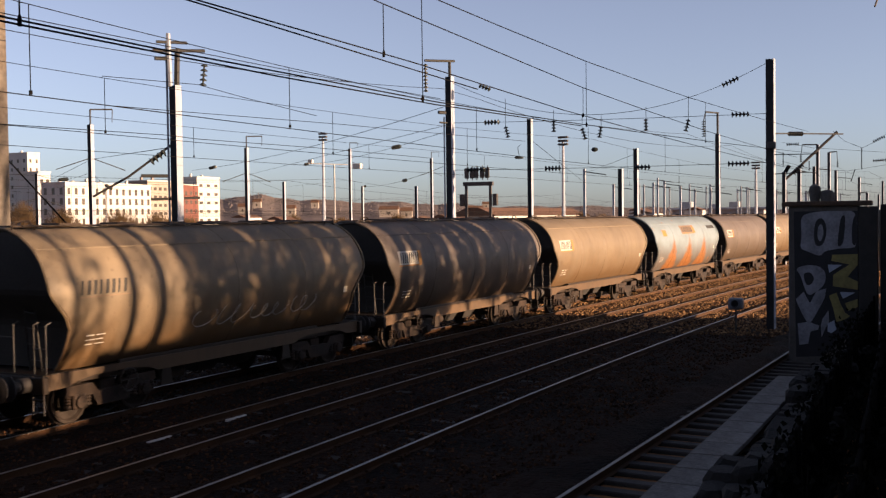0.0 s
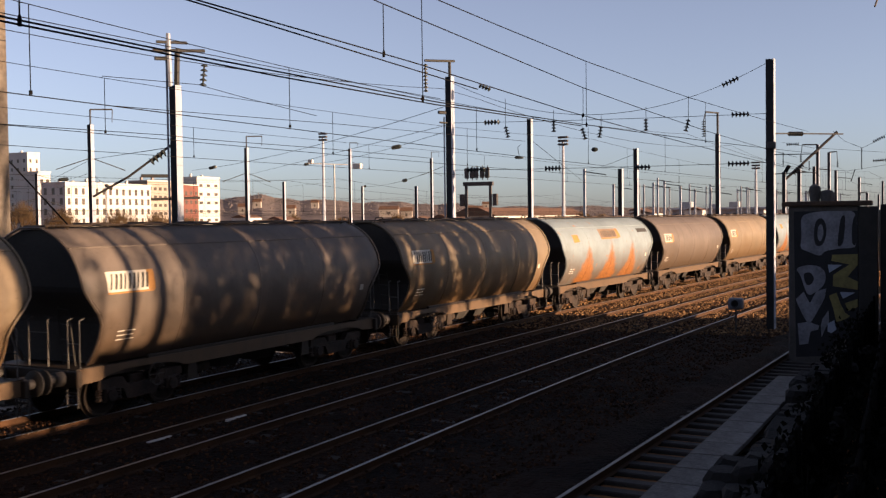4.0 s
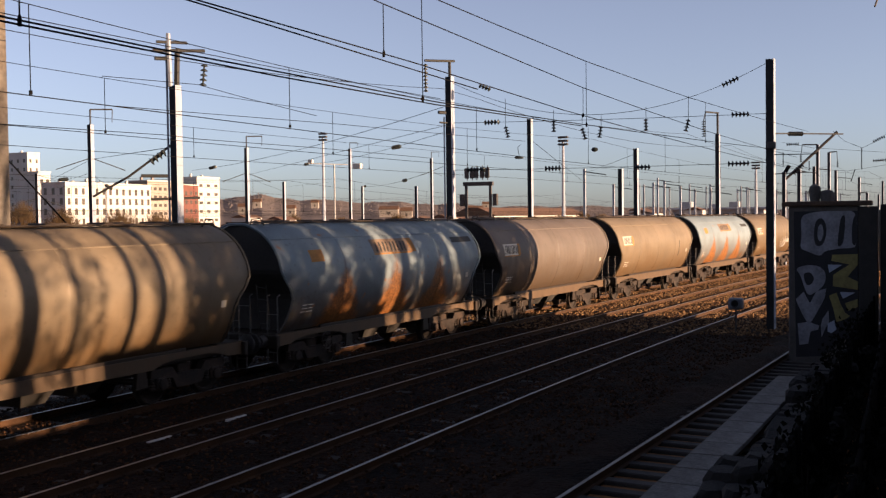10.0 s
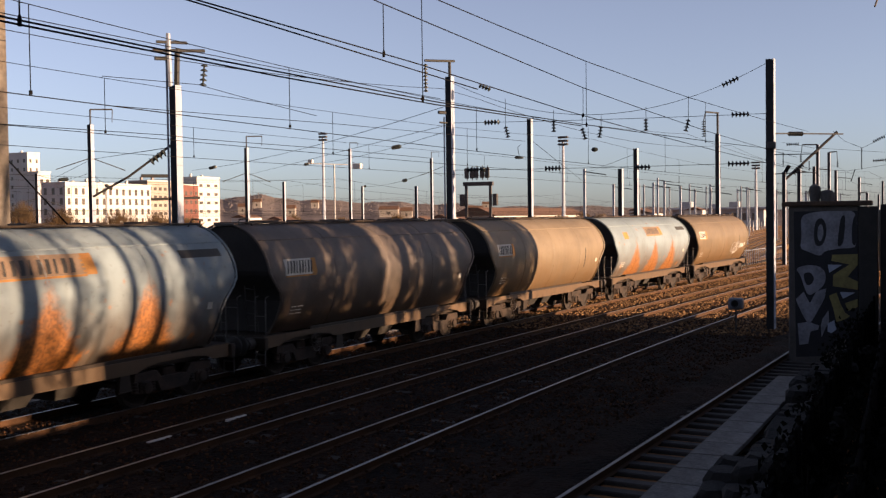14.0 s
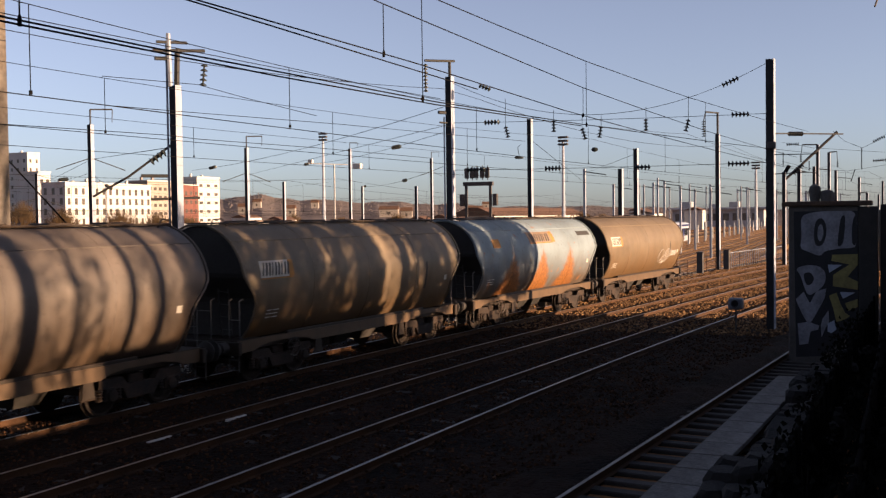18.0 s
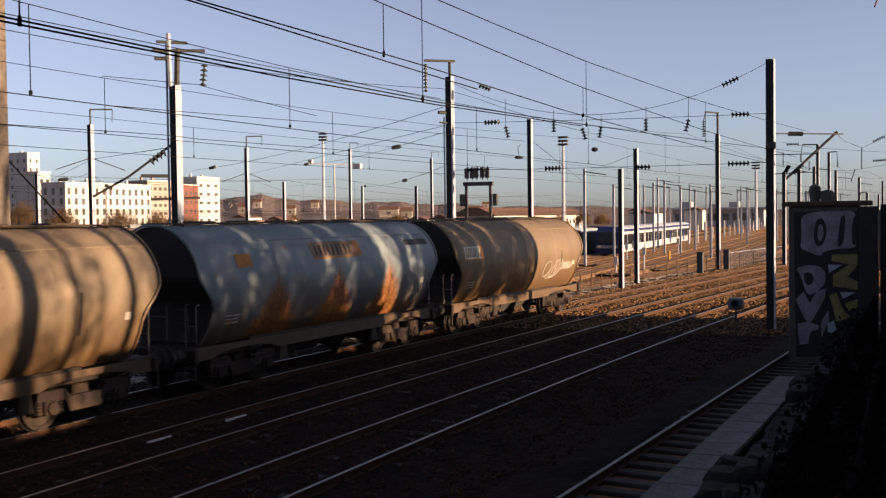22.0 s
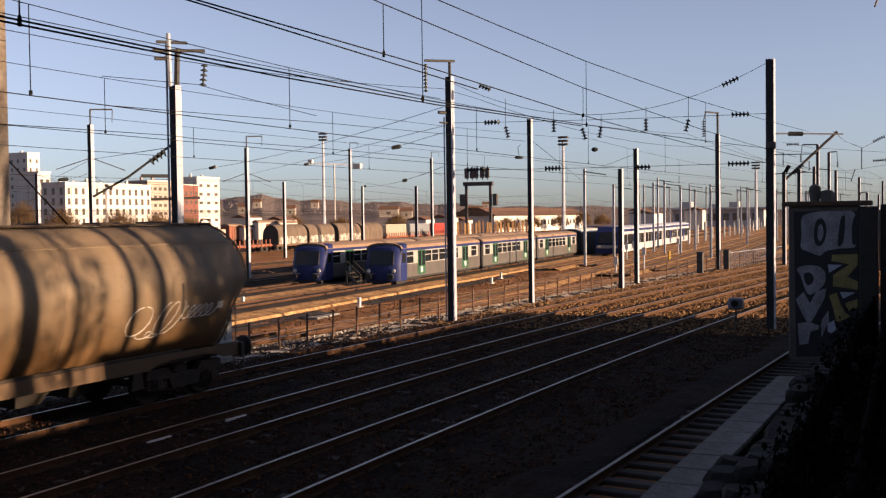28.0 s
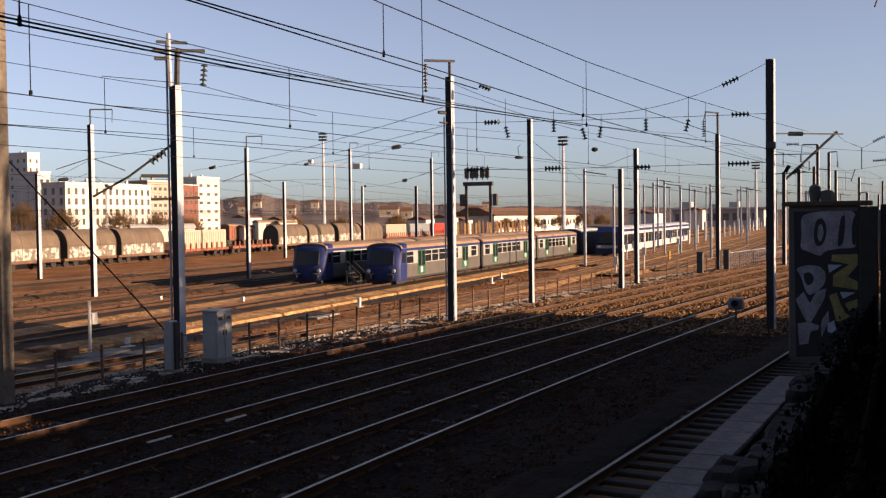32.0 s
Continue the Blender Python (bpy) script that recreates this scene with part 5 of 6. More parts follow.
# ---------------------------------------------------------------- the wall, bare trees and ivy-clad trees on the bank behind the camera, unseen shade casters
def bare_tree(x, y, z, h, seed, spread=1.0, label="bare winter tree with a grey trunk and fine twigs", twigs=7, bottom=0.32, stem=0.022):
    rnd = random.Random(seed)
    t = thing("bare_tree", label, "tree", "bare trees behind the wall", pose(x, y, z))
    bark = bpy.data.materials.get("grey_bark") or mat("grey_bark", (0.13, 0.11, 0.09), (0.06, 0.05, 0.042), 0.9, scale=3, fine=25, bump=0.6)
    tr, cr = Shape(), Shape()

    def grow(p, d, l, r, depth):
        q = p + d * l
        (tr if depth < 2 else cr).rod(p, q, r, 6 if depth < 2 else 4, r * 0.72)
        if depth > 4 or r < 0.006:
            return
        for i in range(3 if depth else twigs):
            a = rnd.uniform(0, 2 * math.pi)
            s = rnd.uniform(0.35, 0.85) * spread
            side = d.orthogonal().normalized()
            side.rotate(Matrix.Rotation(a, 3, d))
            nd = (d + side * s + Vector((0, 0, 0.15))).normalized()
            f = rnd.uniform(bottom, 1.0) if not depth else rnd.uniform(0.45, 1.0)
            grow(p + d * l * f, nd, l * rnd.uniform(0.5, 0.68) * (0.7 if not depth else 1), r * (0.42 if not depth else 0.6), depth + 1)
    grow(Vector((0, 0, -0.3)), Vector((rnd.uniform(-0.05, 0.05), 0, 1)).normalized(), h * 0.62, h * stem, 0)
    part("trunk", tr, bark, t)
    part("crown", cr, bark, t)
    return t


def sapling(x, y, z, h, seed):
    """A thin bare bush: a sheaf of fine stems with side twigs."""
    rnd = random.Random(seed)
    t = thing("bare_bush", "thin leafless bush on the bank behind the camera", "bush", "leafless bushes", pose(x, y, z))
    s, c = Shape(), Shape()
    for i in range(10):
        a, l = rnd.uniform(0, 6.28), h * rnd.uniform(0.7, 1.0)
        top = Vector((math.cos(a) * 1.1, math.sin(a) * 0.6, l))
        s.rod((math.cos(a) * 0.1, math.sin(a) * 0.1, -0.2), top, 0.022, 5, 0.006)
        for k in range(26):
            u = rnd.uniform(0.35, 1.0)
            p = top * u
            q = p + Vector((rnd.uniform(-0.7, 0.7), rnd.uniform(-0.4, 0.4), rnd.uniform(0.2, 0.7)))
            c.rod(p, q, 0.010, 4, 0.006)
    part("stem", s, bpy.data.materials["grey_bark"], t)
    part("crown", c, bpy.data.materials["grey_bark"], t)


def leafy_tree(x, y, z, z0, z1, rx, seed, n, gap=0.38):
    """An evergreen, ivy-clad tree: trunk, limbs and a ragged crown of many small leaf clumps between the heights z0 and z1."""
    rnd = random.Random(seed)
    t = thing("ivy_clad_tree", "dark ivy-clad tree on the bank behind the camera", "tree", "ivy-clad trees", pose(x, y, z))
    bark = bpy.data.materials["grey_bark"]
    leaf = bpy.data.materials.get("ivy_leaf") or mat("ivy_leaf", (0.06, 0.085, 0.035), (0.03, 0.045, 0.02), 0.6, scale=2, fine=12, bump=0.1)
    tr, cr = Shape().rod((0, 0, -0.3), (0, 0, z1 - 0.5), 0.16, 7, 0.04), Shape()
    for i in range(9):
        a, h = rnd.uniform(0, 6.28), rnd.uniform(z0 - 0.3, z1 - 1)
        tr.rod((0, 0, h), (math.cos(a) * rx * 0.8, math.sin(a) * rx * 0.8, h + 0.9), 0.05, 5, 0.015)
    part("trunk", tr, bark, t)
    k = 0
    while k < n:
        u, v, w = rnd.uniform(-1, 1), rnd.uniform(-1, 1), rnd.uniform(-1, 1)
        if abs(u) ** 2.6 + v * v + abs(w) ** 8 > 1:
            continue
        px, py, pz = u * rx, v * min(rx, 1.3), (z0 + z1) / 2 + w * (z1 - z0) / 2
        # boughs hang as leaning streaks, thick and thin by turns
        streak = noise.noise(((x + px + 0.25 * pz) * 2.1, (pz + z) * 0.4, 7.0)) + 0.5 * noise.noise(((x + px) * 5.0, (pz + z) * 1.3, 3.0))
        k += 1
        if rnd.random() > 0.62 + 1.5 * gap * -streak:
            continue
        s = rnd.uniform(0.05, 0.14)
        m = pose(px, py, pz, rnd.uniform(0, 360), rnd.uniform(0, 360), rnd.uniform(0, 360))
        b = len(cr.v)
        cr.v += [tuple(m @ Vector(q)) for q in ((-s, 0, 0), (0, -s * 0.6, 0.03), (s, 0, 0), (0, s * 0.6, 0.03))]
        cr.f.append((b, b + 1, b + 2, b + 3))
    part("crown", cr, leaf, t)
    return t


def shade_side():
    GREYBLOCK_ROOF = mat("grey_slate_roof", (0.13, 0.125, 0.13), (0.08, 0.078, 0.08), 0.8, scale=1.5, fine=10)
    pl = mat("plain_wall_render", (0.35, 0.33, 0.30), (0.27, 0.25, 0.23), 0.9, scale=0.5, fine=12)
    # unseen walls, added with tops stepped to place the shade edge
    w = thing("low_garden_wall", "plain unseen wall added behind the camera to cast shade", "wall", m=pose(0, 0, 2.5))
    part("wall", Shape().box(-30.0, 17.44, -4.19, -4.01, -0.4, 1.06), pl, w)
    g = thing("garden_wall", "plain unseen wall added behind the camera to cast shade", "wall", m=pose(0, 0, 2.5))
    part("wall", Shape().prism([(17.4, -0.4), (42.4, -0.4), (42.4, 0.98), (28.5, 0.98), (28.5, 2.4), (17.4, 2.4)], -4.2, -4.0), pl, g)
    for i, (x, y, h, n) in enumerate(((15.55, -6.0, 11.5, 5), (18.2, -6.2, 9.5, 4), (19.15, -6.0, 10.0, 4))):
        bare_tree(x, y, 2.5, h, 11 + i, 0.9, twigs=n, bottom=0.86, stem=(0.025, 0.015, 0.016)[i])
    # an unseen hedge-like row of ivy-clad trees set to dapple the train, some thick, some thin enough for the sun to
    # come through
    for i, (x, rx, thick, gap) in enumerate(((16.9, 0.9, 0.22, 1.0), (14.4, 0.9, 0.22, 1.0), (20.6, 0.6, 1.6, 0.6), (21.7, 1.1, 3.4, 0.3), (23.5, 0.95, 2.7, 0.7), (24.85, 0.75, 3.6, 0.3), (26.35, 0.95, 3.0, 0.7), (27.85, 0.75, 3.6, 0.3), (29.78, 0.28, 3.4, 0.4), (30.4, 0.45, 1.2, 0.9), (31.25, 0.5, 3.6, 0.4), (32.45, 0.9, 2.7, 0.7), (34.2, 1.2, 3.2, 0.6), (36.2, 1.15, 3.4, 0.6), (38.2, 1.2, 3.0, 0.6))):
        leafy_tree(x, -9.6 - 0.7 * (i % 3), 2.6, 2.75 if x > 28 else 2.0, 7.5, rx, 50 + i, int(thick * 2300 * rx), gap)
    # unseen bushes that dim the sun on the wagons
    for i, x in enumerate((13.6, 15.0, 16.4, 17.8, 19.7, 20.3, 20.9, 29.9, 23.5, 31.1, 28.6)):
        sapling(x, -9.0 - 0.6 * (i % 2), 2.55, 7.6, 31 + i)
    # unseen hedge, added to blur the shade edge on the ballast
    hd = thing("ragged_hedge", "ragged unseen hedge added to soften the wall's shade edge", "hedge", m=pose(0, -4.35, 2.5))
    rq, lf, sh = random.Random(61), Shape(), Shape()
    for i in range(40):
        x = rq.uniform(28.6, 42.6)
        sh.rod((x, 0, -0.3), (x + rq.uniform(-0.3, 0.3), rq.uniform(-0.1, 0.1), 1.0 + rq.uniform(0.1, 0.7)), 0.015, 4, 0.005)
    for i in range(3200):
        x = rq.uniform(28.6, 42.8)
        z = 0.85 + min(rq.expovariate(1 / 0.20), 0.9) * (0.8 + 0.5 * noise.noise((x * 0.8, 0, 4)))
        k, m = rq.uniform(0.04, 0.10), pose(x, rq.uniform(-0.25, 0.25), z, rq.uniform(0, 360), rq.uniform(0, 360), rq.uniform(0, 360))
        b = len(lf.v)
        lf.v += [tuple(m @ Vector(q)) for q in ((-k, 0, 0), (0, -k * 0.6, 0.02), (k, 0, 0), (0, k * 0.6, 0.02))]
        lf.f.append((b, b + 1, b + 2, b + 3))
    part("stem", sh, bpy.data.materials["grey_bark"], hd)
    part("crown", lf, bpy.data.materials["ivy_leaf"], hd)
    # unseen house, added only to cut skylight on the near ground
    hs = thing("corner_house", "plain unseen house added to block skylight", "house", m=pose(0, 0, 2.5))
    part("wall", Shape().box(-42.0, 8.5, -18.0, -7.5, -0.4, 11.5), pl, hs)
    part("roof", Shape().prism([(-42.6, 11.5), (9.1, 11.5), (9.1, 11.8), (6.0, 15.0), (-39.0, 15.0), (-42.6, 11.8)], -18.5, -7.0), GREYBLOCK_ROOF, hs)
    t = bare_tree(13.2, -1.7, 2.5, 7.0, 77, 0.8, "bare tree whose twigs reach over the bank", 4, 0.8)
    br = Shape().line([(0, 0, 3.0), (-0.5, 0.8, 3.75), (-1.1, 1.72, 4.2)], 0.02, 5)
    br.line([(-1.1, 1.72, 4.2), (-2.6, 1.8, 3.95), (-4.2, 1.86, 3.4)], 0.008, 4)
    br.line([(-3.6, 1.84, 3.6), (-4.15, 1.95, 3.55)], 0.005, 4)
    br.line([(-1.05, 1.65, 4.17), (-1.25, 1.86, 4.15)], 0.012, 4).line([(-1.0, 1.6, 4.13), (-1.2, 1.95, 4.3)], 0.01, 4)
    part("branch", br, bpy.data.materials["grey_bark"], t)


# ---------------------------------------------------------------- parked trains in the yard
def bodyshell(l, w, z0, z1, roof, n=6, x0=0.0):
    """A coach shell: sides and a gently curved roof."""
    prof = [(-w / 2, z0), (-w / 2, z1)]
    for i in range(1, n):
        a = math.pi * i / n
        prof.append((-w / 2 * math.cos(a), z1 + roof * math.sin(a)))
    prof += [(w / 2, z1), (w / 2, z0)]
    s = Shape()
    k = len(prof)
    for x in (x0, x0 + l):
        s.v += [(x, y, z) for y, z in prof]
    s.f += [(i, (i + 1) % k, k + (i + 1) % k, k + i) for i in range(k)]
    s.f += [tuple(range(k)), tuple(range(2 * k - 1, k - 1, -1))]
    return s


def roofshell(l, w, z1, roof, n=8, x0=0.0, over=0.03):
    prof = [(-w / 2 - over, z1 - 0.05)]
    for i in range(1, n):
        a = math.pi * i / n
        prof.append((-(w / 2 + over) * math.cos(a), z1 + roof * math.sin(a) + 0.02))
    prof += [(w / 2 + over, z1 - 0.05)]
    s = Shape()
    k = len(prof)
    for x in (x0, x0 + l):
        s.v += [(x, y, z) for y, z in prof]
    s.f += [(i, (i + 1) % k, k + (i + 1) % k, k + i) for i in range(k)]
    s.f += [tuple(range(k)), tuple(range(2 * k - 1, k - 1, -1))]
    return s


GREYSIDE = mat("charcoal_grey_side", (0.115, 0.105, 0.098), (0.075, 0.069, 0.064), 0.5, scale=1, fine=14, bump=0.05)
WHITEBAND = mat("white_window_band", (0.42, 0.41, 0.39), (0.30, 0.29, 0.28), 0.5, scale=1, fine=14, bump=0.05)
BLUEPAINT = mat("deep_blue_paint", (0.015, 0.028, 0.135), (0.009, 0.017, 0.085), 0.55, scale=1, fine=14, bump=0.03, spec=0.2)
GREENDOOR = mat("green_door_paint", (0.022, 0.12, 0.062), (0.015, 0.075, 0.04), 0.45, scale=1, fine=14, bump=0.03)
ROOFTAN = mat("dusty_tan_roof", (0.32, 0.215, 0.145), (0.22, 0.145, 0.10), 0.9, scale=0.8, fine=8, bump=0.1)
WINDOW = mat("dark_train_glass", (0.02, 0.024, 0.03), (0.012, 0.014, 0.018), 0.12, scale=2, fine=10, bump=0, spec=0.3)
LAMPGLASS = mat("pale_lamp_glass", (0.55, 0.55, 0.52), (0.4, 0.4, 0.38), 0.2, scale=4, fine=20, bump=0)


def coach_bogie(c, x, z):
    s = Shape()
    s.box(x - 1.5, x + 1.5, -1.15, 1.15, z + 0.35, z + 0.75, cut=0.06)
    b = part("bogie", s, BLACK, c)
    for a in (-1.1, 1.1):
        w = Shape().turn((x + a, -0.85, z + 0.42), (0, 1, 0), [(0, 0.42), (0.12, 0.42), (0.12, 0.1), (1.58, 0.1), (1.58, 0.42), (1.7, 0.42)], 14)
        part("wheelset", w, BLACK, b)


def suburban_coach(x, y, a, l, cab, label):
    c = thing("suburban_coach", label, "railway coach", "parked suburban coaches", pose(x, y, YZ, 0, 0, a))
    z0, z1, w = 0.75, 2.95, 2.78
    part("body", bodyshell(l, w, z0, z1, 0.35), GREYSIDE, c)
    part("roof", roofshell(l, w, z1, 0.36), ROOFTAN, c, "dusty tan roof")
    part("cant_rail_stripe", Shape().box(0.02, l - 0.02, -w / 2 - 0.012, -w / 2, 2.72, 2.9), BLUEPAINT, c)
    part("window_band", Shape().box(0.5, l - 0.5, -w / 2 - 0.008, -w / 2, 1.72, 2.70), WHITEBAND, c)
    for dx in (l * 0.22, l * 0.78):
        d = part("door", Shape().box(dx - 0.75, dx + 0.75, -w / 2 - 0.03, -w / 2 - 0.009, 0.85, 2.7, cut=0.01), GREENDOOR, c)
        for k in (-0.37, 0.37):
            part("door_window", Shape().box(dx + k - 0.26, dx + k + 0.26, -w / 2 - 0.04, -w / 2 - 0.031, 1.5, 2.6), WINDOW, d)
        part("door_mark", Shape().box(dx - 0.2, dx + 0.2, -w / 2 - 0.036, -w / 2 - 0.031, 1.0, 1.4), WHITEPAINT, d)
    xs = [1.6] + [l * 0.22 + 1.35 + i * 1.5 for i in range(int((l * 0.56 - 2.0) / 1.5))] + [l - 1.6]
    for wx in xs:
        p = part("window", Shape().box(wx - 0.64, wx + 0.64, -w / 2 - 0.016, -w / 2 - 0.009, 1.78, 2.62), WINDOW, c)
        part("window_bar", Shape().box(wx - 0.64, wx + 0.64, -w / 2 - 0.03, -w / 2 - 0.017, 2.28, 2.33), WHITEBAND, p)
    part("sole_bar", Shape().box(0.1, l - 0.1, -w / 2 + 0.03, w / 2 - 0.03, 0.6, 0.76), BLACK, c)
    for bx in (3.0, l - 3.0):
        coach_bogie(c, bx, RT * 0.8)
    if cab:
        # the raked blue cab with its windscreen, lamps and buffers
        pr = [(-0.55, 0.55), (-0.62, 1.6), (-0.25, 2.95), (0.1, 3.22), (1.0, 3.30), (1.0, 0.55)]
        rings = []
        for u in (-1.0, -0.97, -0.88, -0.7, -0.4, 0.0, 0.4, 0.7, 0.88, 0.97, 1.0):
            back = 0.42 * abs(u) ** 5
            rings.append([(x_ + (back if x_ < 0.9 else 0.0), u * (w / 2 + 0.02), z_ - (0.10 * abs(u) ** 6 if z_ > 2.9 else 0.0)) for x_, z_ in pr])
        f = part("cab_front", Shape().loft(rings), BLUEPAINT, c, "deep blue driving cab", smooth=True)
        ws = Shape().quadbox([(-0.615, -1.0, 1.72), (-0.615, 1.0, 1.72), (-0.3, 1.05, 1.72), (-0.3, -1.05, 1.72), (-0.34, -0.95, 2.75), (-0.34, 0.95, 2.75), (0.0, 0.95, 2.75), (0.0, -0.95, 2.75)])
        part("windscreen", ws, WINDOW, f)
        for y0 in (-1.0, 1.0):
            part("headlight", Shape().turn((-0.5, y0, 1.28), (-1, 0, 0), [(0, 0.15), (0.10, 0.14), (0.12, 0.0)], 12), LAMPGLASS, f)
            part("buffer", Shape().turn((-0.5, y0 * 0.88, 0.85), (-1, 0, 0), [(0, 0.12), (0.4, 0.12), (0.41, 0.24), (0.46, 0.24)], 12), BLACK, f)
            part("lamp_bar", Shape().box(-0.63, -0.57, y0 * 0.85 - 0.3, y0 * 0.85 + 0.3, 1.02, 1.08), WHITEBAND, f)
        part("skirt", Shape().box(-0.5, 0.9, -1.25, 1.25, 0.3, 0.56, cut=0.05), BLACK, f)
        part("cab_side_window", Shape().box(0.15, 0.75, -w / 2 - 0.034, -w / 2 - 0.021, 1.85, 2.55), WINDOW, f)
    return c


def railcar(x, y, a):
    c = thing("regional_railcar", "white and blue regional railcar with a dark cab", "train", m=pose(x, y, YZ, 0, 0, a))
    w = 2.9
    pw = mat("white_silver_side", (0.66, 0.67, 0.70), (0.52, 0.53, 0.56), 0.35, 0.1, scale=1, fine=14, bump=0.03)
    for i in range(4):
        x0 = 2.6 + i * 15.6
        b = part("car_body", bodyshell(15.2, w, 0.55, 3.3, 0.4, x0=x0), pw, c)
        part("roof", roofshell(15.2, w, 3.3, 0.5, x0=x0), pw, b, "pale roof")
        part("roof_stripe", Shape().box(x0 + 0.1, x0 + 15.1, -w / 2 - 0.045, -w / 2 - 0.032, 3.1, 3.42), BLUEPAINT, b, "deep blue stripe")
        for k in range(6):
            part("window", Shape().box(x0 + 0.55 + k * 2.4, x0 + 2.75 + k * 2.4, -w / 2 - 0.012, -w / 2, 1.45, 2.75), WINDOW, b)
        part("door", Shape().box(x0 + 6.9, x0 + 8.3, -w / 2 - 0.03, -w / 2 - 0.013, 0.7, 2.75), BLUEPAINT, b)
        coach_bogie(b, x0 + 0.2, 0.1)
    pr = [(0.0, 0.5), (-0.05, 1.5), (0.9, 3.1), (1.7, 3.7), (2.6, 3.8), (2.6, 0.5)]
    f = part("cab_front", Shape().prism(pr, -w / 2, w / 2), BLUEPAINT, c, "dark blue raked cab")
    part("windscreen", Shape().quadbox([(-0.04, -1.2, 1.75), (-0.04, 1.2, 1.75), (0.1, 1.2, 1.6), (0.1, -1.2, 1.6), (0.85, -1.1, 3.1), (0.85, 1.1, 3.1), (1.0, 1.1, 3.0), (1.0, -1.1, 3.0)]), WINDOW, f)
    part("front_band", Shape().box(-0.08, 0.0, -1.3, 1.3, 1.15, 1.5), WHITEBAND, f)
    for y0 in (-0.95, 0.95):
        part("headlight", Shape().turn((-0.08, y0, 1.32), (-1, 0, 0), [(0, 0.15), (0.04, 0.14), (0.05, 0.0)], 10), LAMPGLASS, f)


TARP = mat("faded_beige_tarpaulin", (0.17, 0.125, 0.09), (0.085, 0.062, 0.046), 0.8, scale=0.6, fine=6, bump=0.1)
GRAFF = mat("white_graffiti_band", (0.46, 0.46, 0.43), (0.15, 0.125, 0.10), 0.8, scale=1.2, fine=3.0, bump=0.0, lo=0.46, hi=0.54)
REDBROWN = mat("red_brown_wagon", (0.34, 0.11, 0.06), (0.15, 0.05, 0.03), 0.8, scale=1, fine=10)


def fy(x):
    return 85.0 + 0.12 * (x - 82.0)


def hooded_wagon(x, l, graffiti=True):
    o = thing("hooded_freight_wagon", "beige hooded freight wagon with graffiti along its foot", "railway wagon", "parked hooded wagons", pose(x, fy(x), YZ, 0, 0, 6.84))
    prof = [(-1.4, 1.1), (-1.42, 2.6)] + [(-1.42 * math.cos(radians(a)), 2.6 + 1.75 * math.sin(radians(a))) for a in (15, 30, 45, 60, 75, 90, 105, 120, 135, 150, 165)] + [(1.42, 2.6), (1.4, 1.1)]
    s = Shape()
    k = len(prof)
    for a in (0.0, l):
        s.v += [(a, y, z) for y, z in prof]
    s.f += [(i, (i + 1) % k, k + (i + 1) % k, k + i) for i in range(k)]
    hood = part("hood", s, TARP, o)
    for s_ in (0, 1):
        ee = Shape().prism([(y * 0.985, 0.985 * z) for y, z in prof], -0.03, 0.03, pose(0 if not s_ else l, 0, 0, 0, 0, 90))
        part("end_wall", ee, BLACK, o)
    for a in (l * 0.33, l * 0.66):
        r = Shape().line([(a, y * 1.01, z) for y, z in prof], 0.05, 5)
        part("hoop", r, TARP, hood)
    if graffiti:
        part("graffiti", Shape().box(0.3, l - 0.3, -1.445, -1.425, 1.2, 2.4), GRAFF, hood)
    part("frame", Shape().box(-0.3, l + 0.3, -1.25, 1.25, 0.85, 1.12, cut=0.03), RUSTBROWN, o)
    for a in (l * 0.14, l * 0.86):
        for d in (-0.85, 0.85):
            w = Shape().turn((a + d, -0.85, 0.58), (0, 1, 0), [(0, 0.44), (0.12, 0.44), (0.12, 0.1), (1.58, 0.1), (1.58, 0.44), (1.7, 0.44)], 14)
            part("wheelset", w, BLACK, o)


def flat_wagon(x, l, load=None):
    o = thing("flat_wagon", "red-brown flat wagon with low stakes", "railway wagon", "parked flat wagons", pose(x, fy(x), YZ, 0, 0, 6.84))
    part("deck", Shape().box(0, l, -1.35, 1.35, 1.0, 1.35, cut=0.03), REDBROWN, o)
    for i in range(int(l / 1.4)):
        part("stake", Shape().box(0.4 + i * 1.4, 0.62 + i * 1.4, -1.42, -1.3, 0.9, 2.1), REDBROWN, o)
    for a in (l * 0.14, l * 0.86):
        for d in (-0.85, 0.85):
            part("wheelset", Shape().turn((a + d, -0.85, 0.58), (0, 1, 0), [(0, 0.44), (0.12, 0.44), (0.12, 0.1), (1.58, 0.1), (1.58, 0.44), (1.7, 0.44)], 12), BLACK, o)
    if load:
        b = thing("freight_container", load[2], "container", m=pose(x + load[0], fy(x + load[0]), YZ + 1.35, 0, 0, 6.84))
        s = Shape().box(0, load[1], -1.2, 1.2, 0, 2.5, cut=0.04)
        for i in range(int(load[1] / 0.5)):
            s.box(0.15 + i * 0.5, 0.35 + i * 0.5, -1.25, -1.2, 0.15, 2.35)
        part("shell", s, load[3], b)


def mound(c, x0, x1, prof, m, label, fn=None, seed=0):
    """A ballast bed with uneven shoulders along a yard track."""
    xs, x = [], x0
    while x < x1:
        xs.append(x)
        x += 1.0 if x < 130 else 8.0
    fn = fn or (lambda q: yard_y(q, c))
    rows = []
    for x in xs:
        rows.append([(x, fn(x) + d + 0.07 * noise.noise((x * 0.5, d, seed)), YZ + z + (0.02 * noise.noise((x * 1.3, d * 2, seed + 3)) if z > 0 else 0.0)) for d, z in prof])
    tagged(part("track_bed", Shape().sheet(rows), m), label, "track bed", kind="structure")


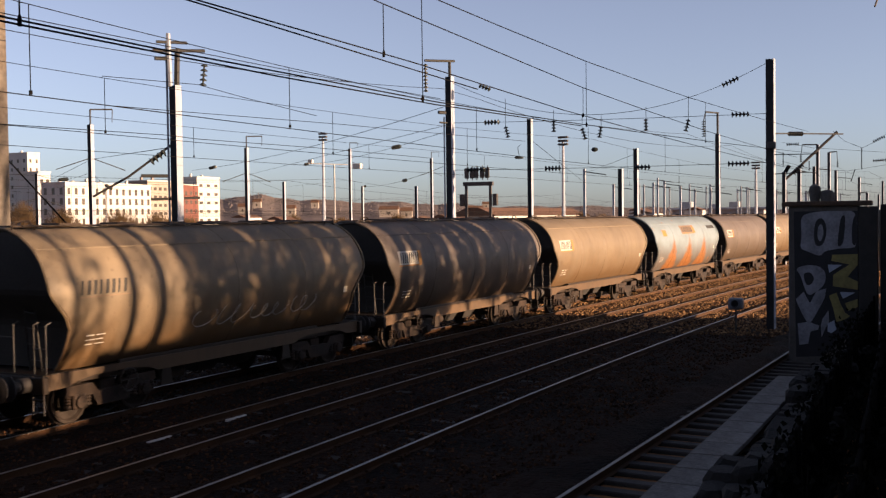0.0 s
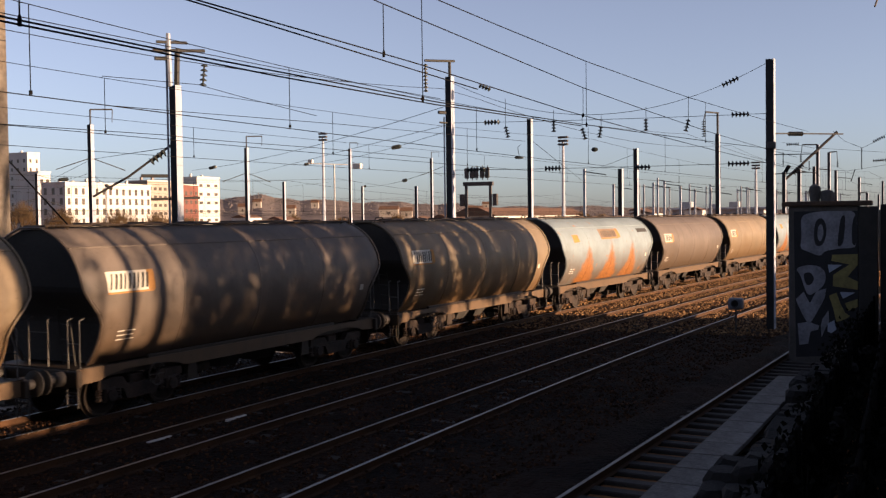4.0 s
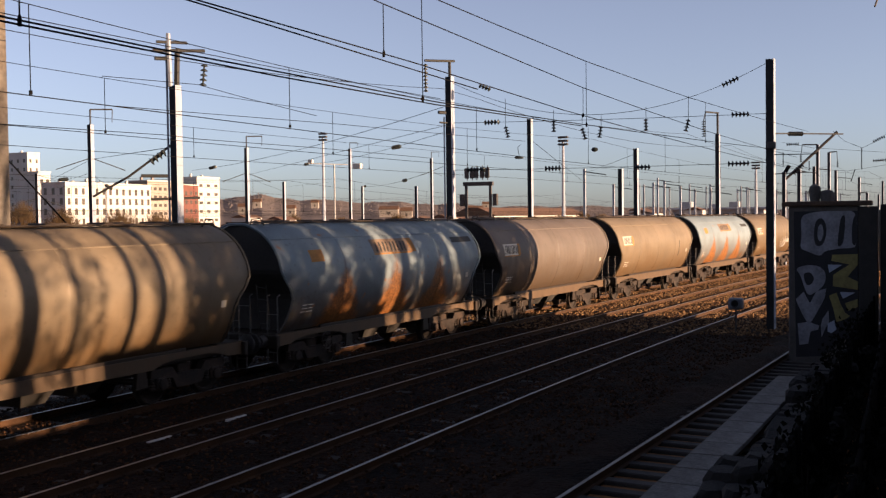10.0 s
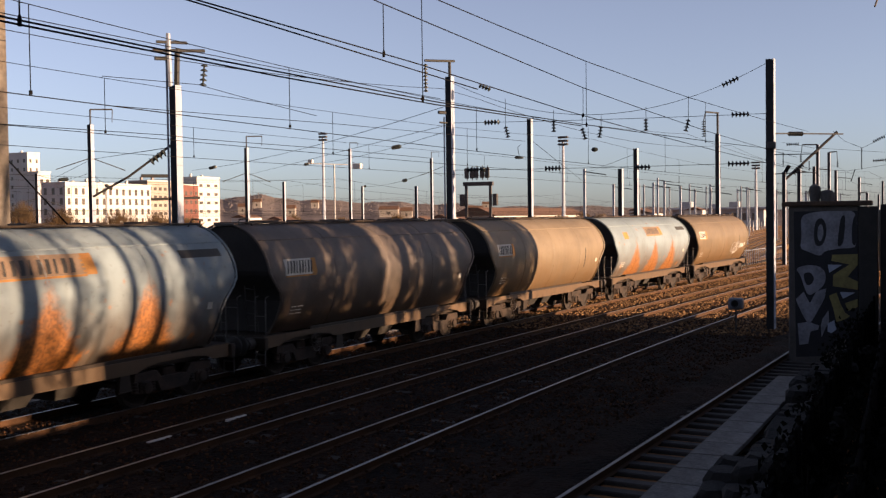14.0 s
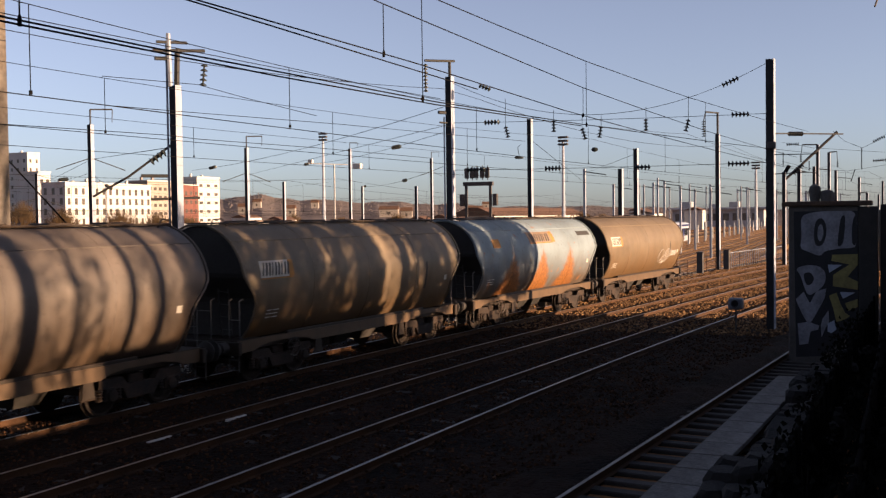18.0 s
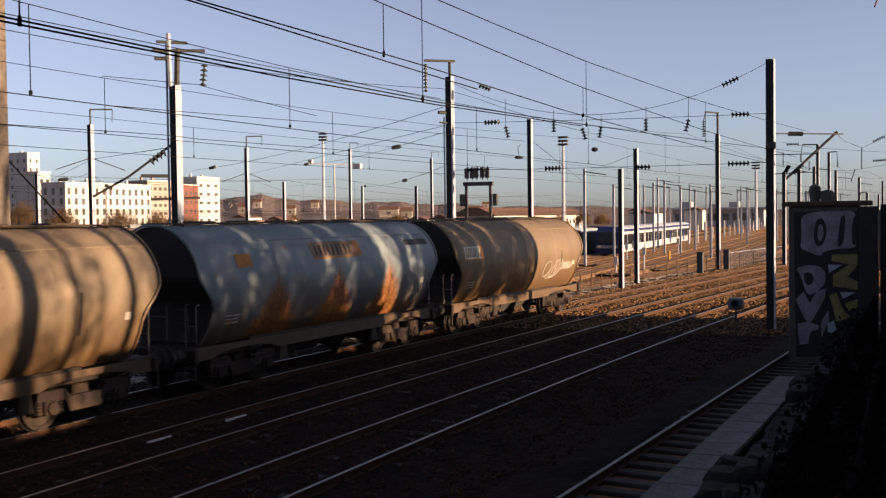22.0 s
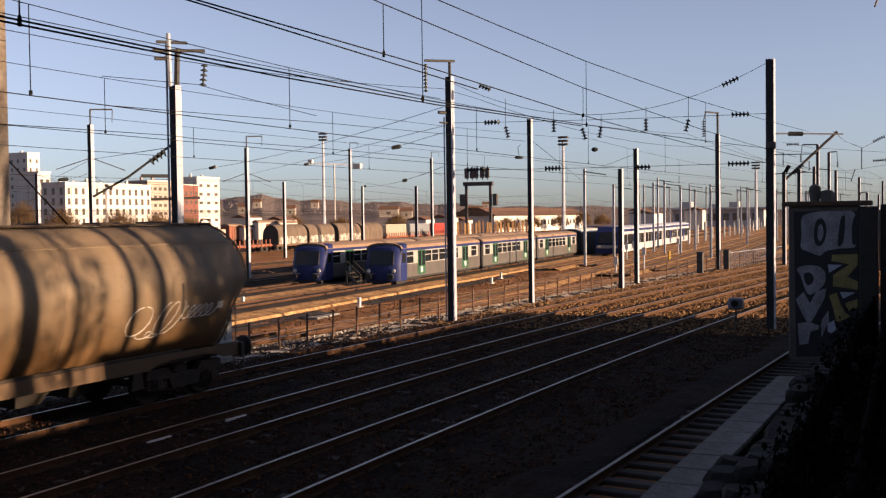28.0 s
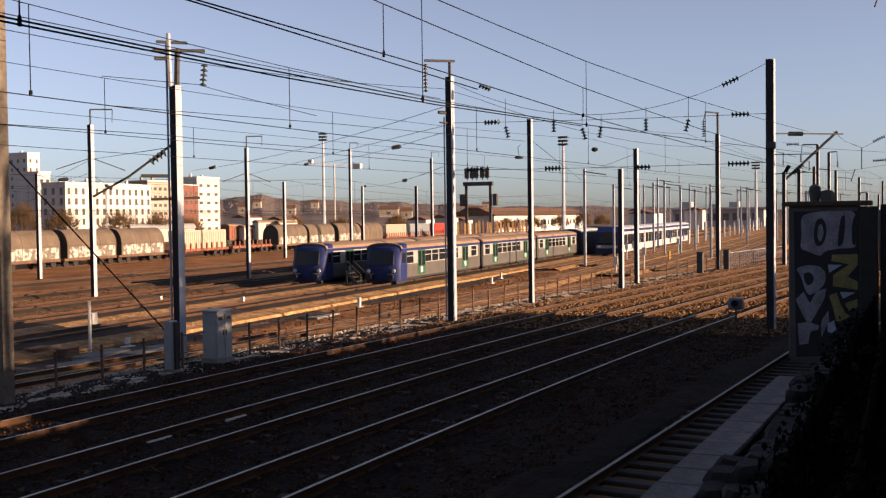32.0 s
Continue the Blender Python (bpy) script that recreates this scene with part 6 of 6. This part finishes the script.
# only the sunward shoulder gets the bright colour, as if lit
WIDE = ((-3.9, -0.12), (-3.75, 0.17), (-3.2, 0.20), (-2.6, 0.29), (-2.35, 0.30), (-2.3, 0.15))
CROWN = ((-2.4, 0.2), (-2.35, 0.29), (-1.5, 0.33), (-0.9, 0.30), (0.9, 0.30), (1.5, 0.33), (2.0, 0.12), (2.2, -0.12))
LOW = ((-1.9, -0.12), (-1.75, 0.05), (-1.25, 0.20), (-0.9, 0.13), (0.9, 0.13), (1.25, 0.2), (1.7, 0.05), (1.9, -0.12))


def yard():
    for i, c in enumerate((34.6, 40.6)):
        track("yard_track", "rusty yard track under parked coaches", lambda x: yard_y(x, c), -10, 330, YZ + 0.42, step=6, sl=False)
        mound(c, -10, 330, WIDE, SHOULDER, "orange-buff ballast bed with a raised shoulder", seed=i)
        mound(c, -10, 330, CROWN, DARKBED, "dark oily crown of a yard track bed", seed=i + 20)
        rows = [[(x, yard_y(x, c) + d, YZ + 0.03 + 0.02 * noise.noise((x * 0.4, d, 9))) for d in (-5.6, -5.2, -4.5, -3.8)] for x in range(-10, 131, 2)]
        tagged(part("walkway", Shape().sheet(rows), PATHWAY), "dark worn asphalt walkway beside a yard track", "path", kind="structure")
    for c, x0 in ((24.3, -10), (48.0, -10), (56.0, -10), (66.0, -10)):
        track("yard_track", "rusty yard track in orange-brown earth", lambda x: yard_y(x, c), x0, 330, YZ + RT * 1.4, step=6, sl=False)
        mound(c, x0, 330, LOW, DARKBED if c > 30 else SHOULDER, "uneven bed of a yard track", seed=c)
    track("yard_track", "rusty yard track under parked freight wagons", lambda x: fy(x), 40, 330, YZ + RT, step=8, sl=False)
    track("yard_lead_track", "rusty yard lead track curving beside the main line", lambda x: main_y(x, 26.0), 20, 420, YZ + RT * 1.5, step=4, sl=False)
    mound(0, 20, 420, LOW, SHOULDER, "uneven orange bed of a yard lead track", lambda x: main_y(x, 26.0), 5)
    for c, x0 in ((29.7, 92), (26.9, 100), (21.0, 84), (18.0, 92), (15.0, 100), (12.2, 112)):
        track("yard_lead_track", "rusty yard lead track running off towards the station", lambda x: yard_y(x, c), x0, 420, YZ + RT * 1.5, step=6, sl=False)
        mound(c, x0, 420, LOW, SHOULDER, "uneven orange bed of a yard lead track", seed=c)
    for i in range(3):
        suburban_coach(66.75 + 17.9 * i, yard_y(66.75 + 17.9 * i, 34.6), 2.66, 17.4, i == 0, "grey suburban coach with green doors and a blue cab" if i == 0 else "grey suburban coach with green doors and white window band")
        suburban_coach(66.15 + 17.9 * i, yard_y(66.15 + 17.9 * i, 40.6), 2.66, 17.4, i == 0, "grey suburban coach with green doors and a blue cab" if i == 0 else "grey suburban coach with green doors and white window band")
    railcar(121.2, yard_y(121.2, 29.7), 3.0)
    # no caster shades this coach; the black body stands for its shadow
    dk = thing("dark_coach", "passenger coach with its shadow put into a black body", "railway coach", m=pose(122.8, yard_y(122.8, 34.8), YZ, 0, 0, 2.66))
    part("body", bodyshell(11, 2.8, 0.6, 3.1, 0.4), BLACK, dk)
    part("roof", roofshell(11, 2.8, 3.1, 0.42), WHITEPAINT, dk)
    for x in (65.9, 75.8, 86.0, 96.0):
        hooded_wagon(x, 9.0 if x < 90 else 9.2)
    flat_wagon(107.0, 15.0, (3.2, 11.3, "pale cream freight container on a flat wagon", mat("cream_container", (0.50, 0.43, 0.35), (0.40, 0.34, 0.275), 0.6)))
    flat_wagon(123.2, 12.6)
    for i, x in enumerate((137.8, 149.5, 162.2, 174.0)):
        hooded_wagon(x, 10.8, i < 3)
    flat_wagon(187, 14, (0.5, 12.5, "beige freight container on a flat wagon", bpy.data.materials["cream_container"]))
    flat_wagon(202, 15, (0.5, 14, "grey-blue steel freight container", mat("grey_container", (0.30, 0.33, 0.36), (0.2, 0.22, 0.24), 0.6)))
    flat_wagon(218.2, 11, (0.3, 10, "small red steel freight container", mat("red_container", (0.45, 0.06, 0.05), (0.3, 0.05, 0.04), 0.6)))


# ---------------------------------------------------------------- distance
FACADE = mat("cream_facade", (0.67, 0.645, 0.61), (0.55, 0.525, 0.495), 0.85, scale=0.3, fine=4, bump=0.05)
FACADE_W = mat("white_facade", (0.64, 0.62, 0.59), (0.52, 0.50, 0.47), 0.85, scale=0.3, fine=4, bump=0.05)
FACADE_R = mat("red_brick_facade", (0.22, 0.08, 0.06), (0.15, 0.058, 0.045), 0.85, scale=0.3, fine=4, bump=0.05)
GREYBLOCK = mat("grey_render", (0.50, 0.50, 0.52), (0.36, 0.36, 0.38), 0.9, scale=0.3, fine=4, bump=0.05)
PANE = mat("far_window_glass", (0.15, 0.125, 0.11), (0.07, 0.062, 0.055), 0.2, scale=0.5, fine=4, bump=0, spec=0.5)


def block_of_flats(name, label, x0, x1, y0, y1, z1, m, storeys, bays, z0=YZ, wx=1.3, wz=1.5, end=0):
    b = thing(name, label, "apartment building", m=pose(0, 0, z0))
    part("wall", Shape().box(x0, x1, y0, y1, -1, z1 - z0), m, b)
    part("parapet", Shape().box(x0 - 0.2, x1 + 0.2, y0 - 0.2, y1 + 0.2, z1 - z0, z1 - z0 + 0.4), WHITEPAINT, b)
    rnd = random.Random(int(x0))
    for i in range(int((x1 - x0) / 6)):
        u = x0 + 3 + i * 6 + rnd.uniform(-1, 1)
        part("chimney", Shape().box(u - 0.4, u + 0.4, (y0 + y1) / 2 - 0.4, (y0 + y1) / 2 + 0.4, z1 - z0 + 0.4, z1 - z0 + rnd.uniform(1.0, 1.9)), m, b)
    sh = (z1 - z0 - 1.5) / storeys
    for s in range(storeys):
        for i in range(bays):
            u = x0 + (x1 - x0) * (i + 0.5) / bays
            v = 1.2 + sh * s
            part("window", Shape().box(u - wx / 2, u + wx / 2, y0 - 0.06, y0 + 0.1, v, v + wz), PANE, b)
        for i in range(end):
            u = y0 + (y1 - y0) * (i + 0.5) / end
            part("window", Shape().box(x0 - 0.06, x0 + 0.1, u - wx / 2, u + wx / 2, 1.2 + sh * s, 1.2 + sh * s + wz), PANE, b)
    return b


HILL = ((-25, 8), (0, 10), (10, 15), (14, 18), (17, 20), (20.5, 20), (23.5, 24), (27, 26.5), (31, 30), (34.5, 36), (36.5, 34), (42, 30), (75, 26))


def hill(r, deg):
    """Height of the low hill at the distance r in the direction deg."""
    h = HILL[-1][1]
    for (a, p), (b, q) in zip(HILL, HILL[1:]):
        if a <= deg <= b:
            h = p + (q - p) * (deg - a) / (b - a)
    u = min(max((r - 420) / 680, 0.0), 1.0)
    return YZ + (h - 3.0) * u * (0.96 + 0.05 * math.sin(deg * 1.7) + 0.03 * math.sin(deg * 4.1))


def distance():
    block_of_flats("apartment_slab", "long cream five-storey apartment slab in low sun", 235.3, 274.2, 230, 239.6, 16.2, FACADE, 5, 13, wx=1.15, wz=2.0, end=3)
    block_of_flats("apartment_tower", "tall narrow cream apartment tower beyond the yard", 326.5, 333.4, 340, 350.8, 34.2, FACADE, 9, 2, wx=1.1, wz=1.5, end=3)
    block_of_flats("rear_block", "pale apartment block behind the long slab", 254.3, 259.4, 260, 270, 21.0, FACADE, 6, 2, end=0)
    block_of_flats("apartment_block", "orange-cream apartment block with balconies", 308.0, 325.5, 260, 270, 19.6, mat("ochre_facade", (0.42, 0.36, 0.31), (0.30, 0.255, 0.22), 0.85, scale=0.3, fine=4, bump=0.05), 6, 6, wx=1.7, wz=1.2, end=0)
    block_of_flats("brick_block", "low red-brown brick building", 332.0, 341.4, 262, 272, 18.6, FACADE_R, 5, 3, end=0)
    block_of_flats("white_block", "white flat-roofed apartment block", 343.2, 358.5, 264, 274, 22.2, FACADE_W, 6, 3, wx=2.2, wz=1.2, end=0)
    wl = thing("warehouse", "long low cream warehouse with a brown roof", "warehouse", m=pose(0, 0, YZ))
    part("wall", Shape().box(300, 400, 116, 130, -0.5, 5.6), FACADE, wl)
    part("roof", Shape().quadbox([(299, 115, 5.6), (401, 115, 5.6), (401, 131, 5.6), (299, 131, 5.6), (299, 121, 8.2), (401, 121, 8.2), (401, 125, 8.2), (299, 125, 8.2)]), RUSTBROWN, wl)
    for i in range(24):
        part("window", Shape().box(302 + i * 4, 303.6 + i * 4, 115.94, 116.1, 2.2, 4.0), PANE, wl)
    for i, (x, y, w, d, h, m) in enumerate(((276, 121, 7, 6, 5.0, FACADE_W), (286, 120, 6, 6, 4.2, FACADE), (262, 122, 6, 6, 4.6, FACADE), (262, 170, 8, 6, 5.0, FACADE), (300, 210, 10, 6, 6.0, FACADE), (345, 59, 8, 6, 6.5, FACADE), (420, 96, 16, 6, 7, FACADE), (330, 72, 14, 8, 5.6, FACADE))):
        o = thing("shed", "small pale shed beyond the yard", "shed", "pale sheds", m=pose(x, y, YZ))
        part("wall", Shape().box(0, w, 0, d, -0.5, h, cut=0.05), m, o)
        part("roof", Shape().quadbox([(-0.3, -0.3, h), (w + 0.3, -0.3, h), (w + 0.3, d + 0.3, h), (-0.3, d + 0.3, h), (-0.3, d * 0.45, h + 1.1), (w + 0.3, d * 0.45, h + 1.1), (w + 0.3, d * 0.55, h + 1.1), (-0.3, d * 0.55, h + 1.1)]), RUSTBROWN, o)
        part("door", Shape().box(w * 0.3, w * 0.3 + 1.4, -0.03, 0.02, 0, 2.2), PANE, o)
    for x, y, turn, l, h, lab, m in ((173.7, 126.7, -17.1, 3.3, 3.9, "red-brown covered wagon behind the hooded wagons", REDBROWN), (175.5, 124.2, -20.4, 3.5, 3.6, "white covered wagon with a rusty door behind the hooded wagons", FACADE_W), (177.3, 121.7, -29.3, 4.4, 4.6, "cream ribbed covered wagon behind the hooded wagons", FACADE), (179.7, 118.1, -29.1, 4.2, 4.4, "cream ribbed covered wagon behind the hooded wagons", FACADE)):
        o = thing("covered_wagon", lab, "railway wagon", "far covered wagons", pose(x, y, YZ, 0, 0, turn))
        part("body", Shape().box(0, l, -1.4, 1.4, 1.1, h, cut=0.05), m, o)
        part("roof", Shape().prism([(-1.5, h), (-1.2, h + 0.35), (0, h + 0.55), (1.2, h + 0.35), (1.5, h)], -0.1, l + 0.1, pose(0, 0, 0, 0, 0, -90)), ROOFTAN, o)
        for k in range(int(l / 1.6)):
            part("rib", Shape().box(0.7 + 1.6 * k, 0.85 + 1.6 * k, -1.46, -1.4, 1.2, h - 0.1), m, o)
        part("door", Shape().box(l * 0.4, l * 0.6, -1.48, -1.42, 1.15, h - 0.25), RUSTBROWN, o)
        for k in (l * 0.18, l * 0.82):
            part("wheelset", Shape().turn((k, -0.85, 0.55), (0, 1, 0), [(0, 0.46), (0.12, 0.46), (0.12, 0.1), (1.58, 0.1), (1.58, 0.46), (1.7, 0.46)], 12), BLACK, o)
        part("frame", Shape().box(-0.4, l + 0.4, -1.2, 1.2, 0.85, 1.1), BLACK, o)
    ws = thing("white_shed", "long low white shed with a curved roof", "shed", m=pose(197.7, 172.0, YZ, 0, 0, -43.1))
    part("wall", Shape().box(0, 15.3, 0, 8, -0.5, 3.3), FACADE_W, ws)
    part("roof", Shape().prism([(-0.3, 3.3), (1.5, 4.1), (4, 4.5), (6.5, 4.1), (8.3, 3.3)], -0.3, 15.6, pose(0, 0, 0, 0, 0, 90) @ Matrix.Scale(-1, 4, (0, 1, 0))), WHITEPAINT, ws)
    for k in range(4):
        part("window", Shape().box(1.5 + 3.6 * k, 3.0 + 3.6 * k, -0.05, 0.1, 1.4, 2.6), PANE, ws)
    # upright old sleepers standing as a palisade behind the parked coaches
    pal = thing("sleeper_palisade", "rust-brown palisade of upright old sleepers", "fence", m=pose(210.8, 92.0, YZ, 0, 0, -62.7))
    rq = random.Random(8)
    for k in range(24):
        part("stake", Shape().box(-0.24, 0.24, -0.12, 0.12, -0.3, 4.0 + rq.uniform(-0.25, 0.4), cut=0.03), SHOULDER if k % 3 else RUSTBROWN, pal, m=pose(18.90 * k / 23, 0, 0, rq.uniform(-3, 3), rq.uniform(-3, 3), rq.uniform(-6, 6)))
    part("rail", Shape().rod((0, 0.14, 2.2), (18.90, 0.14, 2.2), 0.08, 5), RUSTBROWN, pal)
    # far bare woods and scrub as one mass of fine upright twigs
    # distance haze is put into this pale, low-contrast brown-grey
    wood = mat("hazed_far_wood", (0.27, 0.225, 0.215), (0.17, 0.142, 0.138), 1.0, scale=0.03, fine=0.4, bump=0.0, spec=0.0)
    rnd = random.Random(4)
    s = Shape()
    for i in range(8000):
        deg = rnd.uniform(1, 48)
        r = rnd.uniform(640, 1120)
        h = rnd.uniform(0.4, 1.0) * (2.4 if rnd.random() < 0.06 else 0.8)
        if noise.noise((deg * 1.2, r * 0.02, 0)) > 0.25:
            continue
        x, y = r * math.cos(radians(deg)), r * math.sin(radians(deg))
        w = rnd.uniform(0.2, 0.55)
        s.turn((x, y, hill(r, deg) - 0.6), (rnd.uniform(-0.2, 0.2), rnd.uniform(-0.2, 0.2), 1), [(0, w * 0.5), (h * 0.5, w), (h * 0.85, w * 0.6), (h + 0.4, 0.05)], 4)
    tagged(part("far_woods", s, wood), "brown leafless woods along the horizon", "woods", kind="stuff")
    rows = []
    for r in (380, 420, 500, 600, 720, 860, 1000, 1120, 1400):
        rows.append([(r * math.cos(radians(a)), r * math.sin(radians(a)), hill(r, a) - 0.3) for a in [-24 + 0.7 * k for k in range(140)]])
    tagged(part("low_hill", Shape().sheet(rows), wood), "low brown hill behind the yard", "hill", kind="structure")
    for deg, r, w in ((34.6, 700, 7), (32.8, 600, 7), (31.4, 760, 7), (27.6, 600, 14), (26.4, 560, 8), (22.6, 640, 12), (21.8, 900, 9), (35.4, 620, 7)):
        x, y = r * math.cos(radians(deg)), r * math.sin(radians(deg))
        o = thing("hillside_house", "small pale house on the far hillside", "house", "hillside houses", m=pose(x, y, hill(r, deg), 0, 0, 20))
        w = w * 0.8
        part("wall", Shape().box(0, w * 0.6, -w, 0, -1.5, 4.2, cut=0.1), bpy.data.materials["ochre_facade"], o)
        part("roof", Shape().quadbox([(-0.4, -w - 0.4, 4.2), (w * 0.6 + 0.4, -w - 0.4, 4.2), (w * 0.6 + 0.4, 0.4, 4.2), (-0.4, 0.4, 4.2), (w * 0.28, -w, 6.2), (w * 0.32, -w, 6.2), (w * 0.32, 0, 6.2), (w * 0.28, 0, 6.2)]), RUSTBROWN, o)
        part("window", Shape().box(-0.05, 0.05, -w * 0.6, -w * 0.4, 1.2, 2.8), PANE, o)
    # brown scrub before the flats and behind the parked wagons
    def scrub(x, y, h, w, seed):
        q = random.Random(seed)
        o = thing("leafless_shrub", "rounded brown leafless shrub beyond the parked wagons", "shrub", "brown shrubs", m=pose(x, y, YZ))
        st, tw = Shape(), Shape()
        for k in range(7):
            a = q.uniform(0, 6.28)
            st.rod((0, 0, -0.2), (math.cos(a) * w * 0.4, math.sin(a) * w * 0.4, h * 0.6), 0.09, 5, 0.03)
        for k in range(800):
            a, e = q.uniform(0, 6.28), q.uniform(-0.1, 1.5)
            d = Vector((math.cos(a) * math.cos(e) * w, math.sin(a) * math.cos(e) * w, h * (0.45 + 0.5 * math.sin(e)))) * q.uniform(0.65, 1.0)
            tw.rod(d * 0.8, d * 1.05 + Vector((q.uniform(-0.4, 0.4), q.uniform(-0.4, 0.4), q.uniform(0, 0.5))), 0.05, 3, 0.015)
        part("stem", st, RUSTBROWN, o)
        part("crown", tw, shrubm, o)
    shrubm = mat("brown_twig", (0.13, 0.083, 0.042), (0.06, 0.038, 0.02), 0.95, scale=0.5, fine=4, bump=0.0, spec=0.1)
    for k, (x, y, h, w) in enumerate(((190, 200, 11.0, 5.0), (200, 178, 8.5, 6.0), (206, 171, 7.5, 5.0), (196, 193, 9, 5), (214, 168, 6.5, 5), (183, 205, 9.0, 5), (300, 190, 7, 4), (280, 160, 6, 5), (330, 165, 7, 5), (350, 110, 6, 4), (372, 108, 7, 4), (392, 106, 6, 4), (300, 112, 5, 4), (322, 111, 6, 4))):
        scrub(x, y, h, w, 300 + k)
    # grey hall and gantries of the far station
    hall = thing("station_hall", "long low grey station hall on the horizon", "hall", m=pose(420, 0, YZ))
    part("wall", Shape().box(0, 20, 48, 84, -0.5, 6.8), GREYBLOCK, hall)
    part("roof", Shape().box(-1.5, 22, 46, 86, 6.8, 7.8, cut=0.2), GREYBLOCK, hall)
    for k in range(9):
        part("window", Shape().box(-0.1, 0.1, 50 + 3.8 * k, 52.4 + 3.8 * k, 2.5, 5.4), PANE, hall)
    for k, (y, h) in enumerate(((58, 4.5), (66, 3.0), (77, 5.0))):
        part("roof_box", Shape().box(4, 9, y, y + 4, 7.8, 7.8 + h * 0.5, cut=0.1), GREYBLOCK, hall)
    for x, y, h in ((258, 153, 29), (248, 77, 24), (330, 40, 20)):
        o = thing("floodlight_mast", "tall slim floodlight mast over the yard", "floodlight mast", "floodlight masts", pose(x, y, YZ))
        part("pole", Shape().rod((0, 0, -0.3), (0, 0, h), 0.55, 8, 0.3), STEEL, o)
        for k in (0.0, 0.9, 1.8):
            part("lamp_bar", Shape().box(-0.5, 0.5, -1.3, 1.3, h - 1.0 + k, h - 0.5 + k, cut=0.1), DARKSTEEL, o)
    gt = thing("signal_gantry", "grey steel signal gantry over yard tracks", "gantry", m=pose(240, 97, YZ))
    for y in (-3.3, 3.3):
        part("leg", Shape().box(-0.3, 0.3, y - 0.3, y + 0.3, -0.3, 14), DARKSTEEL, gt)
    part("beam", Shape().box(-0.5, 0.5, -4.0, 4.0, 13.1, 14.1), DARKSTEEL, gt)
    for y in (-2.6, -1.2, 0.4, 1.6, 3.0):
        sg = part("signal_head", Shape().box(-0.5, -0.2, y - 0.6, y + 0.6, 15.0, 17.6, cut=0.1), DARKSTEEL, gt)
        part("post", Shape().rod((0, y, 14.5), (0, y, 18.2), 0.12, 6), DARKSTEEL, sg)
    for y in (-4.6, 4.4):
        part("signal_cabinet", Shape().box(-0.5, 0.5, y - 0.6, y + 0.6, 8.0, 11.0, cut=0.1), DARKSTEEL, gt)
    cr = thing("tower_crane", "pale tower crane far behind the yard", "crane", m=pose(433.5, 251, 0))
    part("mast", Shape().rod((0, 0, -1), (0, 0, 31), 0.35, 4), FACADE, cr)
    part("jib", Shape().rod((-6, 13, 31.6), (6, -13, 30.4), 0.28, 4), FACADE, cr)
    part("counterweight", Shape().box(3.4, 5.6, -12.6, -8.2, 28.6, 31.2, cut=0.2), FACADE_W, cr)
    part("hoist_winch", Shape().box(-5.0, -3.4, 9.5, 12.0, 31.4, 33.4, cut=0.2), FACADE_W, cr)


ground()
track("main_track", "main line track whose rails carry the freight train", lambda x: main_y(x, D1), -130, 330, RT, (8, 60))
track("main_track", "empty main line track with bright railheads", lambda x: main_y(x, D2), -130, 330, RT, (8, 60))
track("main_track", "empty main line track with bright railheads", lambda x: main_y(x, D3), -130, 330, RT, (8, 60))
track("siding_track", "siding track beside the concrete trough", lambda x: t4_y(x) - 0.7525, -20, 90, RT, (4, 60), sunk=0.0, head=DULLHEAD, tie=PALETIE)
stones("loose_ballast", "brown angular ballast stones lying between the rails", 64000, (8, 95), (5.1, 18.8), (0.011, 0.034), LOOSESTONE, 21, 0.03)
# bright stones only from x = 36 on, where sun reaches the tracks
stones("cleaner_ballast", "brighter buff ballast stones, sunlight put into their colour", 46000, (36, 125), (4.6, 19.2), (0.016, 0.046), LITSTONE, 23, 0.035)
stones("path_gravel", "pale loose gravel stones along the fence", 9000, (12, 75), (18.6, 20.8), (0.012, 0.042), BRIGHTSTONE, 22)
stones("yard_stones", "loose stones on the yard earth", 9000, (20, 110), (24, 60), (0.012, 0.05), LOOSESTONE, 24, YZ + 0.03)
build_train()
masts()
lines()
lineside()
near_side()
shade_side()
yard()
distance()
motions()
